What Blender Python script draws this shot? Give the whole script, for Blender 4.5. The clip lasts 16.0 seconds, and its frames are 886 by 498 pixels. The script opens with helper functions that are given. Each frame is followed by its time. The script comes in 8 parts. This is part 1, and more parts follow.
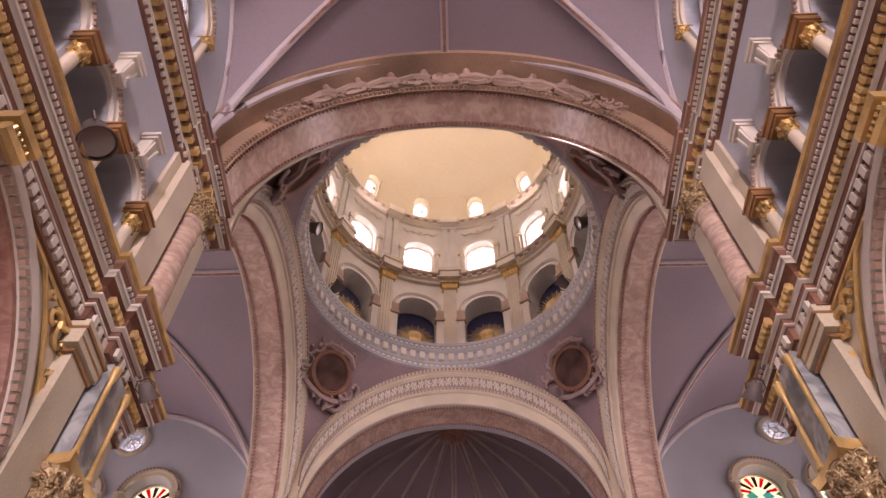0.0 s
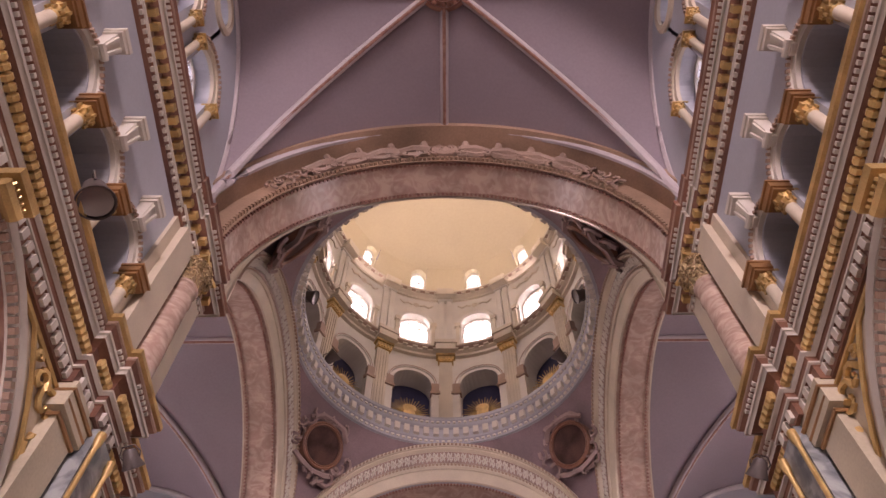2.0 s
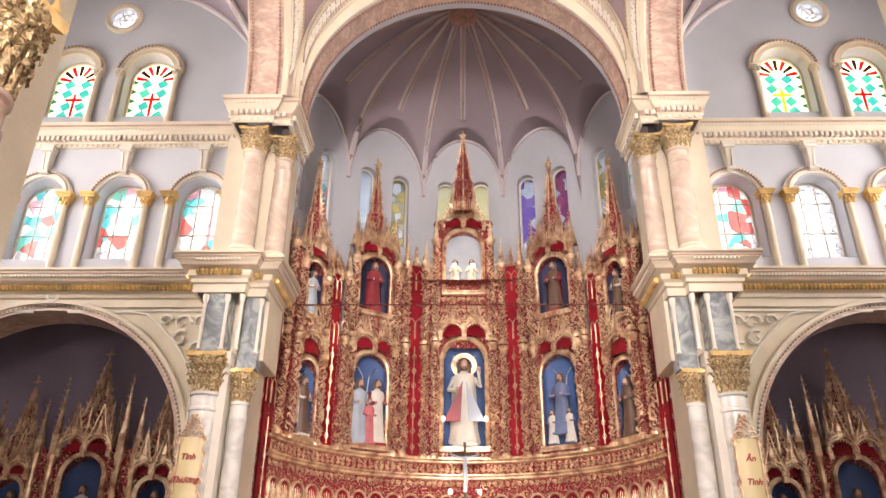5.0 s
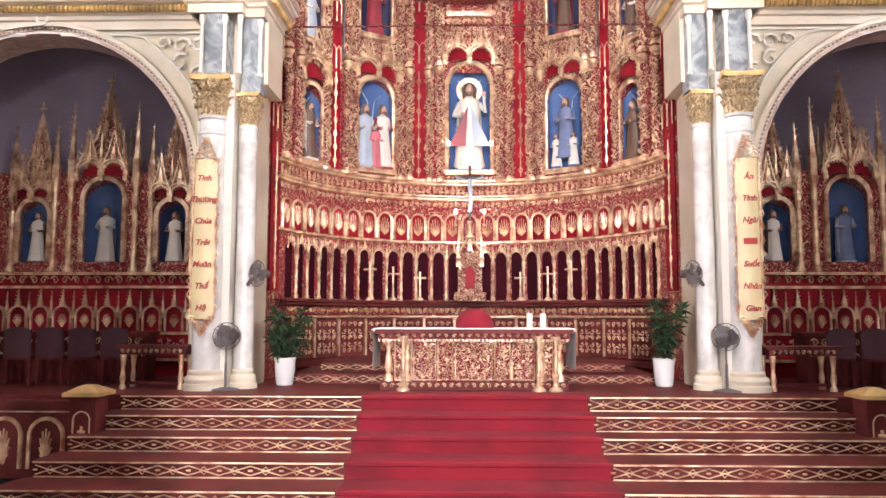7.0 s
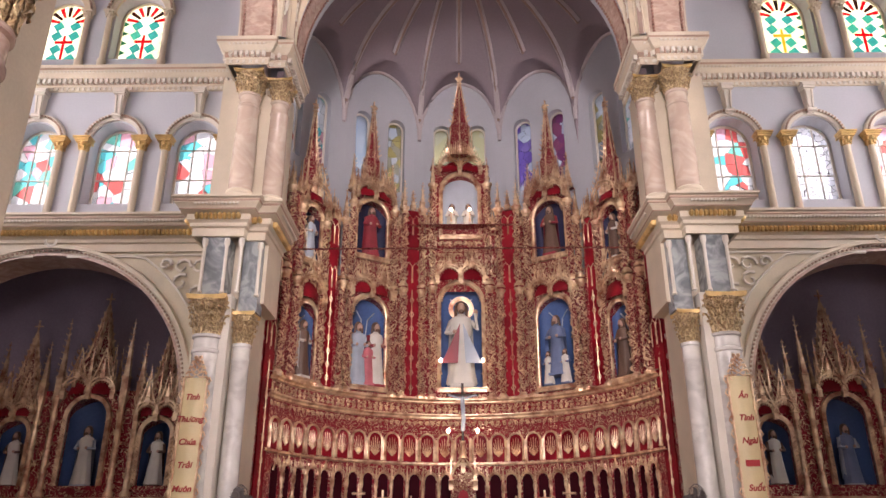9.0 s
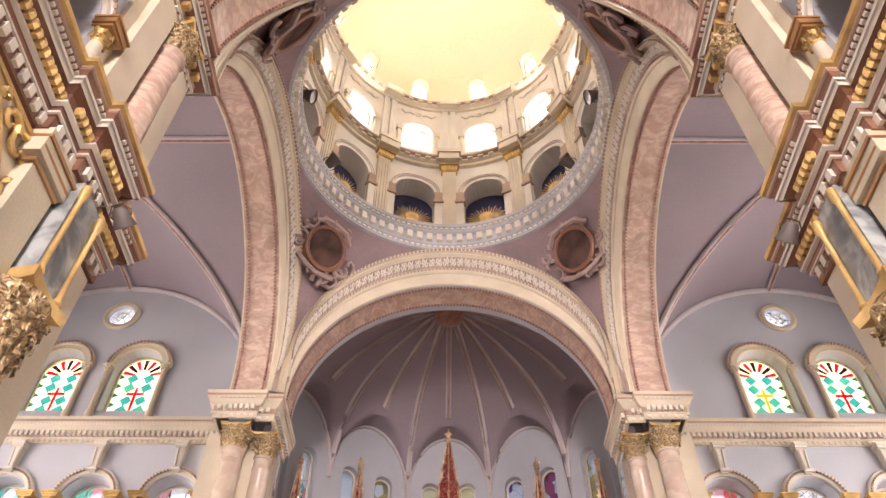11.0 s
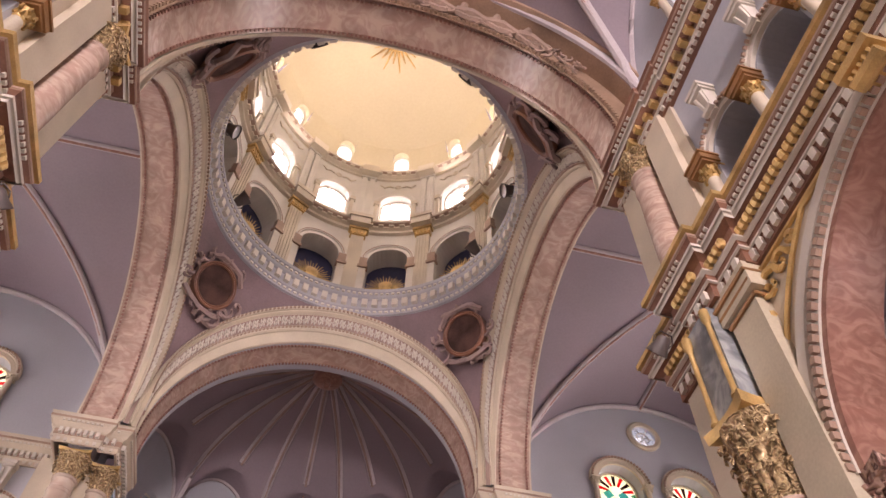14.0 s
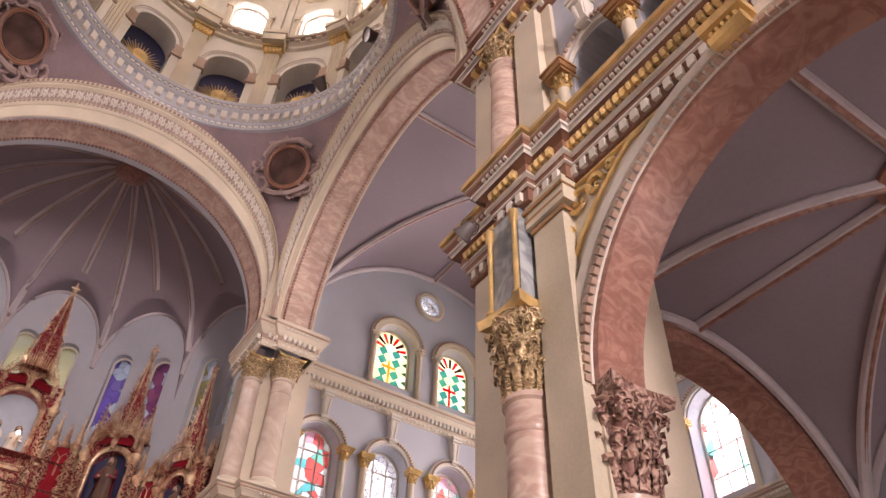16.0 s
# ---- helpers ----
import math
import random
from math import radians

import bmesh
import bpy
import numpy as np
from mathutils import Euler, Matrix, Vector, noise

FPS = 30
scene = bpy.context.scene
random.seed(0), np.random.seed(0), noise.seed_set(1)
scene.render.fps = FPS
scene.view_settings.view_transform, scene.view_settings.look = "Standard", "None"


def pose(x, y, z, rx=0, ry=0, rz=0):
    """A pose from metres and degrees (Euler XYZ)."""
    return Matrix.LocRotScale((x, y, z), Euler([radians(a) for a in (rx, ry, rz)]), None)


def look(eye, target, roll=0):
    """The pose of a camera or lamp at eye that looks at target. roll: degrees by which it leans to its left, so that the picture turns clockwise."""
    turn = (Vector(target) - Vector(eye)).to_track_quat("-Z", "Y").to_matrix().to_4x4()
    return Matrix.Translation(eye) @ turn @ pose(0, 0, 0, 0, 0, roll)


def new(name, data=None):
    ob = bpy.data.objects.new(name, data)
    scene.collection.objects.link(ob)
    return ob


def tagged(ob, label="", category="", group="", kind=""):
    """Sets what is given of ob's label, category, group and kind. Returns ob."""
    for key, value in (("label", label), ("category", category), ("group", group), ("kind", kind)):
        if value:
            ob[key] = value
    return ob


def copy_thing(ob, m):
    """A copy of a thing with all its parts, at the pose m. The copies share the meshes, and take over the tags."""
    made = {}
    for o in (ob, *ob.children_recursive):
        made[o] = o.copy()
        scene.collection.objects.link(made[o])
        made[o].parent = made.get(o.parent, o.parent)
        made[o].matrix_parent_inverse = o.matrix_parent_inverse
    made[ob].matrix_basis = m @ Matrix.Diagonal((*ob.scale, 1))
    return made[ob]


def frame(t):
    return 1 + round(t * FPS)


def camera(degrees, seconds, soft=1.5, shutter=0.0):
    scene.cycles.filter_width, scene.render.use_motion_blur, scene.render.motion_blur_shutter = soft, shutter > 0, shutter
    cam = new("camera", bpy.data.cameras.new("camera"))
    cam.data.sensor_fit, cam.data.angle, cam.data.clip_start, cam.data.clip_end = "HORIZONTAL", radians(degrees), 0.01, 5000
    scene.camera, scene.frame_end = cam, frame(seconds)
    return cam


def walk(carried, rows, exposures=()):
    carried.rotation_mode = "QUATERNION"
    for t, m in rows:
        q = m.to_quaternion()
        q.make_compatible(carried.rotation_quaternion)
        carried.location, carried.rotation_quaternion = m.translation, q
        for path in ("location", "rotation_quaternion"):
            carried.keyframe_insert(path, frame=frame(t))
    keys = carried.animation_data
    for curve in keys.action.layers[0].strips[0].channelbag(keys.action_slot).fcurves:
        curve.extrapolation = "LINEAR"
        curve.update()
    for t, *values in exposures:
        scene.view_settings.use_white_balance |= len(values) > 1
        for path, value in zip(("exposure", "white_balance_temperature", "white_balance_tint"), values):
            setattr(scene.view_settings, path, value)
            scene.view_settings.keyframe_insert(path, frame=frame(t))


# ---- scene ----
cam = camera(61.8, 16.0)
PATH = [
    (0.0, (0.009, -0.682, 1.572, 145.58, 0.27, 1.26)),
    (0.5, (0.006, -0.635, 1.592, 150.10, 0.18, 0.59)),
    (1.0, (0.006, -0.618, 1.596, 153.61, 0.13, 0.21)),
    (1.5, (0.011, -0.615, 1.583, 154.43, 0.03, 0.14)),
    (2.0, (-0.002, -0.595, 1.583, 151.31, -0.01, 0.32)),
    (2.5, (0.003, -0.546, 1.565, 145.22, 0.03, 0.62)),
    (3.0, (-0.039, -0.518, 1.517, 135.42, -0.19, 0.52)),
    (3.5, (-0.033, -0.431, 1.600, 128.23, -0.26, 0.62)),
    (4.0, (-0.041, -0.199, 1.649, 122.94, -0.30, 0.88)),
    (4.5, (-0.061, 0.042, 1.681, 118.10, -0.29, 0.98)),
    (5.0, (-0.101, 0.239, 1.682, 115.73, -0.40, 1.21)),
    (5.2, (-0.101, 0.262, 1.678, 113.61, -0.35, 1.23)),
    (7.3, (-0.235, 0.256, 1.519, 94.57, -0.02, 1.40)),
    (7.5, (-0.252, 0.239, 1.509, 94.64, 0.04, 1.42)),
    (8.0, (-0.254, 0.228, 1.514, 97.18, 0.05, 1.35)),
    (8.5, (-0.229, 0.222, 1.545, 102.74, 0.10, 0.93)),
    (9.0, (-0.196, 0.220, 1.596, 111.67, 0.04, 0.79)),
    (9.5, (-0.168, 0.248, 1.662, 121.22, -0.05, 0.72)),
    (10.0, (-0.130, 0.242, 1.671, 127.49, -0.15, 0.60)),
    (10.2, (-0.128, 0.244, 1.669, 129.72, -0.18, 0.48)),
    (12.3, (-0.065, 0.301, 1.632, 148.03, -0.20, -0.64)),
    (12.5, (-0.072, 0.291, 1.611, 148.47, -0.26, -0.80)),
    (13.0, (-0.078, 0.342, 1.597, 149.17, -1.16, -3.15)),
    (13.5, (-0.040, 0.376, 1.590, 147.50, -1.02, -8.11)),
    (14.0, (-0.000, 0.372, 1.568, 144.74, -1.29, -13.40)),
    (14.5, (0.013, 0.377, 1.575, 141.14, -1.39, -19.09)),
    (15.0, (0.045, 0.383, 1.598, 137.66, -1.35, -24.04)),
    (15.5, (0.058, 0.388, 1.600, 134.74, -1.41, -28.45)),
    (16.0, (0.081, 0.372, 1.643, 133.78, -1.82, -33.91)),
]
BASE = 1.6
EXPO = [(t, BASE + e, k, q) for t, e, k, q in ((0.0, -0.75, 7300, 46), (0.5, -1.0, 7300, 46), (1.0, -1.05, 7300, 46), (2.4, -0.8, 7300, 46), (3.0, 0.05, 7500, 30), (3.6, 0.55, 7500, 20), (5.2, 0.6, 7100, 20), (7.5, 1.05, 6300, 19), (8.0, 0.95, 6300, 20), (8.4, 0.42, 6600, 24), (9.0, -0.05, 6900, 28), (9.6, 0.55, 6800, 18), (10.2, 0.62, 7000, 18), (12.3, -0.8, 7300, 42), (13.5, -0.7, 7300, 42), (14.5, -0.2, 7100, 30), (15.0, -0.15, 7200, 30), (16.0, -0.3, 7200, 34))]
walk(cam, [(t, pose(*p)) for t, p in PATH], EXPO)

# ---- daylight ----
SUN_EL, SUN_ROT = radians(64), radians(130)
world = bpy.data.worlds.new("sky")
scene.world = world
world.use_nodes = True
wn = world.node_tree.nodes
sky = wn.new("ShaderNodeTexSky")
sky.sky_type, sky.sun_disc, sky.sun_elevation, sky.sun_rotation = "NISHITA", False, SUN_EL, SUN_ROT
sky.dust_density = 5.0
world.node_tree.links.new(sky.outputs[0], wn["Background"].inputs[0])
wn["Background"].inputs[1].default_value = 0.15


def sun_lamp():
    data = bpy.data.lights.new("sun", "SUN")
    data.energy, data.angle, data.color = 3.0, radians(0.6), (1, 0.95, 0.87)
    d = Vector((math.sin(SUN_ROT) * math.cos(SUN_EL), math.cos(SUN_ROT) * math.cos(SUN_EL), math.sin(SUN_EL)))
    new("sun", data).matrix_world = look(d * 60, (0, 0, 0))


def area_light(name, eye, target, w, h, watts, color=(0.97, 0.97, 0.96), spread=180):
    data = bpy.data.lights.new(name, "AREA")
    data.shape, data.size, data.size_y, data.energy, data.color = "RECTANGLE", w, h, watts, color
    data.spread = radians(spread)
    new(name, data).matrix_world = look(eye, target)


sun_lamp()
# added frontal fill lamps, in an assumed round west window and west doorway
area_light("west_high_fill_light", (0, -12.45, 9.2), (0, 14, 6.5), 2.6, 2.6, 420, spread=110)
area_light("west_low_fill_light", (0, -12.4, 1.6), (0, 9, 2.5), 3.0, 4.0, 160, spread=140)
# added fill lamps that brighten the aisles, set at assumed windows
area_light("aisle_fill_north", (-7.7, -1.5, 2.5), (-4.6, 1.5, 6.0), 9.0, 1.8, 45)
area_light("aisle_fill_south", (7.7, -1.5, 2.5), (4.6, 1.5, 6.0), 9.0, 1.8, 45)
# daylight of the transept end windows
area_light("transept_light_north", (-9.7, 8.1, 8.4), (0, 7.4, 10.0), 6, 3.4, 120, spread=160)
area_light("transept_light_south", (9.7, 8.1, 8.4), (0, 7.4, 10.0), 6, 3.4, 120, spread=160)
# added fill lamp under the dome, facing up; no such source hangs there
area_light("dome_fill_light", (0, 8.05, 20.2), (0, 8.05, 24), 5.2, 5.2, 48, (1.0, 0.96, 0.9))


# ---- materials ----
def mat(name, color, rough=0.6, metal=0.0, var=0.12, scale=6.0, bump=0.15, fine=60.0, spec=0.5, stain=None):
    """A painted or natural surface: base colour, variation at two scales, grain relief."""
    m = bpy.data.materials.new(name)
    m.use_nodes = True
    nt, n, ln = m.node_tree, m.node_tree.nodes, m.node_tree.links
    p = n["Principled BSDF"]
    tc = n.new("ShaderNodeTexCoord")
    a, b = n.new("ShaderNodeTexNoise"), n.new("ShaderNodeTexNoise")
    a.inputs["Scale"].default_value, a.inputs["Detail"].default_value = scale * 0.25, 5
    b.inputs["Scale"].default_value, b.inputs["Detail"].default_value = fine, 3
    ln.new(tc.outputs["Object"], a.inputs["Vector"])
    ln.new(tc.outputs["Object"], b.inputs["Vector"])
    r = n.new("ShaderNodeValToRGB")
    dark = tuple(c * (1 - 2 * var) for c in color) if stain is None else stain
    r.color_ramp.elements[0].position, r.color_ramp.elements[1].position = 0.3, 0.62
    r.color_ramp.elements[0].color = (*dark, 1)
    r.color_ramp.elements[1].color = (*(min(1, c * (1 + 0.4 * var)) for c in color), 1)
    ln.new(a.outputs["Fac"], r.inputs["Fac"])
    mix = n.new("ShaderNodeMixRGB")
    mix.blend_type, mix.inputs["Fac"].default_value = "OVERLAY", var * 1.2
    ln.new(r.outputs["Color"], mix.inputs["Color1"])
    ln.new(b.outputs["Fac"], mix.inputs["Color2"])
    ln.new(mix.outputs["Color"], p.inputs["Base Color"])
    mr = n.new("ShaderNodeMapRange")
    mr.inputs["To Min"].default_value, mr.inputs["To Max"].default_value = max(0.02, rough - 0.12), min(1, rough + 0.12)
    ln.new(a.outputs["Fac"], mr.inputs["Value"])
    ln.new(mr.outputs["Result"], p.inputs["Roughness"])
    p.inputs["Metallic"].default_value, p.inputs["Specular IOR Level"].default_value = metal, spec
    if bump:
        bp = n.new("ShaderNodeBump")
        bp.inputs["Strength"].default_value, bp.inputs["Distance"].default_value = bump, 0.01
        ln.new(b.outputs["Fac"], bp.inputs["Height"])
        ln.new(bp.outputs["Normal"], p.inputs["Normal"])
    return m


def marble(name, base, vein, scale=1.6, rough=0.18, stretch=(1, 1, 1)):
    m = bpy.data.materials.new(name)
    m.use_nodes = True
    n, ln = m.node_tree.nodes, m.node_tree.links
    p = n["Principled BSDF"]
    tc, mp = n.new("ShaderNodeTexCoord"), n.new("ShaderNodeMapping")
    mp.inputs["Scale"].default_value = stretch
    ln.new(tc.outputs["Object"], mp.inputs["Vector"])
    a, b = n.new("ShaderNodeTexNoise"), n.new("ShaderNodeTexNoise")
    a.inputs["Scale"].default_value, a.inputs["Detail"].default_value, a.inputs["Distortion"].default_value = scale, 8, 2.2
    b.inputs["Scale"].default_value, b.inputs["Detail"].default_value, b.inputs["Distortion"].default_value = scale * 0.45, 4, 1.0
    ln.new(mp.outputs["Vector"], a.inputs["Vector"])
    ln.new(mp.outputs["Vector"], b.inputs["Vector"])
    r = n.new("ShaderNodeValToRGB")
    e = r.color_ramp.elements
    e[0].position, e[1].position = 0.40, 0.62
    e[0].color, e[1].color = (*vein, 1), (*base, 1)
    mid = e.new(0.52)
    mid.color = (*(0.35 * v + 0.65 * c for v, c in zip(vein, base)), 1)
    ln.new(a.outputs["Fac"], r.inputs["Fac"])
    r2 = n.new("ShaderNodeValToRGB")
    r2.color_ramp.elements[0].position, r2.color_ramp.elements[1].position = 0.35, 0.65
    r2.color_ramp.elements[0].color, r2.color_ramp.elements[1].color = (0.72, 0.72, 0.72, 1), (1, 1, 1, 1)
    ln.new(b.outputs["Fac"], r2.inputs["Fac"])
    mix = n.new("ShaderNodeMixRGB")
    mix.blend_type, mix.inputs["Fac"].default_value = "MULTIPLY", 0.8
    ln.new(r.outputs["Color"], mix.inputs["Color1"])
    ln.new(r2.outputs["Color"], mix.inputs["Color2"])
    ln.new(mix.outputs["Color"], p.inputs["Base Color"])
    p.inputs["Roughness"].default_value = rough
    return m


def carved(name, ground, gilt, scale=9.0, cover=0.5, metal=0.75, depth=0.02):
    """Carved wood: gilded scrollwork relief standing on a painted ground."""
    m = bpy.data.materials.new(name)
    m.use_nodes = True
    n, ln = m.node_tree.nodes, m.node_tree.links
    p = n["Principled BSDF"]
    tc = n.new("ShaderNodeTexCoord")
    w = n.new("ShaderNodeTexNoise")
    w.inputs["Scale"].default_value = scale * 0.6
    ln.new(tc.outputs["Object"], w.inputs["Vector"])
    add = n.new("ShaderNodeMixRGB")
    add.blend_type, add.inputs["Fac"].default_value = "ADD", 0.14
    ln.new(tc.outputs["Object"], add.inputs["Color1"])
    ln.new(w.outputs["Color"], add.inputs["Color2"])
    v = n.new("ShaderNodeTexVoronoi")
    v.feature, v.inputs["Scale"].default_value = "SMOOTH_F1", scale
    ln.new(add.outputs["Color"], v.inputs["Vector"])
    wave = n.new("ShaderNodeMath")
    wave.operation, wave.inputs[1].default_value = "MULTIPLY", 19.0
    ln.new(v.outputs["Distance"], wave.inputs[0])
    sn = n.new("ShaderNodeMath")
    sn.operation = "SINE"
    ln.new(wave.outputs[0], sn.inputs[0])
    r = n.new("ShaderNodeValToRGB")
    r.color_ramp.elements[0].position, r.color_ramp.elements[1].position = 0.98 - cover, min(1.0, 1.08 - cover)
    mr = n.new("ShaderNodeMapRange")
    mr.inputs["From Min"].default_value = -1
    ln.new(sn.outputs[0], mr.inputs["Value"])
    ln.new(mr.outputs["Result"], r.inputs["Fac"])
    c = n.new("ShaderNodeMixRGB")
    c.inputs["Color1"].default_value, c.inputs["Color2"].default_value = (*ground, 1), (*gilt, 1)
    ln.new(r.outputs["Color"], c.inputs["Fac"])
    ln.new(c.outputs["Color"], p.inputs["Base Color"])
    mm = n.new("ShaderNodeMath")
    mm.operation, mm.inputs[1].default_value = "MULTIPLY", metal
    ln.new(r.outputs["Color"], mm.inputs[0])
    ln.new(mm.outputs[0], p.inputs["Metallic"])
    p.inputs["Roughness"].default_value = 0.36
    bp = n.new("ShaderNodeBump")
    bp.inputs["Strength"].default_value, bp.inputs["Distance"].default_value = 0.9, depth
    ln.new(mr.outputs["Result"], bp.inputs["Height"])
    ln.new(bp.outputs["Normal"], p.inputs["Normal"])
    return m


def glass(name, tint, seed=0.0, cell=7.0, tints=(), lead=0.04, haze=0.35):
    """Leaded glass: coloured pieces that let the daylight through, dark cames between."""
    m = bpy.data.materials.new(name)
    m.use_nodes = True
    n, ln = m.node_tree.nodes, m.node_tree.links
    n.remove(n["Principled BSDF"])
    out = n["Material Output"]
    tc, mp = n.new("ShaderNodeTexCoord"), n.new("ShaderNodeMapping")
    mp.inputs["Location"].default_value = (seed, seed * 0.7, seed * 1.3)
    ln.new(tc.outputs["Object"], mp.inputs["Vector"])
    v = n.new("ShaderNodeTexVoronoi")
    v.inputs["Scale"].default_value = cell
    ln.new(mp.outputs["Vector"], v.inputs["Vector"])
    sep = n.new("ShaderNodeSeparateColor")
    ln.new(v.outputs["Color"], sep.inputs["Color"])
    r = n.new("ShaderNodeValToRGB")
    r.color_ramp.interpolation = "CONSTANT"
    cols = tints or (tint,)
    e = r.color_ramp.elements
    e[0].color = (*cols[0], 1)
    if len(cols) > 1:
        e[1].position, e[1].color = 1 / len(cols), (*cols[1], 1)
    else:
        e[1].color = (*cols[0], 1)
    for k in range(2, len(cols)):
        x = e.new(k / len(cols))
        x.color = (*cols[k], 1)
    ln.new(sep.outputs["Red"], r.inputs["Fac"])
    ed = n.new("ShaderNodeTexVoronoi")
    ed.feature, ed.inputs["Scale"].default_value = "DISTANCE_TO_EDGE", cell
    ln.new(mp.outputs["Vector"], ed.inputs["Vector"])
    gt = n.new("ShaderNodeMath")
    gt.operation, gt.inputs[1].default_value = "GREATER_THAN", lead
    ln.new(ed.outputs["Distance"], gt.inputs[0])
    t, tl, g, mx, add = (n.new("ShaderNode" + k) for k in ("BsdfTransparent", "BsdfTranslucent", "BsdfGlossy", "MixShader", "MixShader"))
    g.inputs["Roughness"].default_value = 0.12
    g.inputs["Color"].default_value = (0.8, 0.8, 0.8, 1)
    dk = n.new("ShaderNodeMixRGB")
    dk.inputs["Color1"].default_value = (0.04, 0.04, 0.04, 1)
    ln.new(gt.outputs[0], dk.inputs["Fac"])
    ln.new(r.outputs["Color"], dk.inputs["Color2"])
    ln.new(dk.outputs["Color"], t.inputs["Color"])
    ln.new(dk.outputs["Color"], tl.inputs["Color"])
    mx.inputs[0].default_value = haze
    ln.new(t.outputs[0], mx.inputs[1])
    ln.new(tl.outputs[0], mx.inputs[2])
    add.inputs[0].default_value = 0.05
    ln.new(mx.outputs[0], add.inputs[1])
    ln.new(g.outputs[0], add.inputs[2])
    ln.new(add.outputs[0], out.inputs["Surface"])
    return m


def lamp_face(name, color, strength):
    m = bpy.data.materials.new(name)
    m.use_nodes = True
    p = m.node_tree.nodes["Principled BSDF"]
    p.inputs["Base Color"].default_value = (*color, 1)
    p.inputs["Emission Color"].default_value = (*color, 1)
    p.inputs["Emission Strength"].default_value = strength
    return m


WALL = mat("pale_blue_wall_paint", (0.47, 0.485, 0.53), 0.7, var=0.07, scale=2, fine=30, bump=0.05)
VAULT = mat("lavender_vault_paint", (0.295, 0.24, 0.27), 0.75, var=0.08, scale=1.6, fine=22, bump=0.05)
CREAM = mat("cream_stone_paint", (0.62, 0.535, 0.41), 0.55, var=0.09, scale=5, fine=40, bump=0.08)
IVORY = mat("ivory_moulding_paint", (0.66, 0.61, 0.53), 0.5, var=0.07, scale=5, fine=50, bump=0.06)
OCHRE = mat("ochre_plaster", (0.38, 0.25, 0.17), 0.6, var=0.2, scale=4, fine=30, bump=0.12)
BROWN = mat("brown_moulding_paint", (0.40, 0.27, 0.20), 0.55, var=0.15, scale=6, fine=50)
GOLD = mat("gold_paint", (0.70, 0.47, 0.19), 0.36, metal=0.45, var=0.22, scale=14, fine=80, bump=0.25)
ROSE = marble("rose_marble", (0.48, 0.32, 0.26), (0.60, 0.45, 0.36), 3.4, 0.25, (1, 1, 2.2))
ROSE_DARK = marble("brown_rose_marble", (0.30, 0.135, 0.10), (0.42, 0.23, 0.17), 5.0, 0.28, (1, 1, 1.6))
GREY_MARBLE = marble("blue_grey_marble", (0.20, 0.22, 0.235), (0.44, 0.47, 0.47), 2.4, 0.2)
DOME = mat("warm_ochre_dome_paint", (0.64, 0.545, 0.355), 0.7, var=0.07, scale=0.9, fine=14, bump=0.05)
PEND = mat("mauve_pendentive_paint", (0.27, 0.19, 0.20), 0.7, var=0.16, scale=4, fine=30)
DARK = mat("dark_bronze_paint", (0.10, 0.08, 0.075), 0.5, var=0.2, scale=8, fine=60)
# plaster with the dimness of closed rooms put into its colour
SHADE = mat("shade_toned_plaster", (0.30, 0.26, 0.27), 0.8, var=0.1, scale=2, fine=20)
RED = mat("red_lacquer", (0.30, 0.012, 0.022), 0.45, var=0.25, scale=6, fine=60, bump=0.06, spec=0.12)
RELIEF = carved("gilt_scrollwork_on_red", (0.34, 0.014, 0.028), (0.84, 0.66, 0.44), 15.0, 0.13, 0.7, 0.03)
RELIEF_FINE = carved("fine_gilt_foliage_on_red", (0.24, 0.010, 0.02), (0.84, 0.66, 0.44), 20.0, 0.32, 0.7, 0.02)
GILT = mat("old_gilding", (0.84, 0.66, 0.44), 0.34, metal=0.65, var=0.3, scale=20, fine=90, bump=0.4, stain=(0.42, 0.17, 0.10))
FLOOR = marble("polished_floor_stone", (0.50, 0.42, 0.36), (0.62, 0.54, 0.47), 1.2, 0.12)
UMBER = mat("umber_gold_moulding_paint", (0.25, 0.12, 0.075), 0.4, metal=0.1, var=0.2, scale=6, fine=50, stain=(0.15, 0.065, 0.045))
BRONZE = mat("bronze_brown_abacus_paint", (0.38, 0.20, 0.085), 0.42, metal=0.25, var=0.2, scale=8, fine=60)
RIB = mat("lilac_grey_rib_paint", (0.56, 0.50, 0.51), 0.6, var=0.1, scale=4, fine=30)
FRIEZE = mat("mauve_tan_frieze_plaster", (0.40, 0.28, 0.22), 0.6, var=0.2, scale=8, fine=50, bump=0.2)
# near-black brown carries the shade of the gallery behind the arches
GALLERY = mat("gallery_shade_brown", (0.13, 0.075, 0.075), 0.8, var=0.15, scale=2, fine=20)
BLUE = mat("blue_niche_paint", (0.06, 0.12, 0.29), 0.6, var=0.2, scale=3, fine=25)
CLOTH = mat("white_altar_linen", (0.78, 0.75, 0.72), 0.85, var=0.05, scale=8, fine=120, bump=0.2)
CARPET = mat("red_carpet_pile", (0.25, 0.008, 0.02), 0.95, var=0.16, scale=6, fine=220, bump=0.5)
WOOD = mat("dark_red_brown_wood", (0.15, 0.032, 0.03), 0.5, var=0.25, scale=8, fine=50, spec=0.1)
LEAF = mat("dark_green_leaf", (0.035, 0.07, 0.03), 0.5, var=0.3, scale=20, fine=60)
POT = mat("white_glazed_pot", (0.72, 0.70, 0.68), 0.25, var=0.05)

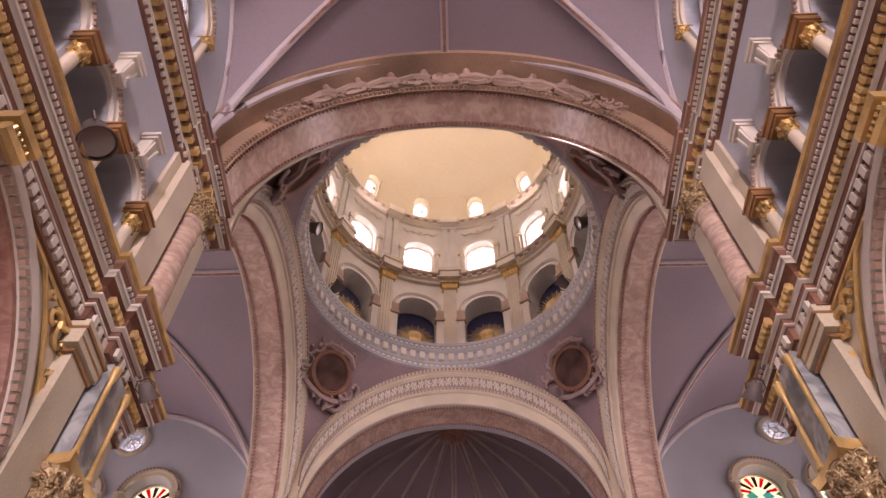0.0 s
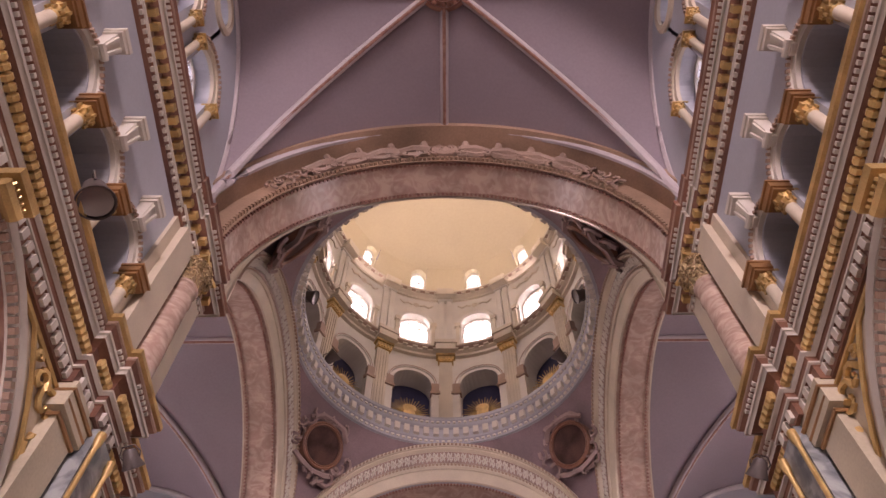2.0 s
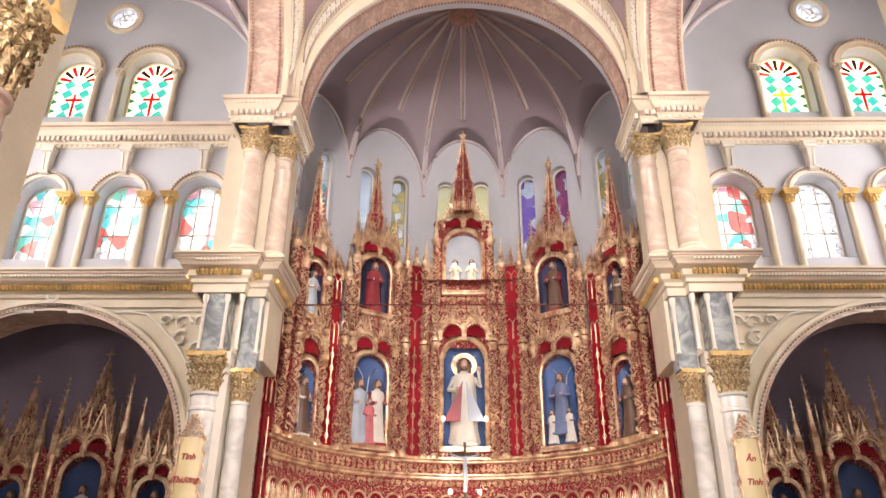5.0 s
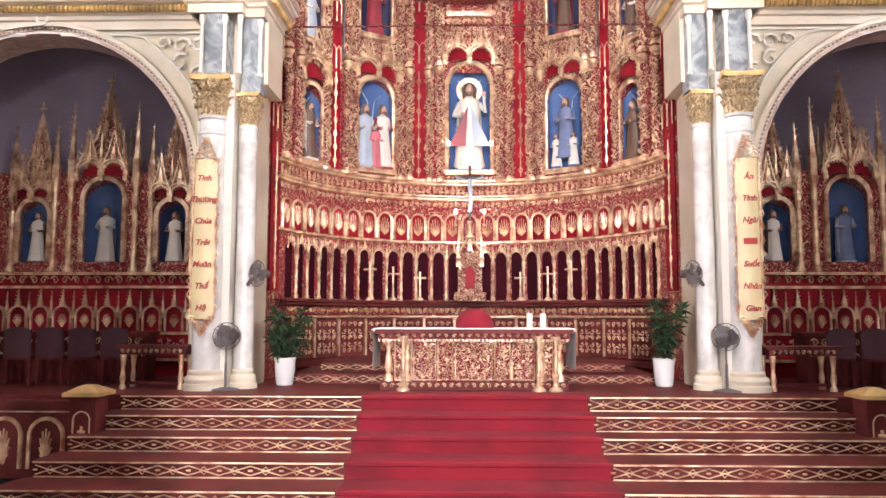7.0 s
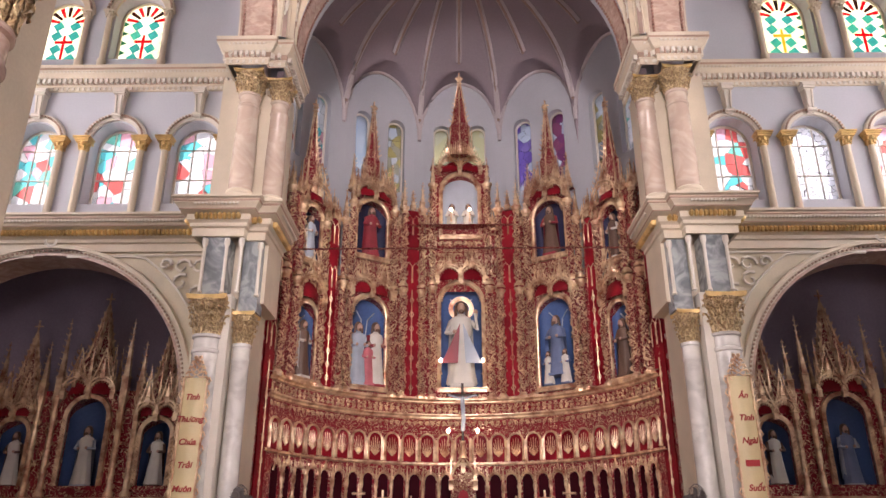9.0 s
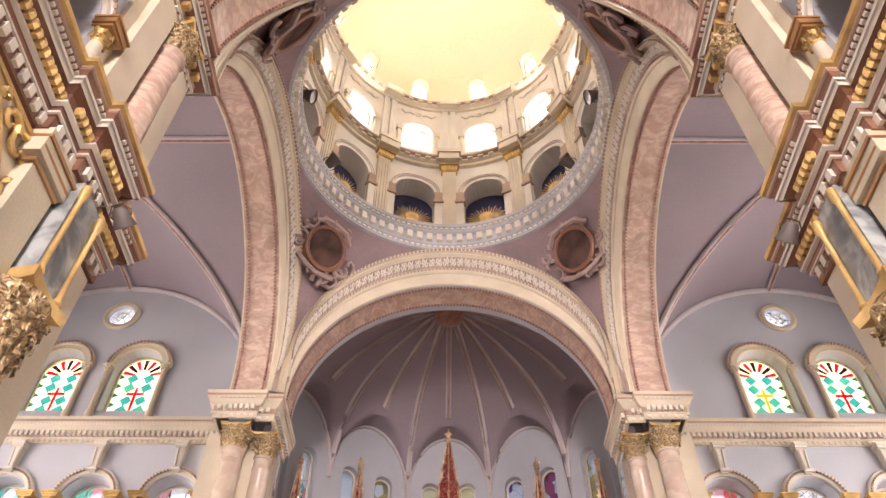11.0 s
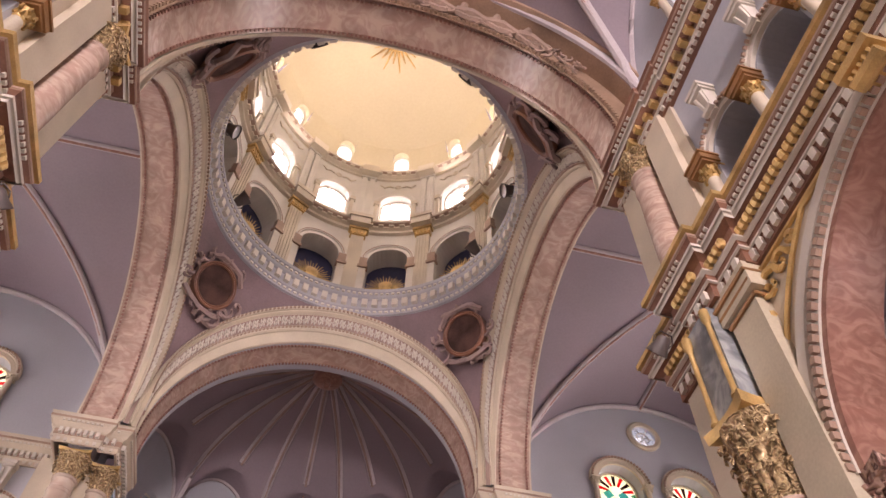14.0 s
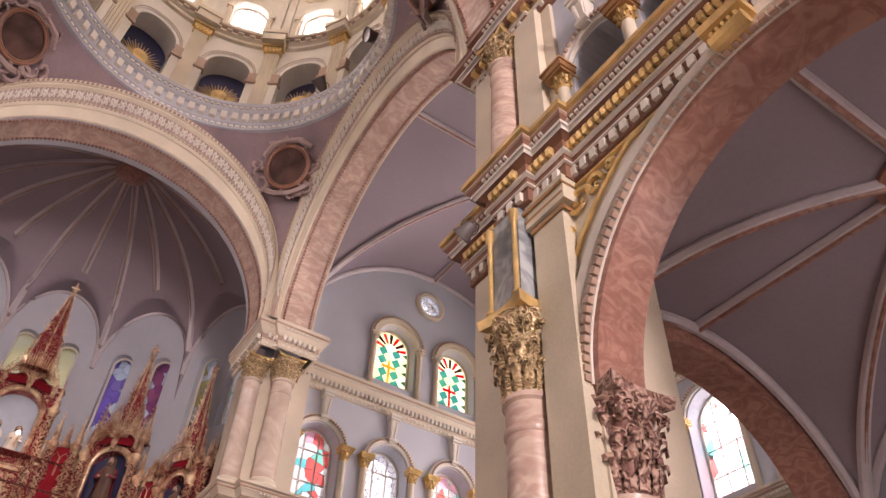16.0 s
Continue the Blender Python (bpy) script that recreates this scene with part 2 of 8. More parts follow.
SPANDREL = mat("tan_spandrel_paint", (0.56, 0.49, 0.36), 0.6, var=0.12, scale=5, fine=40, bump=0.1)
BORDER_GROUND = mat("mauve_brown_border_paint", (0.38, 0.27, 0.23), 0.6, var=0.15, scale=6, fine=40)
SCROLL_MAUVE = mat("mauve_carved_plaster", (0.34, 0.24, 0.22), 0.6, var=0.2, scale=8, fine=40, bump=0.2)
STONE_LEAF = carved("carved_rose_stone", (0.22, 0.105, 0.08), (0.46, 0.29, 0.22), 13.0, 0.55, 0.0, 0.03)
CAPITAL = carved("gold_leaf_capital", (0.40, 0.26, 0.13), (0.70, 0.53, 0.30), 15.0, 0.55, 0.5, 0.03)


# ---- mesh tools ----
class Mesh:
    """Collects vertices and faces; tf places what is added."""

    def __init__(self, tf=None):
        self.v, self.f, self.tf = [], [], tf or (lambda p: p)

    def face(self, *pts):
        k = len(self.v)
        self.v += [tuple(self.tf(p)) for p in pts]
        self.f.append(tuple(range(k, k + len(pts))))

    def grid(self, fn, nu, nv, wrap=False):
        k = len(self.v)
        for i in range(nu + (0 if wrap else 1)):
            for j in range(nv + 1):
                self.v.append(tuple(self.tf(fn(i / nu, j / nv))))
        rows = nv + 1
        total = nu if wrap else nu + 1
        for i in range(nu):
            for j in range(nv):
                a, b = k + i * rows + j, k + ((i + 1) % total) * rows + j
                self.f.append((a, b, b + 1, a + 1))

    def box(self, x0, x1, y0, y1, z0, z1):
        k = len(self.v)
        self.v += [tuple(self.tf((x, y, z))) for x in (x0, x1) for y in (y0, y1) for z in (z0, z1)]
        self.f += [tuple(k + q for q in f) for f in ((0, 1, 3, 2), (4, 6, 7, 5), (0, 4, 5, 1), (2, 3, 7, 6), (0, 2, 6, 4), (1, 5, 7, 3))]

    def lathe(self, prof, cx=0, cy=0, cz=0, n=20, a0=0.0, a1=2 * math.pi):
        full = abs(a1 - a0 - 2 * math.pi) < 1e-6
        k = len(self.v)
        m = n if full else n + 1
        for i in range(m):
            a = a0 + (a1 - a0) * i / n
            for r, z in prof:
                self.v.append(tuple(self.tf((cx + r * math.cos(a), cy + r * math.sin(a), cz + z))))
        q = len(prof)
        for i in range(n):
            for j in range(q - 1):
                a, b = k + i * q + j, k + ((i + 1) % m) * q + j
                self.f.append((a, b, b + 1, a + 1))

    def sweep(self, path, prof, closed=False):
        """Runs a profile of (out, z) along a plan line; out is to the right of the way it goes."""
        pts = [Vector(p) for p in path]
        n = len(pts)
        rows = []
        for i, p in enumerate(pts):
            a = pts[i - 1] if (i or closed) else None
            b = pts[(i + 1) % n] if (i < n - 1 or closed) else None
            d1 = (p - a).normalized() if a is not None else (b - p).normalized()
            d2 = (b - p).normalized() if b is not None else d1
            n1, n2 = Vector((d1.y, -d1.x)), Vector((d2.y, -d2.x))
            m = (n1 + n2).normalized()
            m = m / max(0.3, m.dot(n1))
            rows.append([(p.x + m.x * o, p.y + m.y * o, z) for o, z in prof])
        k, q = len(self.v), len(prof)
        for r in rows:
            self.v += [tuple(self.tf(x)) for x in r]
        for i in range(n if closed else n - 1):
            for j in range(q - 1):
                a, b = k + i * q + j, k + ((i + 1) % n) * q + j
                self.f.append((a, b, b + 1, a + 1))
        if not closed:
            self.f.append(tuple(range(k, k + q)))
            self.f.append(tuple(range(k + (n - 1) * q, k + n * q)))

    def arch(self, cx, cz, prof, a0=0.0, a1=math.pi, n=28, leg=0.0):
        """Runs a profile of (radius, depth) round an arch in the local x-z plane; leg: straight feet below."""
        rows = []
        for i in range(n + 1):
            a = a0 + (a1 - a0) * i / n
            rows.append([(cx + r * math.cos(a), d, cz + r * math.sin(a)) for r, d in prof])
        if leg:
            rows.insert(0, [(cx + r, d, cz - leg) for r, d in prof])
            rows.append([(cx - r, d, cz - leg) for r, d in prof])
        k, q = len(self.v), len(prof)
        for r in rows:
            self.v += [tuple(self.tf(x)) for x in r]
        for i in range(len(rows) - 1):
            for j in range(q - 1):
                a = k + i * q + j
                self.f.append((a, a + 1, a + q + 1, a + q))

    def wall(self, x0, x1, z0, z1, t, holes, seg=1.0, n=14):
        """A wall in the local x-z plane, from y=0 back to y=t, with openings (cx, half, sill, spring) or round ones (cx, r, cz)."""
        cuts = []
        for h in sorted(holes):
            if len(h) == 4:
                cx, w, s, sp = h
                xs = [cx + w * math.cos(math.pi - math.pi * i / n) for i in range(n + 1)]
                cuts.append((xs, [s] * (n + 1), [sp + math.sqrt(max(0, w * w - (x - cx) ** 2)) for x in xs]))
            else:
                cx, w, c = h
                xs = [cx + w * math.cos(math.pi - math.pi * i / n) for i in range(n + 1)]
                d = [math.sqrt(max(0, w * w - (x - cx) ** 2)) for x in xs]
                cuts.append((xs, [c - q for q in d], [c + q for q in d]))

        def strip(a, b, lo_a, lo_b, hi_a, hi_b):
            if hi_a - lo_a > 1e-5 or hi_b - lo_b > 1e-5:
                for y, flip in ((0, False), (t, True)):
                    q = [(a, y, lo_a), (b, y, lo_b), (b, y, hi_b), (a, y, hi_a)]
                    self.face(*(q[::-1] if flip else q))
        x = x0
        for xs, lo, hi in cuts + [([x1], None, None)]:
            k = max(1, int(math.ceil((xs[0] - x) / seg - 1e-6)))
            if xs[0] - x > 1e-5:
                for i in range(k):
                    strip(x + (xs[0] - x) * i / k, x + (xs[0] - x) * (i + 1) / k, z0, z0, z1, z1)
            if lo is None:
                break
            for i in range(len(xs) - 1):
                strip(xs[i], xs[i + 1], z0, z0, lo[i], lo[i + 1])
                strip(xs[i], xs[i + 1], hi[i], hi[i + 1], z1, z1)
                for c in ((lo, hi) if lo[i] > z0 + 0.003 or lo[i + 1] > z0 + 0.003 else (hi,)):
                    self.face((xs[i], 0, c[i]), (xs[i + 1], 0, c[i + 1]), (xs[i + 1], t, c[i + 1]), (xs[i], t, c[i]))
            for q in (0, -1):
                if hi[q] - lo[q] > 1e-4:
                    self.face((xs[q], 0, lo[q]), (xs[q], t, lo[q]), (xs[q], t, hi[q]), (xs[q], 0, hi[q]))
            x = xs[-1]
        self.face((x0, 0, z1), (x1, 0, z1), (x1, t, z1), (x0, t, z1))

    def tube(self, pts, r, n=6, taper=None):
        pts = [Vector(p) for p in pts]
        k = len(self.v)
        for i, p in enumerate(pts):
            d = (pts[min(i + 1, len(pts) - 1)] - pts[max(i - 1, 0)]).normalized()
            u = d.cross(Vector((0, 0, 1)) if abs(d.z) < 0.9 else Vector((1, 0, 0))).normalized()
            w = d.cross(u)
            rr = r if taper is None else r * (1 + (taper - 1) * i / (len(pts) - 1))
            for j in range(n):
                a = 2 * math.pi * j / n
                self.v.append(tuple(self.tf(p + u * rr * math.cos(a) + w * rr * math.sin(a))))
        for i in range(len(pts) - 1):
            for j in range(n):
                a, b = k + i * n + j, k + i * n + (j + 1) % n
                self.f.append((a, b, b + n, a + n))
        self.f.append(tuple(range(k, k + n)))
        self.f.append(tuple(range(k + (len(pts) - 1) * n, k + len(pts) * n)))

    def ball(self, c, r, n=8, sz=(1, 1, 1)):
        prof = [(r * math.sin(math.pi * j / (n // 2)), -r * math.cos(math.pi * j / (n // 2))) for j in range(n // 2 + 1)]
        k = len(self.v)
        self.lathe(prof, 0, 0, 0, n)
        tmp = self.v[k:]
        self.v[k:] = [(c[0] + a * sz[0], c[1] + b * sz[1], c[2] + d * sz[2]) for a, b, d in tmp] if self.tf((1, 2, 3)) == (1, 2, 3) else tmp

    def data(self, name, material, smooth=False, weld=True):
        me = bpy.data.meshes.new(name)
        me.from_pydata(self.v, [], self.f)
        bm = bmesh.new()
        bm.from_mesh(me)
        if weld and len(self.v) < 60000:
            bmesh.ops.remove_doubles(bm, verts=bm.verts, dist=0.0004)
        bmesh.ops.recalc_face_normals(bm, faces=bm.faces)
        bm.to_mesh(me)
        bm.free()
        me.materials.append(material)
        if smooth:
            me.polygons.foreach_set("use_smooth", [True] * len(me.polygons))
            me.set_sharp_from_angle(angle=radians(38))
        return me


def part(name, mesh, material, parent=None, label="", smooth=True, m=None):
    """Links a Mesh as one object, under a thing or a part."""
    ob = new(name, mesh.data(name, material, smooth))
    if m is not None:
        ob.matrix_basis = m
    ob.parent = parent
    if label:
        ob["label"] = label
    if parent is not None and name in CARVING:
        tagged(ob, label, kind="stuff")
    return ob


CARVING = ("scroll_band", "carved_field", "panel_tracery", "mensa_carving", "apron_carving", "ledge_carving", "plinth_carving", "wing_carving", "wing_stars", "crest", "cresting", "frieze", "spandrel_scroll", "frieze_relief")


def same(name, ob, m, parent=None):
    """Another object on the mesh of ob."""
    o = new(name, ob.data)
    o.matrix_basis = m
    o.parent = parent
    return o


def thing(name, label, category, group="", m=None, kind=""):
    ob = new(name)
    ob.empty_display_size = 0.1
    if m is not None:
        ob.matrix_basis = m
    return tagged(ob, label, category, group, kind)


def at(x, y, z, rz=0, s=1.0):
    return pose(x, y, z, 0, 0, rz) @ Matrix.Scale(s, 4)


def turned(ox, oy, rz):
    """Maps local x-y-z to the world: x along the wall, y into it."""
    c, s = math.cos(radians(rz)), math.sin(radians(rz))
    return lambda p: (ox + p[0] * c - p[1] * s, oy + p[0] * s + p[1] * c, p[2])


# ---- the large structure ----
FLOOR_Z, PRES_Z = -0.57, 0.44
CX, CY, HALF = 0.0, 8.05, 3.35   # crossing centre and half side of its arches
HP, PZ = 3.12, 10.88             # half side of the pendentive square and the level it springs from
Z_LOW, Z_UP = 6.9, 10.05          # tops of the lower and the upper cornice


def structure(name, mesh, material, label="", category="", smooth=True):
    ob = part(name, mesh, material, None, label, smooth)
    return tagged(ob, label, category, kind="structure")


def setting(name, label, category):
    return thing(name, label, category, kind="structure")


# floors and steps
g = Mesh()
g.box(-14, 14, -13.4, 8.4, FLOOR_Z - 0.3, FLOOR_Z)
structure("floor", g, FLOOR, "polished beige stone nave floor", "floor", False)
g = Mesh()
g.box(-14, 14, 10.7, 18.5, FLOOR_Z, PRES_Z)
structure("floor_presbytery", g, WOOD, "raised dark wooden floor before the altar", "floor", False)

ground = Mesh()
ground.box(-400, 400, -400, 400, -1.4, -0.9)
structure("ground", ground, mat("paved_yard", (0.32, 0.30, 0.28), 0.8, var=0.15, scale=1, fine=12), "grey paved ground outside the church", "ground", False)

LOWER_PROF = [(0, 6.28), (0.05, 6.28), (0.05, 6.42), (0.09, 6.44), (0.09, 6.50), (0.14, 6.54), (0.14, 6.64), (0.24, 6.68), (0.27, 6.74), (0.32, 6.78), (0.32, 6.84), (0.36, 6.86), (0.36, 6.9), (0, 6.9)]
UPPER_PROF = [(0, 9.56), (0.05, 9.56), (0.05, 9.66), (0.08, 9.68), (0.08, 9.80), (0.18, 9.84), (0.22, 9.90), (0.28, 9.93), (0.28, 10.0), (0.30, 10.05), (0, 10.05)]


def along(path, step):
    """Points with a direction at even steps along a plan line."""
    out = []
    for a, b in zip(path[:-1], path[1:]):
        a, b = Vector(a), Vector(b)
        d = b - a
        n = int(d.length / step)
        for i in range(n):
            out.append((a + d * (i + 0.5) / n, d.normalized()))
    return out


def blocks(mesh, path, step, w, o0, o1, z0, z1):
    """Dentils along a plan line."""
    for p, d in along(path, step):
        nrm = Vector((d.y, -d.x))
        q = [p + d * s * w / 2 + nrm * o for s in (-1, 1) for o in (o0, o1)]
        pts = [(v.x, v.y, z) for z in (z0, z1) for v in (q[0], q[1], q[3], q[2])]
        k = len(mesh.v)
        mesh.v += [tuple(mesh.tf(t)) for t in pts]
        mesh.f += [tuple(k + i for i in f) for f in ((0, 1, 2, 3), (4, 5, 6, 7), (0, 1, 5, 4), (1, 2, 6, 5), (2, 3, 7, 6), (3, 0, 4, 7))]


def eggs(mesh, path, step, w, o0, o1, z0, z1):
    """A row of rounded eggs along a plan line."""
    for p, d in along(path, step):
        nrm = Vector((d.y, -d.x))
        oc, zc, ro, rz = (o0 + o1) / 2, (z0 + z1) / 2, (o1 - o0) / 2, (z1 - z0) / 2
        k = len(mesh.v)
        for e, q in ((-0.5, 0.45), (-0.25, 0.95), (0.25, 0.95), (0.5, 0.45)):
            for i in range(6):
                a = i * math.pi / 3
                v = p + d * e * w + nrm * (oc + ro * q * math.cos(a))
                mesh.v.append(tuple(mesh.tf((v.x, v.y, zc + rz * q * math.sin(a)))))
        for j in range(3):
            for i in range(6):
                a, b = k + j * 6 + i, k + j * 6 + (i + 1) % 6
                mesh.f.append((a, b, b + 6, a + 6))
        mesh.f += [tuple(range(k, k + 6)), tuple(range(k + 18, k + 24))]


def entablature(name, tf, path, prof, label, z, big):
    k = 0.72 if big and name.endswith("nave") else (0.66 if name.startswith("cornice_up_east") else 1.0)
    prof = [(o * k, h) for o, h in prof]
    root = setting(name, label, "cornice")
    g = Mesh(tf)
    g.sweep(path, prof)
    nave = name.endswith("nave")
    part("moulding", g, UMBER if nave else CREAM, root)
    g = Mesh(tf)
    if big:
        if nave:
            blocks(g, path, 0.115, 0.065, 0.05 * k, 0.10 * k, 6.31, 6.41)
            part("dentil_row", g, IVORY, root, smooth=False)
        g = Mesh(tf)
        eggs(g, path, 0.072, 0.074, 0.11 * k, 0.24 * k, 6.53, 6.65)
        part("egg_row", g, GOLD, root)
        g = Mesh(tf)
        blocks(g, path, 0.06, 0.035, 0.27 * k, 0.32 * k, 6.745, 6.775)
        part("bead_row", g, IVORY, root, smooth=False)
        g = Mesh(tf)
        g.sweep(path, [(0.14 * k, 6.645), (0.245 * k, 6.682), (0.25 * k, 6.70), (0.14 * k, 6.66)])
        if nave:
            h = Mesh(tf)
            h.sweep(path, [(0.05 * k, 6.425), (0.095 * k, 6.436), (0.095 * k, 6.456), (0.05 * k, 6.45)])
            h.sweep(path, [(0.09 * k, 6.505), (0.145 * k, 6.525), (0.15 * k, 6.54), (0.09 * k, 6.53)])
            h.sweep(path, [(0.24 * k, 6.67), (0.275 * k, 6.73), (0.285 * k, 6.735), (0.285 * k, 6.70)])
            part("ivory_band", h, IVORY, root)
            h = Mesh(tf)
            h.sweep(path, [(0.32 * k, 6.835), (0.368 * k, 6.85), (0.368 * k, 6.908), (0.0 * k, 6.908)])
            part("gilt_edge", h, GOLD, root)
        g.sweep(path, [(0.321 * k, 6.79), (0.335 * k, 6.80), (0.335 * k, 6.825), (0.321 * k, 6.83)])
        part("brown_band", g, BROWN, root)
    else:
        blocks(g, path, 0.10, 0.05, 0.05 * k, 0.085 * k, 9.58, 9.64)
        part("dentil_row", g, IVORY, root, smooth=False)
        if nave:
            h = Mesh(tf)
            h.sweep(path, [(0.18, 9.835), (0.225, 9.89), (0.235, 9.89), (0.235, 9.85)])
            h.sweep(path, [(0.05, 9.665), (0.09, 9.675), (0.09, 9.695), (0.05, 9.69)])
            part("ivory_band", h, IVORY, root)
        g = Mesh(tf)
        blocks(g, path, 0.15 * k, 0.08 * k, 0.08 * k, 0.18 * k, 9.70, 9.80)
        part("modillion_row", g, GOLD if nave else IVORY, root, smooth=False)
        g = Mesh(tf)
        g.sweep(path, [(0.079 * k, 9.69), (0.085 * k, 9.69), (0.085 * k, 9.795), (0.079 * k, 9.795)])
        g.sweep(path, [(0.279 * k, 9.945), (0.287 * k, 9.945), (0.287 * k, 9.985), (0.279 * k, 9.985)])
        part("brown_band", g, BROWN, root)
        g = Mesh(tf)
        blocks(g, path, 0.07, 0.04, 0.22 * k, 0.27 * k, 9.90, 9.935)
        part("bead_row", g, IVORY, root, smooth=False)
    return root


def arch_trim(g, cx, r, spring, d=0.06, w=0.14):
    """Moulded archivolt round an opening, standing proud of the wall face."""
    g.arch(cx, spring, [(r + 0.002, 0.0), (r + 0.002, -d), (r + w * 0.45, -d), (r + w * 0.5, -d * 1.5), (r + w * 0.9, -d * 1.5), (r + w, -d), (r + w, 0.0)], n=24)


def arch_beads(g, cx, r, spring, step, size, d):
    n = max(6, int(math.pi * r / step))
    for i in range(n):
        a = math.pi * (i + 0.5) / n
        c, s = math.cos(a), math.sin(a)
        k = len(g.v)
        for y in (d, d - size):
            for da, dr in ((-1, -1), (1, -1), (1, 1), (-1, 1)):
                rr = r + dr * size / 2
                aa = a + da * size / 2 / r
                g.v.append(tuple(g.tf((cx + rr * math.cos(aa), y, spring + rr * math.sin(aa)))))
        g.f += [tuple(k + q for q in f) for f in ((0, 1, 2, 3), (4, 5, 6, 7), (0, 1, 5, 4), (1, 2, 6, 5), (2, 3, 7, 6), (3, 0, 4, 7))]


def small_capital(g, x, y, z, r, h):
    g.lathe([(r, 0), (r * 1.15, 0.02), (r * 1.05, 0.05), (r * 1.25, h * 0.5), (r * 1.75, h * 0.82)], x, y, z, 12)
    w = r * 1.9
    g.box(x - w, x + w, y - w, y + w, z + h * 0.82, z + h)
    for i in range(8):
        a = math.pi * 2 * (i + 0.5) / 8
        for k, (rr, zz, s) in enumerate(((1.35, 0.3, 0.34), (1.7, 0.62, 0.4))):
            b = a + k * math.pi / 8
            px, py = x + r * rr * math.cos(b), y + r * rr * math.sin(b)
            g.box(px - r * s / 2, px + r * s / 2, py - r * s / 2, py + r * s / 2, z + h * (zz - 0.18), z + h * (zz + 0.16))


def pane_mesh(g, cx, half, sill, spring, y, n=14):
    top = [(cx + half * math.cos(math.pi * i / n), y, spring + half * math.sin(math.pi * i / n)) for i in range(n + 1)]
    g.face((cx + half, y, sill), *top[0:1], *top[1:], (cx - half, y, sill))


def sky_backdrop(name, mesh, glow=0.6):
    m = lamp_face("white_sky_glow_" + name, (0.93, 0.97, 1.0), glow)
    structure("backdrop_" + name, mesh, m, "bright white sky outside the windows", "sky", False)


PALE = (0.96, 0.98, 0.95)
STORY = [(0.95, 0.97, 0.95), (0.12, 0.68, 0.70), (0.96, 0.97, 0.93), (0.86, 0.16, 0.14), (0.98, 0.97, 0.90), (0.20, 0.70, 0.55), (0.97, 0.96, 0.92), (0.94, 0.50, 0.56), (0.97, 0.98, 0.95)]
GLASS_STORY = [glass(f"figured_stained_glass_{k}", PALE, 3.1 * k + 1.7, 4.2, STORY[k:] + STORY[:k], 0.012) for k in range(4)]
GLASS_CLEAR = glass("pale_leaded_glass", PALE, 0.3, 9, [(0.93, 0.96, 1.0), (0.97, 0.98, 0.97)], 0.03)
GLASS_WHITE = glass("white_leaded_glass", PALE, 0.9, 7, [(0.95, 0.96, 0.95), (0.85, 0.92, 0.93)], 0.02)
G_YEL = glass("yellow_white_glass", PALE, 0.1, 3, [(0.97, 0.91, 0.48), (0.97, 0.93, 0.58)], 0.0)
G_TURQ = glass("turquoise_glass", PALE, 0.1, 3, [(0.16, 0.62, 0.66), (0.12, 0.55, 0.62)], 0.0)
G_RED = glass("red_glass", PALE, 0.1, 3, [(0.85, 0.06, 0.08), (0.78, 0.05, 0.07)], 0.0)
G_GREEN = glass("dark_green_glass", PALE, 0.1, 3, [(0.08, 0.28, 0.22), (0.10, 0.35, 0.25)], 0.0)
G_DARK = glass("dark_wine_glass", PALE, 0.1, 3, [(0.10, 0.03, 0.03), (0.14, 0.04, 0.03)], 0.0)
G_ORANGE = glass("amber_glass", PALE, 0.1, 3, [(0.95, 0.62, 0.12), (0.92, 0.52, 0.10)], 0.0)
win_no = 0


def window(tf, cx, half, sill, spring, y, glassm, label, bars=True, group="windows"):
    """A round-headed window in its opening: frame, bars and glass."""
    global win_no
    win_no += 1
    root = tagged(setting(f"window_{win_no}", label, "window"), group=group)
    g = Mesh(tf)
    g.arch(cx, spring, [(half, y), (half, y - 0.05), (half - 0.045, y - 0.05), (half - 0.045, y)], n=16, leg=spring - sill)
    g.box(cx - half, cx + half, y - 0.05, y, sill, sill + 0.045)
    fr = part("window_frame", g, IVORY, root)
    if bars:
        g = Mesh(tf)
        for k in (-1, 1):
            x = cx + k * half / 3
            g.box(x - 0.012, x + 0.012, y - 0.035, y - 0.01, sill + 0.045, spring + math.sqrt(half * half - (half / 3) ** 2) - 0.04)
        nz = max(2, int((spring - sill) / 0.42))
        for k in range(1, nz + 1):
            z = sill + (spring - sill) * k / nz
            g.box(cx - half + 0.045, cx + half - 0.045, y - 0.036, y - 0.012, z - 0.012, z + 0.012)
        part("glazing_bars", g, IVORY, fr, smooth=False)
    g = Mesh(tf)
    pane_mesh(g, cx, half - 0.03, sill + 0.03, spring, y - 0.02)
    o = part("pane", g, glassm, root, smooth=False)
    o.visible_shadow = False
    return root


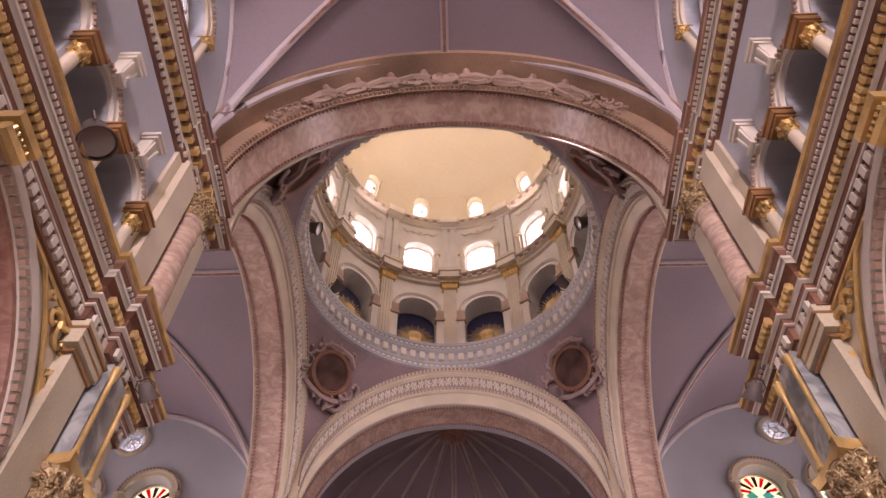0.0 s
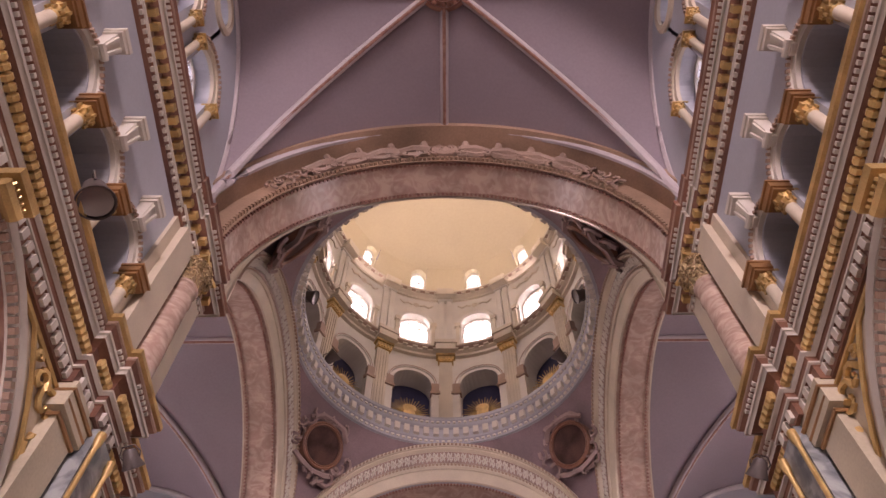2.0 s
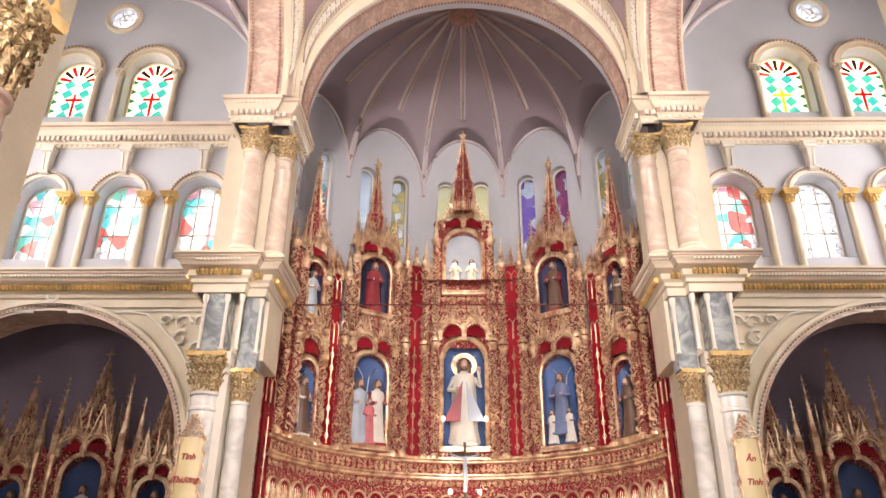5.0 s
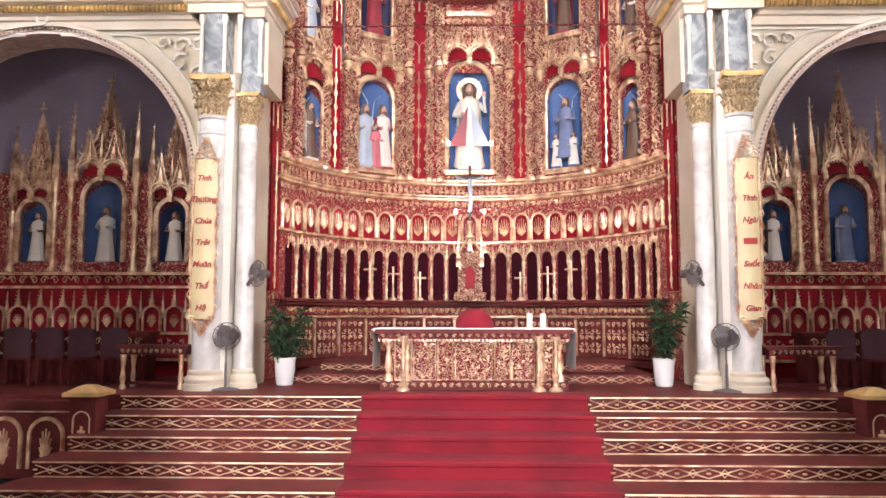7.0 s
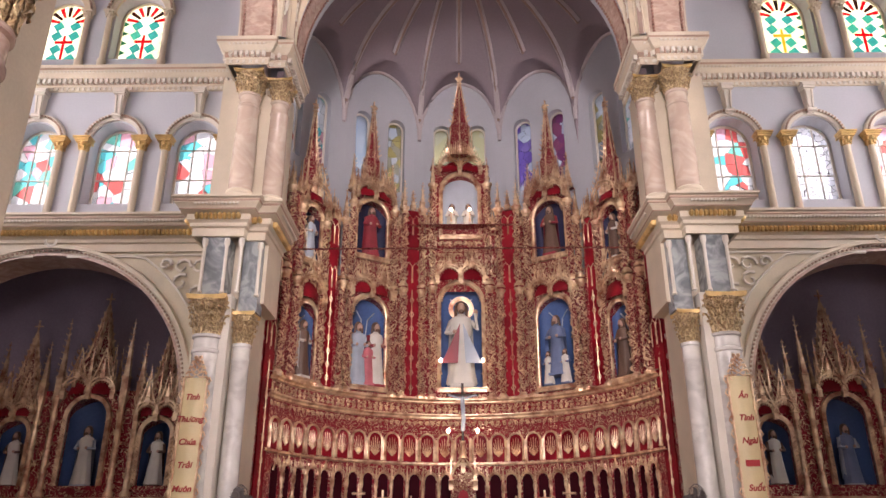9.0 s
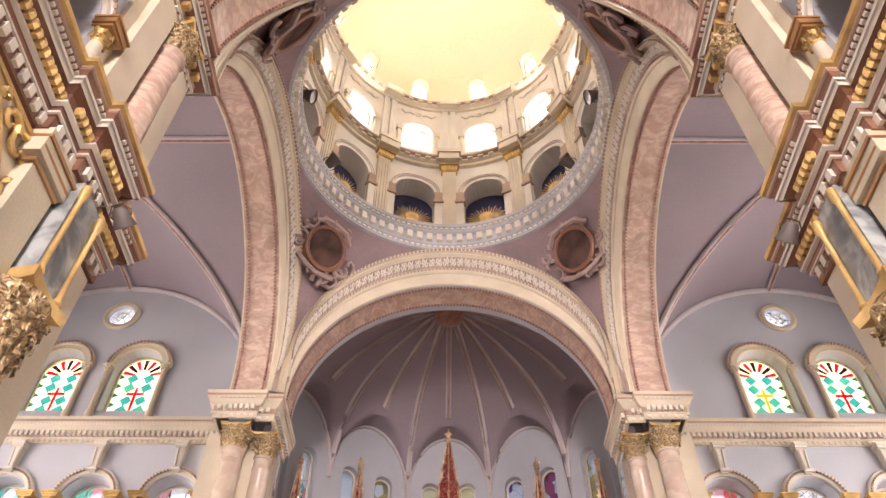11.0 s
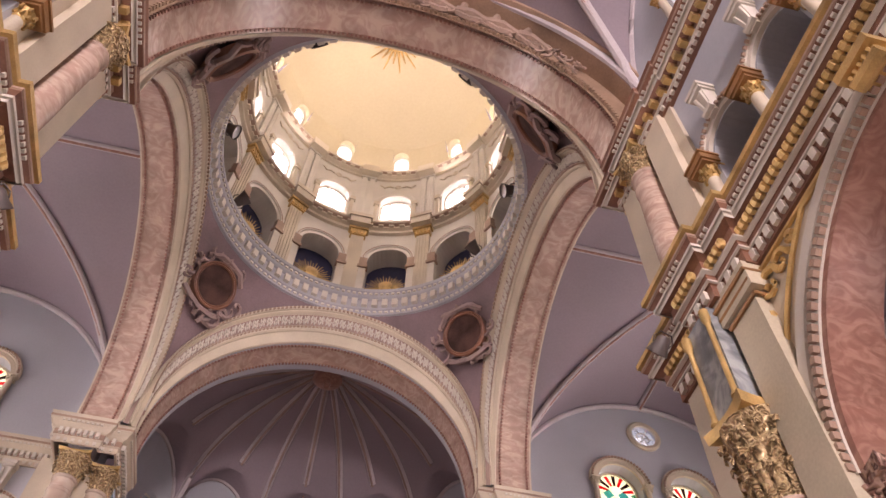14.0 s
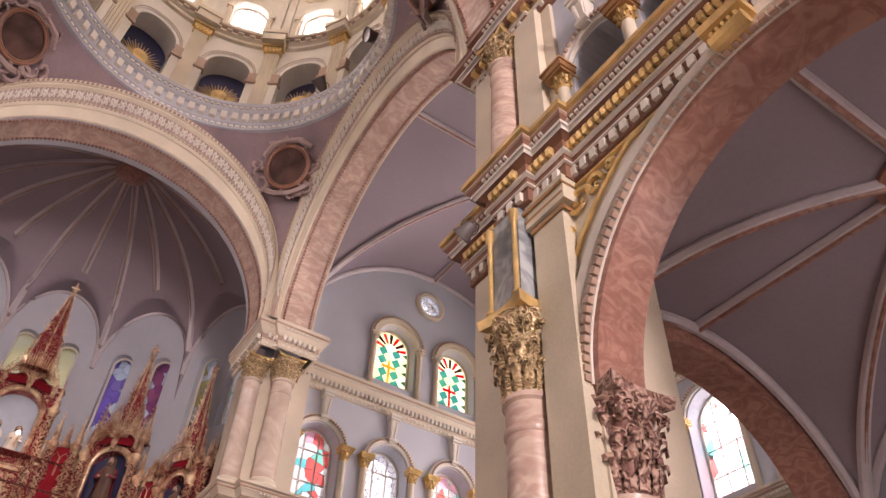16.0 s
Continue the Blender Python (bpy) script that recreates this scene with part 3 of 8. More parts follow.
def cross_window(tf, cx, half, sill, spring, y, red, label):
    """A clerestory window: pale ground, turquoise lozenges, a red cross and a fan of petals in the head."""
    global win_no
    win_no += 1
    root = tagged(setting(f"window_{win_no}", label, "window"), group="clerestory windows")
    g = Mesh(tf)
    g.arch(cx, spring, [(half, y), (half, y - 0.05), (half - 0.04, y - 0.05), (half - 0.04, y)], n=16, leg=spring - sill)
    g.box(cx - half, cx + half, y - 0.05, y, sill, sill + 0.04)
    part("window_frame", g, CREAM, root)
    g = Mesh(tf)
    pane_mesh(g, cx, half - 0.03, sill + 0.03, spring, y - 0.015)
    o = part("pane", g, G_YEL, root, smooth=False)
    o.visible_shadow = False
    h = spring - sill

    def piece(material, pts, name, lift=0.026):
        m = Mesh(tf)
        m.face(*((cx + a * half, y - lift, sill + b * h) for a, b in pts))
        m.face(*((cx + a * half, y - lift + 0.004, sill + b * h) for a, b in pts))
        q = part(name, m, material, o, smooth=False)
        q.visible_shadow = False

    for a, b in ((-0.34, 0.94), (0.34, 0.94), (-0.36, 0.72), (0.36, 0.72), (-0.3, 0.42), (0.3, 0.42), (-0.36, 0.2), (0.36, 0.2)):
        piece(G_TURQ, [(a - 0.05, b - 0.12), (a + 0.25, b - 0.015), (a + 0.05, b + 0.12), (a - 0.25, b + 0.015)], "lozenge")
    piece(red, [(-0.05, 0.1), (0.05, 0.1), (0.06, 0.54), (0.36, 0.54), (0.36, 0.6), (0.06, 0.6), (0.04, 0.72), (-0.04, 0.72), (-0.06, 0.6), (-0.36, 0.6), (-0.36, 0.54), (-0.06, 0.54)], "cross_piece", 0.034)
    for a, b in [(q * 0.78, 0.1 + 0.22 * i) for q in (-1, 1) for i in range(5)]:
        piece(G_GREEN, [(a + (0.12 if a > 0 else -0.12), b - 0.06), (a + (0.12 if a > 0 else -0.12), b + 0.06), (a - (0.12 if a > 0 else -0.12), b)], "corner_piece")
    for i in range(7):
        a = math.pi * (i + 0.5) / 7
        c, s = math.cos(a), math.sin(a)
        k = half / h
        pts = [(0.34 * c - 0.05 * s, 1 + (0.34 * s + 0.05 * c) * k), (0.34 * c + 0.05 * s, 1 + (0.34 * s - 0.05 * c) * k), (0.84 * c + 0.09 * s, 1 + (0.84 * s - 0.09 * c) * k), (0.84 * c - 0.09 * s, 1 + (0.84 * s + 0.09 * c) * k)]
        piece(G_DARK if i % 2 else G_RED, pts, "petal", 0.03)
    return root


def oculus(tf, cx, r, cz, y, label):
    global win_no
    win_no += 1
    root = tagged(setting(f"window_{win_no}", label, "window"), group="round windows")
    g = Mesh(tf)
    g.arch(cx, cz, [(r, 0.0), (r, -0.05), (r + 0.07, -0.07), (r + 0.12, -0.04), (r + 0.12, 0.0)], 0, 2 * math.pi, 28)
    part("window_frame", g, CREAM, root)
    g = Mesh(tf)
    g.face(*((cx + r * math.cos(i * math.pi / 12), y, cz + r * math.sin(i * math.pi / 12)) for i in range(24)))
    o = part("pane", g, GLASS_WHITE, root, smooth=False)
    o.visible_shadow = False
    g = Mesh(tf)
    for i in range(3):
        a = math.pi * i / 3
        c, s = math.cos(a) * r, math.sin(a) * r
        g.tube([(cx - c, y - 0.02, cz - s), (cx + c, y - 0.02, cz + s)], 0.012, 4)
    g.arch(cx, cz, [(r * 0.5 + 0.012, y - 0.03), (r * 0.5 - 0.012, y - 0.03), (r * 0.5 - 0.012, y - 0.01)], 0, 2 * math.pi, 20)
    part("glazing_bars", g, IVORY, root, smooth=False)


def forward(tf, d):
    return lambda p: tf((p[0], p[1] - d, p[2]))


def bay(name, tf, cx, half, arch_r, arch_spring, tri, tri_half, tri_sill, tri_spring, cler, cler_half, cler_sill, cler_spring, oc, nave, thick=0.6):
    """One bay of wall: arcade arch, triforium and clerestory."""
    upper = tf
    if nave:
        tf, thick = forward(tf, 0.13), 0.36
    g = Mesh(tf)
    g.wall(cx - half, cx + half, FLOOR_Z, 6.5, thick, [(cx, arch_r, FLOOR_Z + 0.002, arch_spring)], n=28)
    structure("wall_" + name + "_arcade", g, SPANDREL if not nave else CREAM, "pale painted arcade wall with a round arch", "wall", False)
    g = Mesh(upper)
    g.wall(cx - half, cx + half, 6.5, 9.8, 0.6, [(c, tri_half, tri_sill, tri_spring) for c in tri])
    structure("wall_" + name + "_triforium", g, WALL, "pale blue painted triforium wall with round arches", "wall", False)
    g = Mesh(upper)
    holes = [(c, cler_half, cler_sill, cler_spring) for c in cler] + [(oc, 0.30, 12.82)]
    g.wall(cx - half, cx + half, 9.8, 14.2, 0.6 if nave else 0.32, holes)
    structure("wall_" + name + "_clerestory", g, WALL, "pale lavender painted clerestory wall", "wall", False)
    # marble arch order and ivory archivolt
    root = setting("arch_" + name, "rose marble arcade arch with an ivory beaded archivolt", "arch")
    g = Mesh(tf)
    g.arch(cx, arch_spring, [(arch_r, thick + 0.03), (arch_r - 0.05, thick + 0.03), (arch_r - 0.05, -0.03), (arch_r, -0.03)], n=40)
    part("soffit", g, ROSE_DARK if nave else ROSE, root)
    g = Mesh(tf)
    arch_trim(g, cx, arch_r, arch_spring, 0.05, 0.24 if nave else 0.15)
    part("archivolt", g, IVORY if nave else CREAM, root)
    g = Mesh(tf)
    arch_beads(g, cx, arch_r + 0.03, arch_spring, 0.075, 0.05 if nave else 0.03, -0.05)
    part("bead_row", g, BROWN, root, smooth=False)
    g = Mesh(tf)
    kz = arch_spring + arch_r
    if nave:
        g.box(cx - 0.13, cx + 0.13, -0.2, 0, kz + 0.02, 6.3)
        g.box(cx - 0.17, cx + 0.17, -0.26, 0, 6.2, 6.29)
        for q in range(5):
            g.tube([(cx - 0.1 + q * 0.05, -0.2, kz + 0.05), (cx - 0.1 + q * 0.05, -0.23, 6.18)], 0.018, 5)
        g.tube([(cx - 0.14, -0.17, kz + 0.04), (cx + 0.14, -0.17, kz + 0.04)], 0.06, 8)
    else:
        g.arch(cx, kz - 0.08 + 0.28, [(0.12, 0.0), (0.12, -0.09), (0.08, -0.1), (0.06, -0.07), (0, -0.08)], 0, 2 * math.pi, 16)
    part("keystone", g, GOLD if nave else IVORY, root)
    # spandrel panels with relief scrolls
    for s in (-1, 1):
        g = Mesh(tf)
        e = half - 0.62
        for k in range(9):
            u = k / 8
            x = cx + s * (e - u * (e - 0.55))
            zlow = arch_spring + math.sqrt(max(0.0, (arch_r + 0.36) ** 2 - (x - cx) ** 2)) + 0.06
            zt = 6.18
            if zt - zlow < 0.08:
                continue
            r = min(0.16, (zt - zlow) * 0.4)
            for turn in (0, 1):
                zc = zt - r - 0.02 - turn * (zt - zlow) * 0.45
                if zc - r < zlow:
                    continue
                pts = [(x + r * (1 - 0.75 * i / 9) * math.cos(i * 0.72 + turn), -0.03, zc + r * (1 - 0.75 * i / 9) * math.sin(i * 0.72 + turn)) for i in range(10)]
                g.tube(pts, 0.034, 5, 0.6)
        e2 = e + 0.12
        edge = [(cx + s * e2, -0.02, 6.22)]
        for k in range(13):
            x = e2 - k / 12 * (e2 - 0.3)
            edge.append((cx + s * x, -0.02, min(6.2, arch_spring + math.sqrt(max(0.0, (arch_r + 0.38) ** 2 - x * x)) + 0.02)))
        edge += [(cx + s * 0.3, -0.02, 6.22), (cx + s * e2, -0.02, 6.22)]
        g.tube(edge, 0.022, 5)
        part("spandrel_scroll", g, GOLD if nave else IVORY, root)
    tf = upper
    # triforium: colonnettes, archivolts, keystones
    root = setting("triforium_" + name, "triforium arches with gold-capped colonnettes and keystones", "arcade")
    for c in tri:
        g = Mesh(tf)
        arch_trim(g, c, tri_half + 0.02, tri_spring, 0.05, 0.14)
        part("archivolt", g, IVORY, root)
        g = Mesh(tf)
        arch_beads(g, c, tri_half + 0.10, tri_spring, 0.06, 0.035, -0.07)
        part("bead_row", g, BROWN, root, smooth=False)
        g = Mesh(tf)
        kz = tri_spring + tri_half
        kt = kz + 0.5 if nave else 9.5
        k = len(g.v)
        for zz, hw, d in ((kz + 0.04, 0.055, 0.1), (kt - 0.08, 0.085, 0.15)):
            g.v += [tuple(tf(q)) for q in ((c - hw, 0, zz), (c - hw, -d, zz), (c + hw, -d, zz), (c + hw, 0, zz))]
        g.f += [(k, k + 1, k + 2, k + 3), (k, k + 1, k + 5, k + 4), (k + 1, k + 2, k + 6, k + 5), (k + 2, k + 3, k + 7, k + 6)]
        g.box(c - 0.105, c + 0.105, -0.19, 0, kt - 0.08, kt - 0.03)
        g.box(c - 0.12, c + 0.12, -0.21, 0, kt - 0.03, kt + 0.03)
        g.tube([(c - 0.08, -0.12, kz + 0.09), (c + 0.08, -0.12, kz + 0.09)], 0.04, 8)
        for e in (-0.035, 0.035):
            g.tube([(c + e, -0.115, kz + 0.14), (c + e * 1.5, -0.155, kt - 0.1)], 0.018, 5)
        part("keystone", g, IVORY, root, smooth=False)
        for s in (-1, 1):
            if nave and s > 0 and c != max(tri):
                continue
            x = c + s * (tri_half + (0.11 if nave else 0.09))
            g = Mesh(tf)
            g.lathe([(0.09, Z_LOW), (0.09, Z_LOW + 0.06), (0.065, Z_LOW + 0.1), (0.06, tri_spring - 0.2)], x, -0.04, 0, 12)
            part("colonnette", g, CREAM, root)
            g = Mesh(tf)
            small_capital(g, x, -0.04, tri_spring - 0.2, 0.06, 0.2)
            part("capital", g, GOLD, root, smooth=False)
            g = Mesh(tf)
            zt = 0.10 if nave else 0.05
            g.box(x - 0.12, x + 0.12, -0.17, 0.02, tri_spring - 0.045, tri_spring - 0.01)
            g.box(x - 0.14, x + 0.14, -0.19, 0.02, tri_spring - 0.01, tri_spring + zt - 0.03)
            g.box(x - 0.155, x + 0.155, -0.21, 0.02, tri_spring + zt - 0.03, tri_spring + zt)
            part("abacus", g, BRONZE if nave else GOLD, root, smooth=False)
    # clerestory trims
    root = setting("clerestory_" + name, "moulded frames of the twin clerestory windows", "window frame")
    for c in cler:
        g = Mesh(tf)
        arch_trim(g, c, cler_half, cler_spring, 0.05, 0.2)
        part("archivolt", g, CREAM, root)
        g = Mesh(tf)
        arch_beads(g, c, cler_half + 0.15, cler_spring, 0.07, 0.04, -0.07)
        part("bead_row", g, BROWN, root, smooth=False)
        for s in (-1, 1):
            x = c + s * (cler_half + 0.09)
            g = Mesh(tf)
            g.lathe([(0.08, Z_UP), (0.08, Z_UP + 0.2), (0.055, Z_UP + 0.25), (0.055, cler_spring - 0.14)], x, -0.05, 0, 10)
            part("colonnette", g, CREAM, root)
            g = Mesh(tf)
            small_capital(g, x, -0.05, cler_spring - 0.14, 0.055, 0.16)
            part("capital", g, GOLD if nave else CREAM, root, smooth=False)


def groin_vault(name, x0, x1, y0, y1, spring, rise, thick=0.15):
    """A ribbed groin vault over a rectangular bay."""
    mx, my, hx, hy = (x0 + x1) / 2, (y0 + y1) / 2, (x1 - x0) / 2, (y1 - y0) / 2

    def h(x, y):
        a = math.sqrt(max(0, 1 - ((x - mx) / hx) ** 2))
        b = math.sqrt(max(0, 1 - ((y - my) / hy) ** 2))
        return spring + rise * max(a, b)
    g = Mesh()
    ease = lambda u: (u - 0.5) * 2
    g.grid(lambda u, v: (mx + hx * math.sin(ease(u) * math.pi / 2), my + hy * math.sin(ease(v) * math.pi / 2), h(mx + hx * math.sin(ease(u) * math.pi / 2), my + hy * math.sin(ease(v) * math.pi / 2))), 40, 40)
    ob = structure("ceiling_" + name, g, VAULT, "lavender plastered rib vault", "ceiling")
    root = setting("vault_ribs_" + name, "moulded ribs and carved boss of the vault", "vault ribs")
    for dx, dy in ((1, 1), (1, -1), (-1, 1), (-1, -1), (1, 0), (-1, 0), (0, 1), (0, -1)):
        pts = []
        for i in range(25):
            u = math.sin(i / 24 * math.pi / 2)
            x, y = mx + dx * hx * u, my + dy * hy * u
            pts.append((x, y, h(x, y) - 0.03))
        g = Mesh()
        g.tube(pts, 0.07, 8)
        part("rib", g, RIB, root)
        g = Mesh()
        g.tube([(x, y, z - 0.055) for x, y, z in pts], 0.03, 6)
        part("roll_moulding", g, ROSE_DARK, root)
    # wall ribs where the vault meets its four walls
    for ax, ay, ux, uy in ((mx, y0 + 0.09, hx, 0), (mx, y1 - 0.09, hx, 0), (x0 + 0.09, my, 0, hy), (x1 - 0.09, my, 0, hy)):
        g = Mesh()
        g.tube([(ax + ux * math.cos(math.pi * i / 32), ay + uy * math.cos(math.pi * i / 32), spring + rise * math.sin(math.pi * i / 32) - 0.06) for i in range(33)], 0.06, 7)
        part("wall_rib", g, RIB, root)
    g = Mesh()
    g.lathe([(0.42, 0.05), (0.42, -0.06), (0.34, -0.12), (0.34, -0.08), (0.26, -0.09), (0.24, -0.15), (0.16, -0.12), (0.07, -0.14), (0.06, -0.24), (0, -0.26)], mx, my, spring + rise, 32)
    for i in range(12):
        a = i * math.pi / 6
        g.ball((mx + 0.3 * math.cos(a), my + 0.3 * math.sin(a), spring + rise - 0.1), 0.05, 8)
    part("boss", g, ROSE_DARK, root)


NAVE_X = 3.25
EAST = turned(0, 12.1, 0)
for side, sx in (("north", -1), ("south", 1)):
    # transept east wall
    c = 7.16 * sx
    bay("east_" + side, EAST, c, 3.55, 2.6, 3.68, [c + d for d in (-2.25, -0.75, 0.75, 2.25)], 0.44, 7.22, 8.46, [c - 0.8, c + 0.8], 0.49, 10.32, 11.38, c, False)
    for k, d in enumerate((-2.25, -0.75, 0.75, 2.25)):
        window(EAST, c + d, 0.44, 7.22, 8.46, 0.35, GLASS_STORY[(k + (sx > 0)) % 4] if not (sx > 0 and k == 1) else GLASS_CLEAR, "stained glass window with biblical figures in bright colours", group="stained glass windows")
    for k, d in enumerate((-0.8, 0.8)):
        cross_window(EAST, c + d, 0.49, 10.32, 11.38, 0.3, G_RED if (sx < 0 or k) else G_ORANGE, "round-headed clerestory window with turquoise lozenges and red cross")
    oculus(EAST, c, 0.28, 12.82, 0.06, "small round window of white glass in moulded frame")
    # nave walls, three bays towards the west
    tf = turned(NAVE_X * sx, 0, 90 if sx < 0 else -90)
    for b in range(3):
        yc = 1.5 - 5.3 * b
        loc = yc if sx < 0 else -yc
        bay(f"nave_{side}_{'abc'[b]}", tf, loc, 2.65, 1.74, 4.35, [loc + d for d in (-1.32, -0.44, 0.44, 1.32)], 0.33, 6.95, 7.98, [loc - 0.62, loc + 0.62], 0.38, 10.5, 11.35, loc, True)
        for d in (-0.62, 0.62):
            window(tf, loc + d, 0.38, 10.5, 11.35, 0.25, GLASS_CLEAR, "round-headed window of pale leaded glass", group="nave clerestory windows")
        oculus(tf, loc, 0.28, 12.82, 0.25, "small round window of white glass in moulded frame")

groin_vault("nave_a", -NAVE_X - 0.1, NAVE_X + 0.1, -1.15, 3.75, 10.2, 3.4)
groin_vault("nave_b", -NAVE_X - 0.1, NAVE_X + 0.1, -6.45, -1.15, 10.2, 3.4)
groin_vault("nave_c", -NAVE_X - 0.1, NAVE_X + 0.1, -11.75, -6.45, 10.2, 3.4)
groin_vault("transept_north", -10.75, -3.7, 4.0, 12.15, 9.8, 3.9)
groin_vault("transept_south", 3.7, 10.75, 4.0, 12.15, 9.8, 3.9)

# crossing arches: rose marble soffits, with splayed archivolts rising inwards to the pendentives
def splay(r):
    """Points of the splayed archivolt: a round the arch (below 0: the straight foot), u from soffit to pendentive."""
    def fn(a, u, lift):
        foot = min(0.0, a) if a < math.pi / 2 else min(0.0, math.pi - a)
        aa = max(0.0, min(math.pi, a))
        c, sn = math.cos(aa), math.sin(aa)
        zi, zo = Z_UP + r * sn, PZ + HP * sn
        if foot < 0:
            zi, zo = Z_UP - 0.02, max(Z_UP - 0.02, PZ + foot * 3.0)
        p0, p1 = Vector((r * c, HALF, zi)), Vector((HP * c, HP, zo))
        d = p1 - p0
        rad = d.x * c + d.z * sn
        n = Vector((c * (HP - HALF), -max(0.05, rad), sn * (HP - HALF))).normalized()
        return tuple(p0 + d * u + n * lift)
    return fn


def crossing_arch(name, rz, r, depth, outside=True):
    root = setting("arch_" + name, "wide rose marble crossing arch with splayed and carved ivory edges", "arch")
    tf = turned(CX, CY, rz)
    g = Mesh(tf)
    g.arch(0, Z_UP, [(r + 0.25, HALF + 0.005), (r + 0.02, HALF + 0.005), (r + 0.02, HALF + 0.06), (r, HALF + 0.08), (r, depth - 0.08), (r + 0.02, depth - 0.06), (r + 0.02, depth), (r + 0.3, depth)], n=56)
    part("soffit", g, ROSE, root)
    g = Mesh(tf)
    for yy in (HALF + 0.07, depth - 0.07):
        arch_beads(g, 0, r - 0.01, Z_UP, 0.07, 0.04, yy + 0.02)
    part("bead_row", g, ROSE_DARK, root, smooth=False)
    fn = splay(r)
    rows = [(0.0, 0.0), (0.03, 0.03), (0.30, 0.03), (0.31, 0.06), (0.36, 0.075), (0.39, 0.06), (0.40, 0.02), (0.44, 0.02), (0.45, 0.035), (0.77, 0.035), (0.78, 0.02), (0.80, 0.05), (0.84, 0.075), (0.88, 0.05), (0.90, 0.09), (0.97, 0.10), (1.0, 0.05), (1.02, -0.06)]
    g = Mesh(tf)
    span = lambda q: -0.3 + (math.pi + 0.6) * q
    g.grid(lambda p, q: fn(span(p), *rows[round(q * (len(rows) - 1))]), 76, len(rows) - 1)
    part("archivolt", g, CREAM, root)
    g = Mesh(tf)
    g.grid(lambda p, q: fn(span(p), 0.46 + 0.30 * q, 0.039), 76, 1)
    part("border_ground", g, BORDER_GROUND, root)
    # rosettes and leaves alternating along the border
    g = Mesh(tf)
    n = 62
    for i in range(n):
        a = math.pi * (i + 0.5) / n
        w = math.pi / n
        for e in (-1, 1):
            g.tube([fn(a + e * w * 0.40 * k / 4, 0.61 + e * (-1 if i % 2 else 1) * 0.12 * math.sin(k * 0.8), 0.05) for k in range(5)], 0.022, 4, 0.6)
            g.tube([fn(a + e * w * 0.12, 0.61, 0.05), fn(a + e * w * 0.3, 0.61 - e * (-1 if i % 2 else 1) * 0.11, 0.055)], 0.03, 4, 0.3)
        k = len(g.v)
        g.v += [tuple(tf(fn(a + da * w * 0.16, 0.61 + du * 0.05, 0.06))) for da, du in ((-1, 0), (0, -1), (1, 0), (0, 1))]
        g.v += [tuple(tf(fn(a, 0.61, 0.10)))]
        g.f += [(k, k + 1, k + 4), (k + 1, k + 2, k + 4), (k + 2, k + 3, k + 4), (k + 3, k, k + 4)]
    part("carved_border", g, IVORY, root, smooth=False)
    for u, lift, n, size in ((0.42, 0.03, 120, 0.035), (0.93, 0.10, 110, 0.05)):
        g = Mesh(tf)
        for i in range(n):
            a = math.pi * (i + 0.5) / n
            da = math.pi / n * 0.28
            k = len(g.v)
            for lf in (lift - 0.01, lift + 0.03):
                for e, du in ((-1, -0.02), (1, -0.02), (1, 0.02), (-1, 0.02)):
                    g.v.append(tuple(tf(fn(a + e * da, u + du, lf))))
            g.f += [tuple(k + q for q in f) for f in ((0, 1, 2, 3), (4, 5, 6, 7), (0, 1, 5, 4), (1, 2, 6, 5), (2, 3, 7, 6), (3, 0, 4, 7))]
        part("bead_row", g, BROWN, root, smooth=False)
    if outside:
        g = Mesh(tf)
        y = depth
        g.arch(0, Z_UP, [(r + 0.018, y), (r + 0.018, y + 0.03), (r + 0.24, y + 0.03), (r + 0.25, y + 0.07), (r + 0.29, y + 0.07), (r + 0.31, y + 0.025), (r + 0.5, y + 0.025), (r + 0.52, y)], n=56)
        part("outer_archivolt", g, CREAM, root)
    return root


EAST_ARCH = turned(0, 11.4, 0)
crossing_arch("chancel", 0, 3.05, 4.0, False)
WEST_ARCH = turned(0, 4.0, 0)
west = crossing_arch("west_crossing", 180, 3.05, 4.03, False)
crossing_arch("north_crossing", 90, 3.05, 4.0)
crossing_arch("south_crossing", -90, 3.05, 4.0)
# west arch: outer ochre order towards the nave and the wall over it
g = Mesh(WEST_ARCH)
g.arch(0, Z_UP, [(3.42, 0.02), (3.42, -0.45), (3.95, -0.45)], n=48)
part("outer_order", g, OCHRE, west)
g = Mesh(WEST_ARCH)
g.arch(0, Z_UP, [(3.0, 0.018), (3.42, 0.018)], n=48)
part("frieze_ground", g, OCHRE, west)
g = Mesh(EAST_ARCH)
g.wall(-3.7, 3.7, Z_UP, 14.2, 0.78, [(0, 3.06, Z_UP, Z_UP)], n=40)
structure("wall_chancel_arch", g, WALL, "painted wall over the chancel arch", "wall", False)

# pendentives
pen = setting("pendentives", "mauve painted pendentives under the drum", "pendentive")
for q in range(4):
    g = Mesh()
    R = HP * math.sqrt(2)

    def fn(u, v, q=q):
        z = v * HP
        rho = math.sqrt(R * R - z * z)
        a0 = math.acos(min(1, HP / rho))
        a = a0 + (math.pi / 2 - 2 * a0) * u + q * math.pi / 2
        return (CX + rho * math.cos(a), CY + rho * math.sin(a), PZ + z)
    g.grid(fn, 16, 20)
    part("pendentive", g, PEND, pen)

# drum and dome
DRUM_LIFT = 0.3
POLAR = lambda r0: (lambda p: (CX + (r0 + p[1]) * math.sin(p[0]), CY + (r0 + p[1]) * math.cos(p[0]), p[2] + DRUM_LIFT))
RD = 3.32


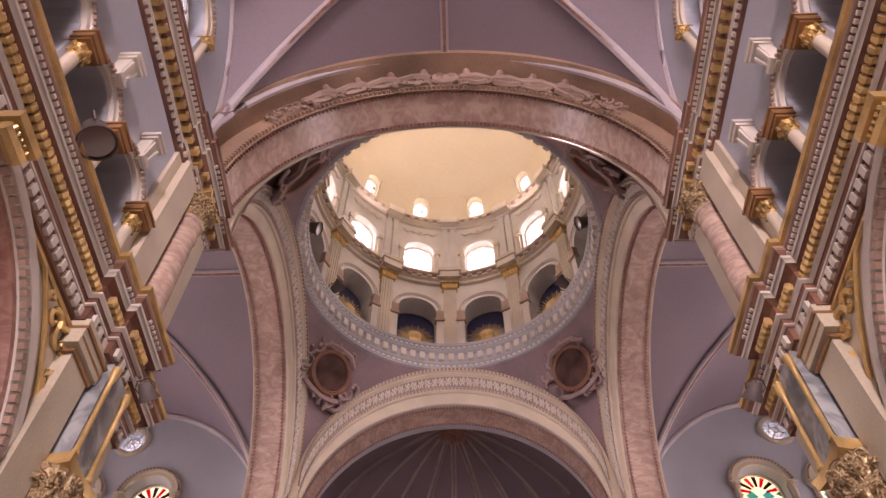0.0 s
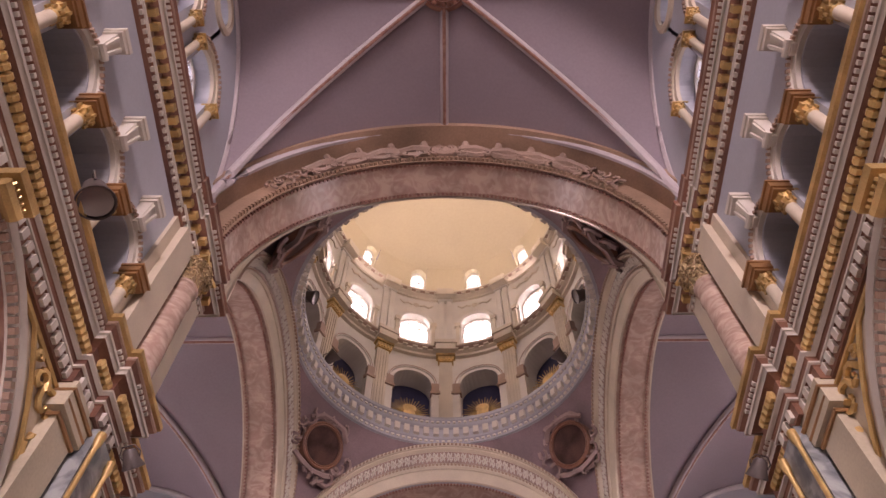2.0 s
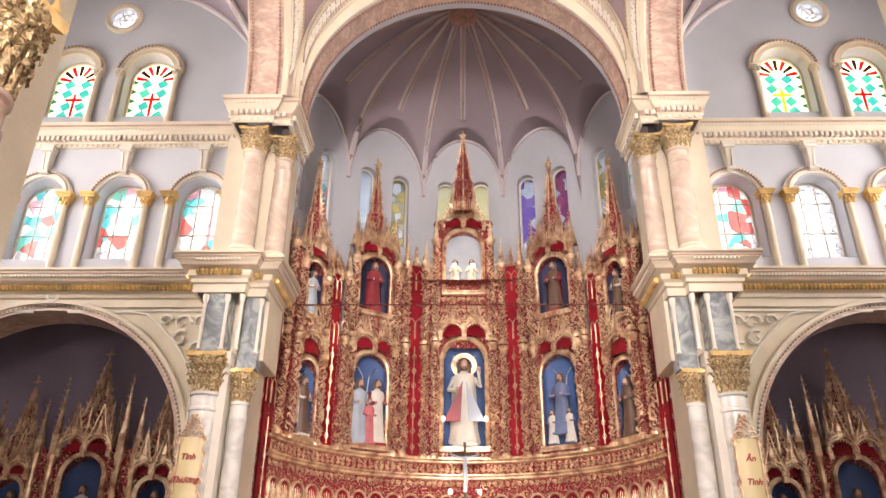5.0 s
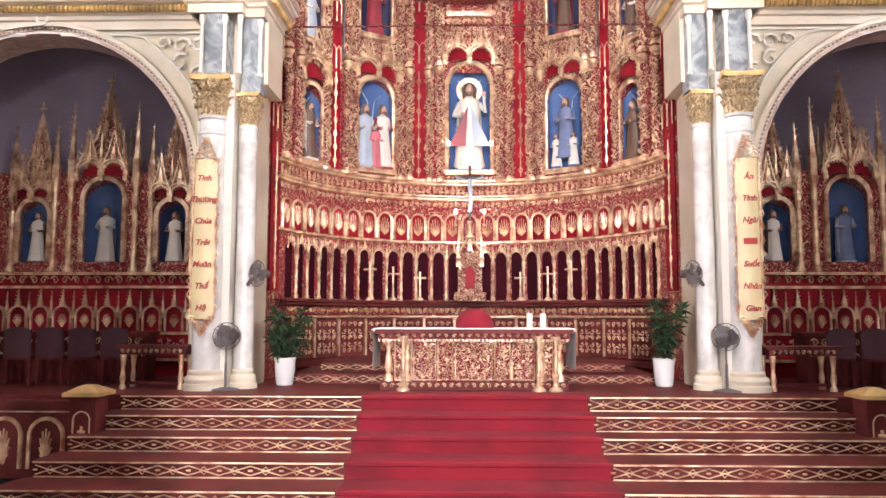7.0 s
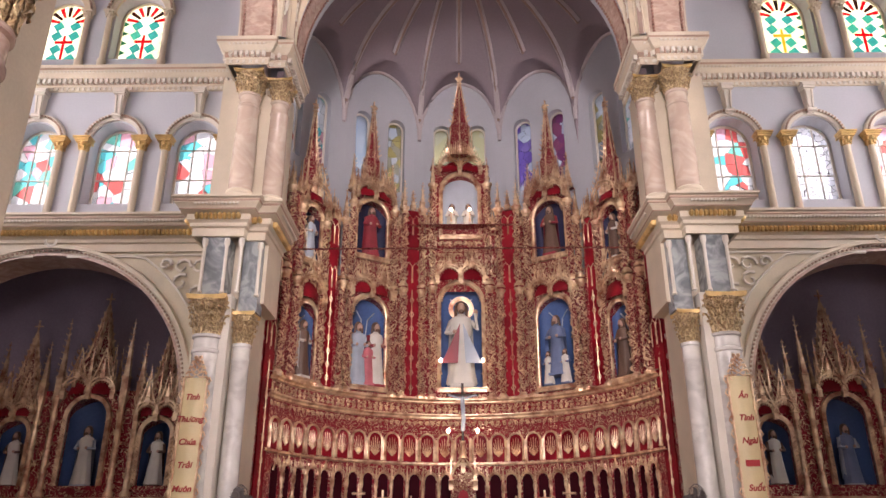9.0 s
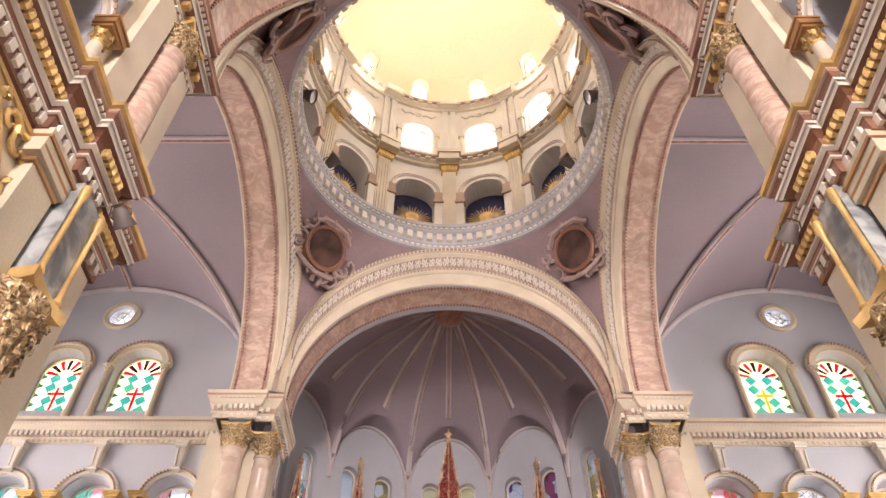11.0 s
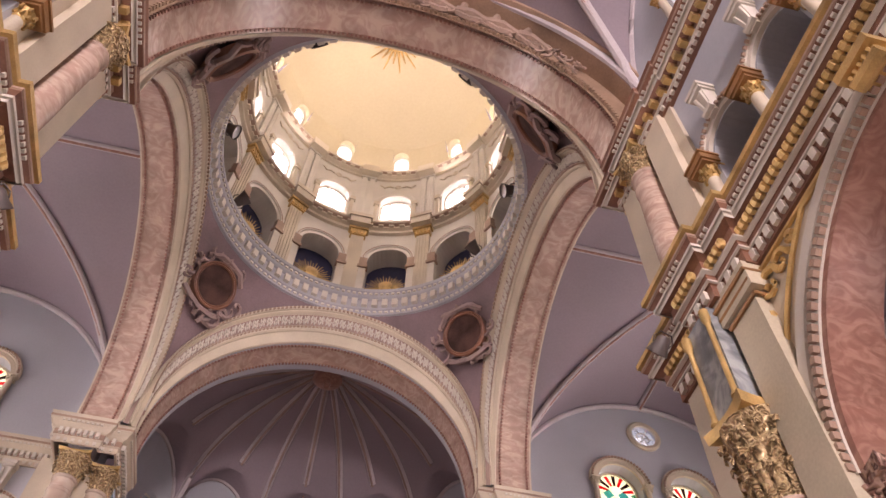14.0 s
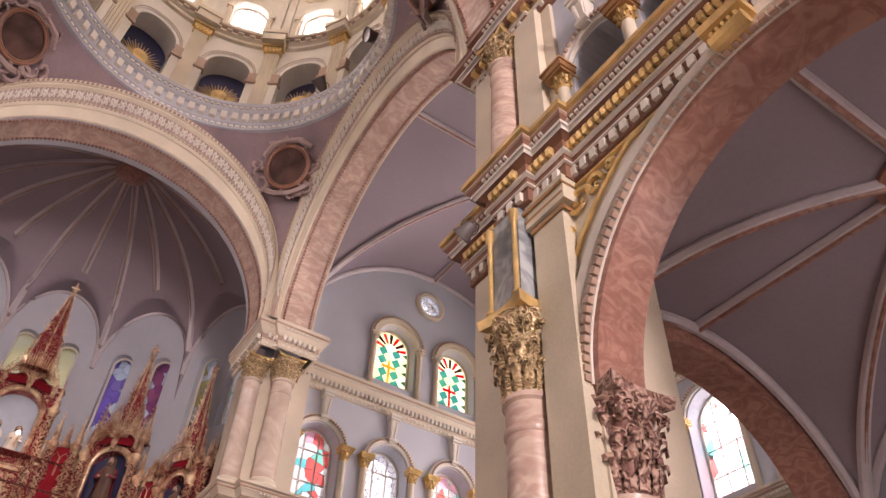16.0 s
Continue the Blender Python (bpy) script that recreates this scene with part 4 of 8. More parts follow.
ANG = [radians(30 * k + 15) for k in range(-6, 6)]
g = Mesh(lambda p: POLAR(RD)((p[0] / RD, p[1], p[2])))
L = math.pi * RD
g.wall(-L, L, 14.35, 17.3, 0.5, [(a * RD, 0.50, 14.42, 15.9) for a in ANG], seg=0.2)
structure("wall_drum_gallery", g, IVORY, "ivory drum wall with twelve round niches", "drum", False)
g = Mesh(lambda p: POLAR(RD)((p[0] / RD, p[1], p[2])))
g.wall(-L, L, 17.3, 20.2, 0.4, [(a * RD, 0.42, 17.55, 18.55) for a in ANG], seg=0.2)
structure("wall_drum_windows", g, IVORY, "ivory drum wall with twelve arched windows", "drum", False)
DB, DH, DE = 20.5, 2.05, 2.6     # foot, rise and fullness of the dome
dome_r = lambda z: RD * max(0.0, 1 - (max(0.0, z - DB) / DH) ** DE) ** (1 / DE)
dome_tf = lambda p: (CX + (dome_r(p[2]) + p[1]) * math.sin(p[0] / RD), CY + (dome_r(p[2]) + p[1]) * math.cos(p[0] / RD), p[2])
g = Mesh(dome_tf)
g.wall(-L, L, 20.35, 21.62, 0.4, [(a * RD, 0.25, 20.72, 21.27) for a in ANG], seg=0.2)
structure("wall_dome_foot", g, DOME, "ochre foot of the dome with small windows", "dome", False)
g = Mesh()
g.lathe([(dome_r(z), z) for z in [21.61 + (DB + DH - 21.61) * math.sin(math.pi / 2 * k / 16) for k in range(17)]], CX, CY, 0, 72)
structure("ceiling_dome", g, DOME, "smooth warm ochre dome", "ceiling")
RING = mat("blue_grey_ring_paint", (0.43, 0.43, 0.46), 0.6, var=0.1, scale=4, fine=30)
rings = setting("drum_cornices", "ivory ring cornices with dentils inside the drum", "cornice")
for z, prof, n, mt in ((13.96, [(3.2, 0), (3.09, 0.0), (3.08, 0.05), (3.11, 0.07), (3.09, 0.12), (3.06, 0.14), (3.05, 0.42), (3.0, 0.46), (2.98, 0.52), (2.98, 0.6), (2.95, 0.63), (2.95, 0.72), (3.4, 0.76)], 84, RING),
                       (17.35, [(3.34, 0), (3.24, 0.03), (3.24, 0.12), (3.16, 0.16), (3.16, 0.22), (3.06, 0.27), (3.06, 0.34), (3.34, 0.38)], 72, CREAM),
                       (20.12, [(3.34, 0), (3.27, 0.03), (3.27, 0.1), (3.18, 0.15), (3.18, 0.21), (3.10, 0.25), (3.10, 0.3), (3.34, 0.33)], 72, CREAM)):
    g = Mesh()
    g.lathe([(r, z + h) for r, h in prof], CX, CY, 0, 72)
    part("ring", g, mt, rings)
    g = Mesh()
    for i in range(n):
        a = 2 * math.pi * i / n
        r1, r0 = prof[3][0] - 0.075, prof[3][0] + 0.02
        z0, z1 = z + prof[3][1] + 0.0, z + prof[4][1] - 0.01
        da = math.pi / n * 0.5
        if z < 14:
            r1, r0, z0, z1, da = 2.97, 3.07, z + 0.20, z + 0.40, math.pi / n * 0.55
        k = len(g.v)
        for zz in (z0, z1):
            for rr, aa in ((r0, a - da), (r1, a - da), (r1, a + da), (r0, a + da)):
                g.v.append((CX + rr * math.cos(aa), CY + rr * math.sin(aa), zz))
        g.f += [tuple(k + q for q in f) for f in ((0, 1, 2, 3), (4, 5, 6, 7), (0, 1, 5, 4), (1, 2, 6, 5), (2, 3, 7, 6), (3, 0, 4, 7))]
    part("dentil_row", g, IVORY if z < 14 else mt, rings, smooth=False)
    if z < 14:
        g = Mesh()
        for r0, r1, z0, z1, n in ((2.99, 2.945, 14.50, 14.55, 150), (3.10, 3.05, 14.0, 14.05, 150)):
            for i in range(n):
                a, da = 2 * math.pi * i / n, math.pi / n * 0.55
                k = len(g.v)
                for zz in (z0, z1):
                    for rr, aa in ((r0, a - da), (r1, a - da), (r1, a + da), (r0, a + da)):
                        g.v.append((CX + rr * math.cos(aa), CY + rr * math.sin(aa), zz))
                g.f += [tuple(k + q for q in f) for f in ((0, 1, 2, 3), (4, 5, 6, 7), (0, 1, 5, 4), (1, 2, 6, 5), (2, 3, 7, 6), (3, 0, 4, 7))]
        part("bead_row", g, IVORY, rings, smooth=False)
    if z < 14:
        continue
    g = Mesh()
    g.lathe([(prof[3][0] + 0.005, z + prof[4][1] - 0.005), (prof[5][0] + 0.02, z + prof[5][1] - 0.03), (prof[5][0] + 0.015, z + prof[5][1] - 0.012)], CX, CY, 0, 72)
    part("brown_line", g, BROWN, rings)

# transept end and west walls, aisles, chapels and galleries, closing the place
END_X = 10.1
for side, sx in (("north", -1), ("south", 1)):
    tf = turned(END_X * sx, 0, 90 if sx < 0 else -90)
    loc = 8.1 if sx < 0 else -8.1
    trio = [loc + d for d in (-2.4, -0.8, 0.8, 2.4)]
    bay("end_" + side, tf, loc, 4.1, 2.4, 3.68, trio, 0.5, 7.2, 8.7, [loc - 0.8, loc + 0.8], 0.49, 10.32, 11.38, loc, False)
    for k, c in enumerate(trio):
        window(tf, c, 0.5, 7.2, 8.7, 0.35, GLASS_STORY[(k + 2) % 4], "stained glass window with biblical figures in bright colours", group="stained glass windows")
    for k, d in enumerate((-0.8, 0.8)):
        cross_window(tf, loc + d, 0.49, 10.32, 11.38, 0.3, G_RED, "round-headed clerestory window with turquoise lozenges and red cross")
    oculus(tf, loc, 0.28, 12.82, 0.06, "small round window of white glass in moulded frame")
    entablature("cornice_low_end_" + side, tf, [(loc - 4.0, 0), (loc + 4.0, 0)], LOWER_PROF, "ivory moulded lower cornice with dentils", 0, True)
    entablature("cornice_up_end_" + side, tf, [(loc - 4.0, 0), (loc + 4.0, 0)], UPPER_PROF, "ivory moulded upper cornice with dentils", 0, False)
    g = Mesh()
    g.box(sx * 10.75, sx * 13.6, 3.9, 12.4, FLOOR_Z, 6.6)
    structure("wall_porch_" + side, g, SHADE, "closed transept porch wall, its shade put in the plaster colour", "wall", False)
    # transept west wall above the aisle
    g = Mesh(turned(0, 4.3, 0))
    g.wall(min(sx * 3.9, sx * 10.1), max(sx * 3.9, sx * 10.1), FLOOR_Z, 14.2, 0.3, [(sx * 5.85, 1.74, FLOOR_Z + 0.002, 4.64)], n=24)
    structure("wall_transept_west_" + side, g, WALL, "pale painted west wall of the transept", "wall", False)
    root = setting("arch_aisle_" + side, "rose marble arch between aisle and transept with a figured frieze", "arch")
    g = Mesh(turned(0, 4.25, 0))
    g.arch(sx * 5.85, 4.64, [(1.74, 0.4), (1.70, 0.4), (1.70, -0.05), (1.84, -0.08), (1.86, -0.13), (1.92, -0.13), (1.94, 0.05)], n=36)
    part("soffit", g, ROSE_DARK, root)
    g = Mesh(turned(0, 4.25, 0))
    rnd = random.Random(5)
    for i in range(34):
        a = math.pi * (0.12 + 0.76 * i / 33)
        rr = 2.12 + rnd.uniform(-0.06, 0.06)
        c = Vector((sx * 5.85 + rr * math.cos(a), 0.0, 4.64 + rr * math.sin(a)))
        pts = [c + Vector((math.cos(a + q * 0.9) * 0.16 * (1 - q / 7), -0.03, math.sin(a + q * 0.9) * 0.16 * (1 - q / 7))) for q in range(6)]
        g.tube(pts, 0.045, 5, 0.5)
    part("frieze_scrolls", g, ROSE, root)
    # aisle; its outer windows are unseen, added to go with the fill lamps
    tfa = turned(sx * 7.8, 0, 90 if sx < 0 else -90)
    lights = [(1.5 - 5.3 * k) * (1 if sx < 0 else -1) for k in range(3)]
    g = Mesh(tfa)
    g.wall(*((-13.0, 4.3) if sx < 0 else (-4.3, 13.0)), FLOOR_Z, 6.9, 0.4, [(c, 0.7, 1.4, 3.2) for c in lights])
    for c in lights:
        window(tfa, c, 0.7, 1.4, 3.2, 0.25, GLASS_WHITE, "unseen round-headed aisle window of white leaded glass, added", group="aisle windows")
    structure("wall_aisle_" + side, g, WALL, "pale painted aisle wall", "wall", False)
    for k in range(3):
        y1 = 4.2 - 5.3 * k
        groin_vault(f"aisle_{side}_{'abc'[k]}", min(sx * 3.44, sx * 7.8), max(sx * 3.44, sx * 7.8), y1 - 5.3, y1, 4.5, 2.05)
    # gallery behind the triforium, its darkness put into the surface colour
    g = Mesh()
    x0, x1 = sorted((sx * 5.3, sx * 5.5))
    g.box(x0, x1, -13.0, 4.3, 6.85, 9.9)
    structure("wall_gallery_" + side, g, GALLERY, "gallery wall, its shade put in a dark brown colour", "wall", False)
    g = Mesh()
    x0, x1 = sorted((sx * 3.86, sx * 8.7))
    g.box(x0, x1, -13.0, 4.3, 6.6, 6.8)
    structure("floor_gallery_" + side, g, GALLERY, "gallery floor over the aisle, shade put in its dark brown", "floor", False)
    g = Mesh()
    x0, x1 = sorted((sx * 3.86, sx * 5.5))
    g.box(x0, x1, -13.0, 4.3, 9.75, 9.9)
    structure("ceiling_gallery_" + side, g, GALLERY, "gallery ceiling, its shade put in a dark brown colour", "ceiling", False)
    # side chapel
    g = Mesh()
    x0, x1 = sorted((sx * 4.3, sx * 10.4))
    g.box(x0, x1, 15.0, 15.3, FLOOR_Z, 7.4)
    g.box(*sorted((sx * 10.1, sx * 10.4)), 12.7, 15.0, FLOOR_Z, 7.4)
    g.box(*sorted((sx * 4.15, sx * 4.28)), 12.7, 15.0, FLOOR_Z, 7.4)
    structure("wall_chapel_" + side, g, mat("violet_chapel_paint_" + side, (0.44, 0.37, 0.48), 0.8, var=0.15, scale=2, fine=20), "dim violet painted chapel wall", "wall", False)
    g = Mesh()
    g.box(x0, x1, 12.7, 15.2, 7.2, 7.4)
    structure("ceiling_chapel_" + side, g, SHADE, "chapel ceiling, its shade put in the plaster colour", "ceiling", False)
# unseen west walls; doorway and round opening are added for the fill lamps
g = Mesh(turned(0, -12.9, 180))
g.wall(-4.0, 4.0, FLOOR_Z, 6.5, 0.4, [(0, 1.6, FLOOR_Z + 0.002, 2.6)], n=20)
structure("wall_west", g, WALL, "unseen pale painted west wall with an assumed open doorway", "wall", False)
g = Mesh(turned(0, -12.9, 180))
g.wall(-4.0, 4.0, 6.5, 14.2, 0.4, [(0, 1.5, 9.2)], n=24)
structure("wall_west_upper", g, WALL, "unseen pale painted west wall with a round opening added for light", "wall", False)
for sx in (-1, 1):
    g = Mesh()
    g.box(*sorted((sx * 4.0, sx * 8.7)), -13.3, -12.9, FLOOR_Z, 9.9)
    structure("wall_west_aisle_" + ("north" if sx < 0 else "south"), g, WALL, "pale painted west wall of the aisle", "wall", False)

# apse
AX, AY, AR = 0.0, 12.75, 4.1
g = Mesh(lambda p: (AX + (AR + p[1]) * math.sin(p[0] / AR), AY + (AR + p[1]) * math.cos(p[0] / AR), p[2]))
LU = [radians(29 * k) for k in range(-2, 3)]
g.wall(-math.pi / 2 * AR, math.pi / 2 * AR, PRES_Z, 13.0, 0.4, [((a + s * radians(6.2)) * AR, 0.22, 9.6, 11.4) for a in LU for s in (-1, 1)], seg=0.25)
structure("wall_apse", g, WALL, "pale blue-grey apse wall with paired windows", "wall", False)
ZF, HL, W0 = 11.1, 1.8, AR * math.sin(radians(14.5))


def apse_h(rho, th):
    z = 10.4 + 3.4 * max(0.0, 1 - (rho / AR) ** 3) ** (1 / 3)
    for a in LU:
        d = abs(th - a)
        if d < radians(40):
            w = rho * math.sin(d)
            if w < W0:
                z = max(z, ZF + HL * math.sqrt(1 - (w / W0) ** 2))
    return z


g = Mesh()
g.grid(lambda u, v: (AX + AR * v * math.sin((u - 0.5) * math.pi), AY + AR * v * math.cos((u - 0.5) * math.pi), apse_h(AR * v, (u - 0.5) * math.pi)), 120, 40)
structure("ceiling_apse", g, VAULT, "mauve-grey ribbed half dome of the apse", "ceiling")
ribs = setting("apse_ribs", "pale moulded ribs spreading from the apse keystone", "vault ribs")
for k in range(-5, 6):
    th = radians(14.5 * k)
    pts = []
    for i in range(22):
        rho = AR * (0.07 + 0.91 * i / 21)
        z = 10.4 + 3.4 * max(0.0, 1 - (rho / AR) ** 3) ** (1 / 3)
        if k % 2 == 0 and z < ZF + HL:
            break
        pts.append((AX + rho * math.sin(th), AY + rho * math.cos(th), z - 0.02))
    g = Mesh()
    g.tube(pts, 0.075, 6)
    part("rib", g, RIB, ribs)
    g = Mesh()
    g.tube([(x, y, z - 0.065) for x, y, z in pts], 0.034, 5)
    part("roll_moulding", g, BORDER_GROUND, ribs)
for a in LU:
    g = Mesh()
    pts = []
    for i in range(17):
        w = W0 * math.cos(math.pi * i / 16)
        th = a + math.asin(max(-1, min(1, w / AR)))
        pts.append((AX + (AR - 0.03) * math.sin(th), AY + (AR - 0.03) * math.cos(th), ZF + HL * math.sin(math.pi * i / 16)))
    g.tube(pts, 0.05, 6)
    part("lunette_rib", g, RIB, ribs)
g = Mesh()
g.lathe([(0.34, 0.0), (0.34, -0.12), (0.24, -0.2), (0.1, -0.22), (0.06, -0.34), (0, -0.36)], 0, 12.9, 13.68, 20)
part("keystone", g, ROSE_DARK, ribs)
G_PALE = glass("pale_blue_glass", PALE, 0.1, 3, [(0.62, 0.74, 0.84), (0.70, 0.80, 0.86)], 0.0)
G_OLIVE = glass("olive_figured_glass", PALE, 0.6, 4.2, [(0.55, 0.45, 0.16), (0.75, 0.80, 0.80), (0.42, 0.40, 0.28)], 0.01)
G_VIOLET = glass("violet_figured_glass", PALE, 0.2, 4.2, [(0.22, 0.14, 0.52), (0.70, 0.78, 0.84), (0.25, 0.18, 0.48)], 0.01)
G_WINE = glass("wine_red_figured_glass", PALE, 0.4, 4.2, [(0.30, 0.08, 0.20), (0.72, 0.78, 0.82), (0.36, 0.10, 0.18)], 0.01)
APSE_GLASS = [(GLASS_STORY[1], GLASS_STORY[2]), (G_PALE, G_OLIVE), (G_YEL, G_YEL), (G_VIOLET, G_WINE), (G_OLIVE, GLASS_STORY[0])]
for a in LU:
    for s in (-1, 1):
        th = (a + s * radians(6.2)) * AR
        window(lambda p: (AX + (AR + p[1]) * math.sin(p[0] / AR), AY + (AR + p[1]) * math.cos(p[0] / AR), p[2]), th, 0.22, 9.6, 11.4, 0.2, APSE_GLASS[round(a / radians(29)) + 2][(s + 1) // 2], "narrow stained glass apse window", False, "apse windows")
for a in ANG:
    tfd = lambda p: POLAR(RD)((p[0] / RD, p[1], p[2]))
    window(tfd, a * RD, 0.42, 17.55, 18.55, 0.2, GLASS_CLEAR, "round-headed drum window of pale glass", True, "drum windows")
    window(dome_tf, a * RD, 0.25, 20.72, 21.27, 0.2, GLASS_WHITE, "small round-headed window at the foot of the dome", False, "dome windows")


# bright sky outside the windows
for sx, side in ((-1, "north"), (1, "south")):
    g = Mesh()
    a, b = sorted((sx * 4.7, sx * 10.05))
    g.face((a, 12.95, 7.5), (b, 12.95, 7.5), (b, 12.95, 14.2), (a, 12.95, 14.2))
    sky_backdrop("east_" + side, g, 0.5)
    g = Mesh()
    g.face((sx * 11.6, 4.4, 6.9), (sx * 11.6, 12.4, 6.9), (sx * 11.6, 12.4, 13.8), (sx * 11.6, 4.4, 13.8))
    sky_backdrop("end_" + side, g, 3.0)
    g = Mesh()
    g.face((sx * 4.8, -12.6, 10.0), (sx * 4.8, 4.2, 10.0), (sx * 4.8, 4.2, 13.8), (sx * 4.8, -12.6, 13.8))
    sky_backdrop("nave_" + side, g, 1.7)
g = Mesh()
g.lathe([(4.6, 17.4), (4.6, 22.2)], CX, CY, 0, 48)
sky_backdrop("drum", g, 3.5)
g = Mesh()
g.lathe([(5.3, 9.0), (5.3, 12.2)], AX, AY, 0, 40, radians(12), radians(168))
sky_backdrop("apse", g, 0.045)

# unseen slabs added to stop sun leaking in past the vaults
g = Mesh()
for x0, x1, y0, y1 in ((-12, 12, -13.6, 4.0), (-12, 12, 11.6, 18.0), (-12, -3.9, 4.0, 11.6), (3.9, 12, 4.0, 11.6)):
    g.box(x0, x1, y0, y1, 14.3, 14.5)
structure("roof", g, SHADE, "unseen flat slabs over nave, transepts and apse, added to block sun", "roof", False)
g = Mesh()
g.lathe([(5.2, 16.0), (4.7, 22.3), (3.9, 24.2), (2.2, 25.6), (0, 26.2)], CX, CY, 0, 40)
structure("roof_dome", g, SHADE, "outer shell of the dome", "roof")


# ---- piers, cornices and the carved crossing ----
def column(name, x, y, z0, z1, r, cap, material, label, group, leaf=None):
    """A round column with moulded base, marble shaft and leafy gold capital."""
    root = thing(name, label, "column", group, at(x, y, 0))
    g = Mesh()
    g.lathe([(r * 1.5, z0), (r * 1.5, z0 + 0.08), (r * 1.35, z0 + 0.1), (r * 1.42, z0 + 0.16), (r * 1.3, z0 + 0.2), (r * 1.1, z0 + 0.22), (r * 1.16, z0 + 0.27), (r * 1.02, z0 + 0.3)], n=24)
    part("base", g, CREAM, root)
    g = Mesh()
    h = z1 - cap
    g.lathe([(r * 1.0, z0 + 0.29), (r * 1.0, z0 + (h - z0) * 0.4), (r * 0.9, h - 0.3), (r * 0.98, h - 0.28), (r * 0.98, h - 0.24), (r * 0.9, h - 0.22), (r * 0.9, h - 0.06), (r * 1.02, h - 0.04), (r * 1.02, h)], n=28)
    part("shaft", g, material, root)
    g = Mesh()
    rr = r * 0.92
    g.lathe([(rr, h), (rr * 1.0, h + cap * 0.45), (rr * 1.25, h + cap * 0.75), (rr * 1.5, h + cap * 0.88)], n=20)
    for row, (n, zz, hh, out) in enumerate(((14, 0.0, 0.36, 1.26), (14, 0.2, 0.36, 1.36), (14, 0.4, 0.36, 1.48))):
        for i in range(n):
            a = 2 * math.pi * (i + 0.5 * row) / n
            c, s = math.cos(a), math.sin(a)
            w = rr * 0.2
            pts = [(1.02, zz), (1.1, zz + hh * 0.5), (out * 0.95, zz + hh * 0.85), (out * 1.08, zz + hh * 0.9), (out * 1.08, zz + hh * 0.72)]
            for (r0, k0), (r1, k1) in zip(pts[:-1], pts[1:]):
                q = []
                for rad, kk, ww in ((r0, k0, w), (r1, k1, w * 0.9)):
                    for e in (-1, 0, 1):
                        R = rr * (rad + (0.1 if e == 0 else 0))
                        q.append((R * c - e * ww * s, R * s + e * ww * c, h + cap * kk))
                g.face(q[0], q[1], q[4], q[3])
                g.face(q[1], q[2], q[5], q[4])
    for i in range(4):
        a = math.pi / 4 + i * math.pi / 2
        c, s = math.cos(a), math.sin(a)
        for e in (-1, 1):
            pts = []
            for k in range(9):
                t = k * 0.75
                q = 0.2 * rr * (1 - k / 11)
                pts.append((c * (rr * 1.52 + q * math.cos(t)) - e * s * rr * 0.1, s * (rr * 1.52 + q * math.cos(t)) + e * c * rr * 0.1, h + cap * 0.76 + q * math.sin(t)))
            g.tube(pts, rr * 0.085, 5, 0.7)
    part("capital", g, leaf or CAPITAL, root)
    g = Mesh()
    w = rr * 1.5
    n = 8
    ring = []
    for i in range(4):
        a = i * math.pi / 2
        for k in range(n):
            u = -1 + 2 * k / n
            d = w * (1 - 0.16 * (1 - u * u))
            ring.append((d * math.cos(a) - u * w * math.sin(a), d * math.sin(a) + u * w * math.cos(a)))
    k = len(ring)
    za, zb = h + cap * 0.88, z1
    for i in range(k):
        p, q = ring[i], ring[(i + 1) % k]
        g.face((p[0] * 0.95, p[1] * 0.95, za), (q[0] * 0.95, q[1] * 0.95, za), (q[0], q[1], zb), (p[0], p[1], zb))
    g.face(*((p[0] * 0.95, p[1] * 0.95, za) for p in ring))
    g.face(*((p[0], p[1], zb) for p in ring))
    part("abacus", g, leaf or GOLD, root)
    return root


def panel_block(root, x0, x1, y0, y1, z0, z1, name="marble_panel"):
    g = Mesh()
    g.box(x0, x1, y0, y1, z0, z1)
    part(name, g, GREY_MARBLE, root, "blue-grey veined marble", False)


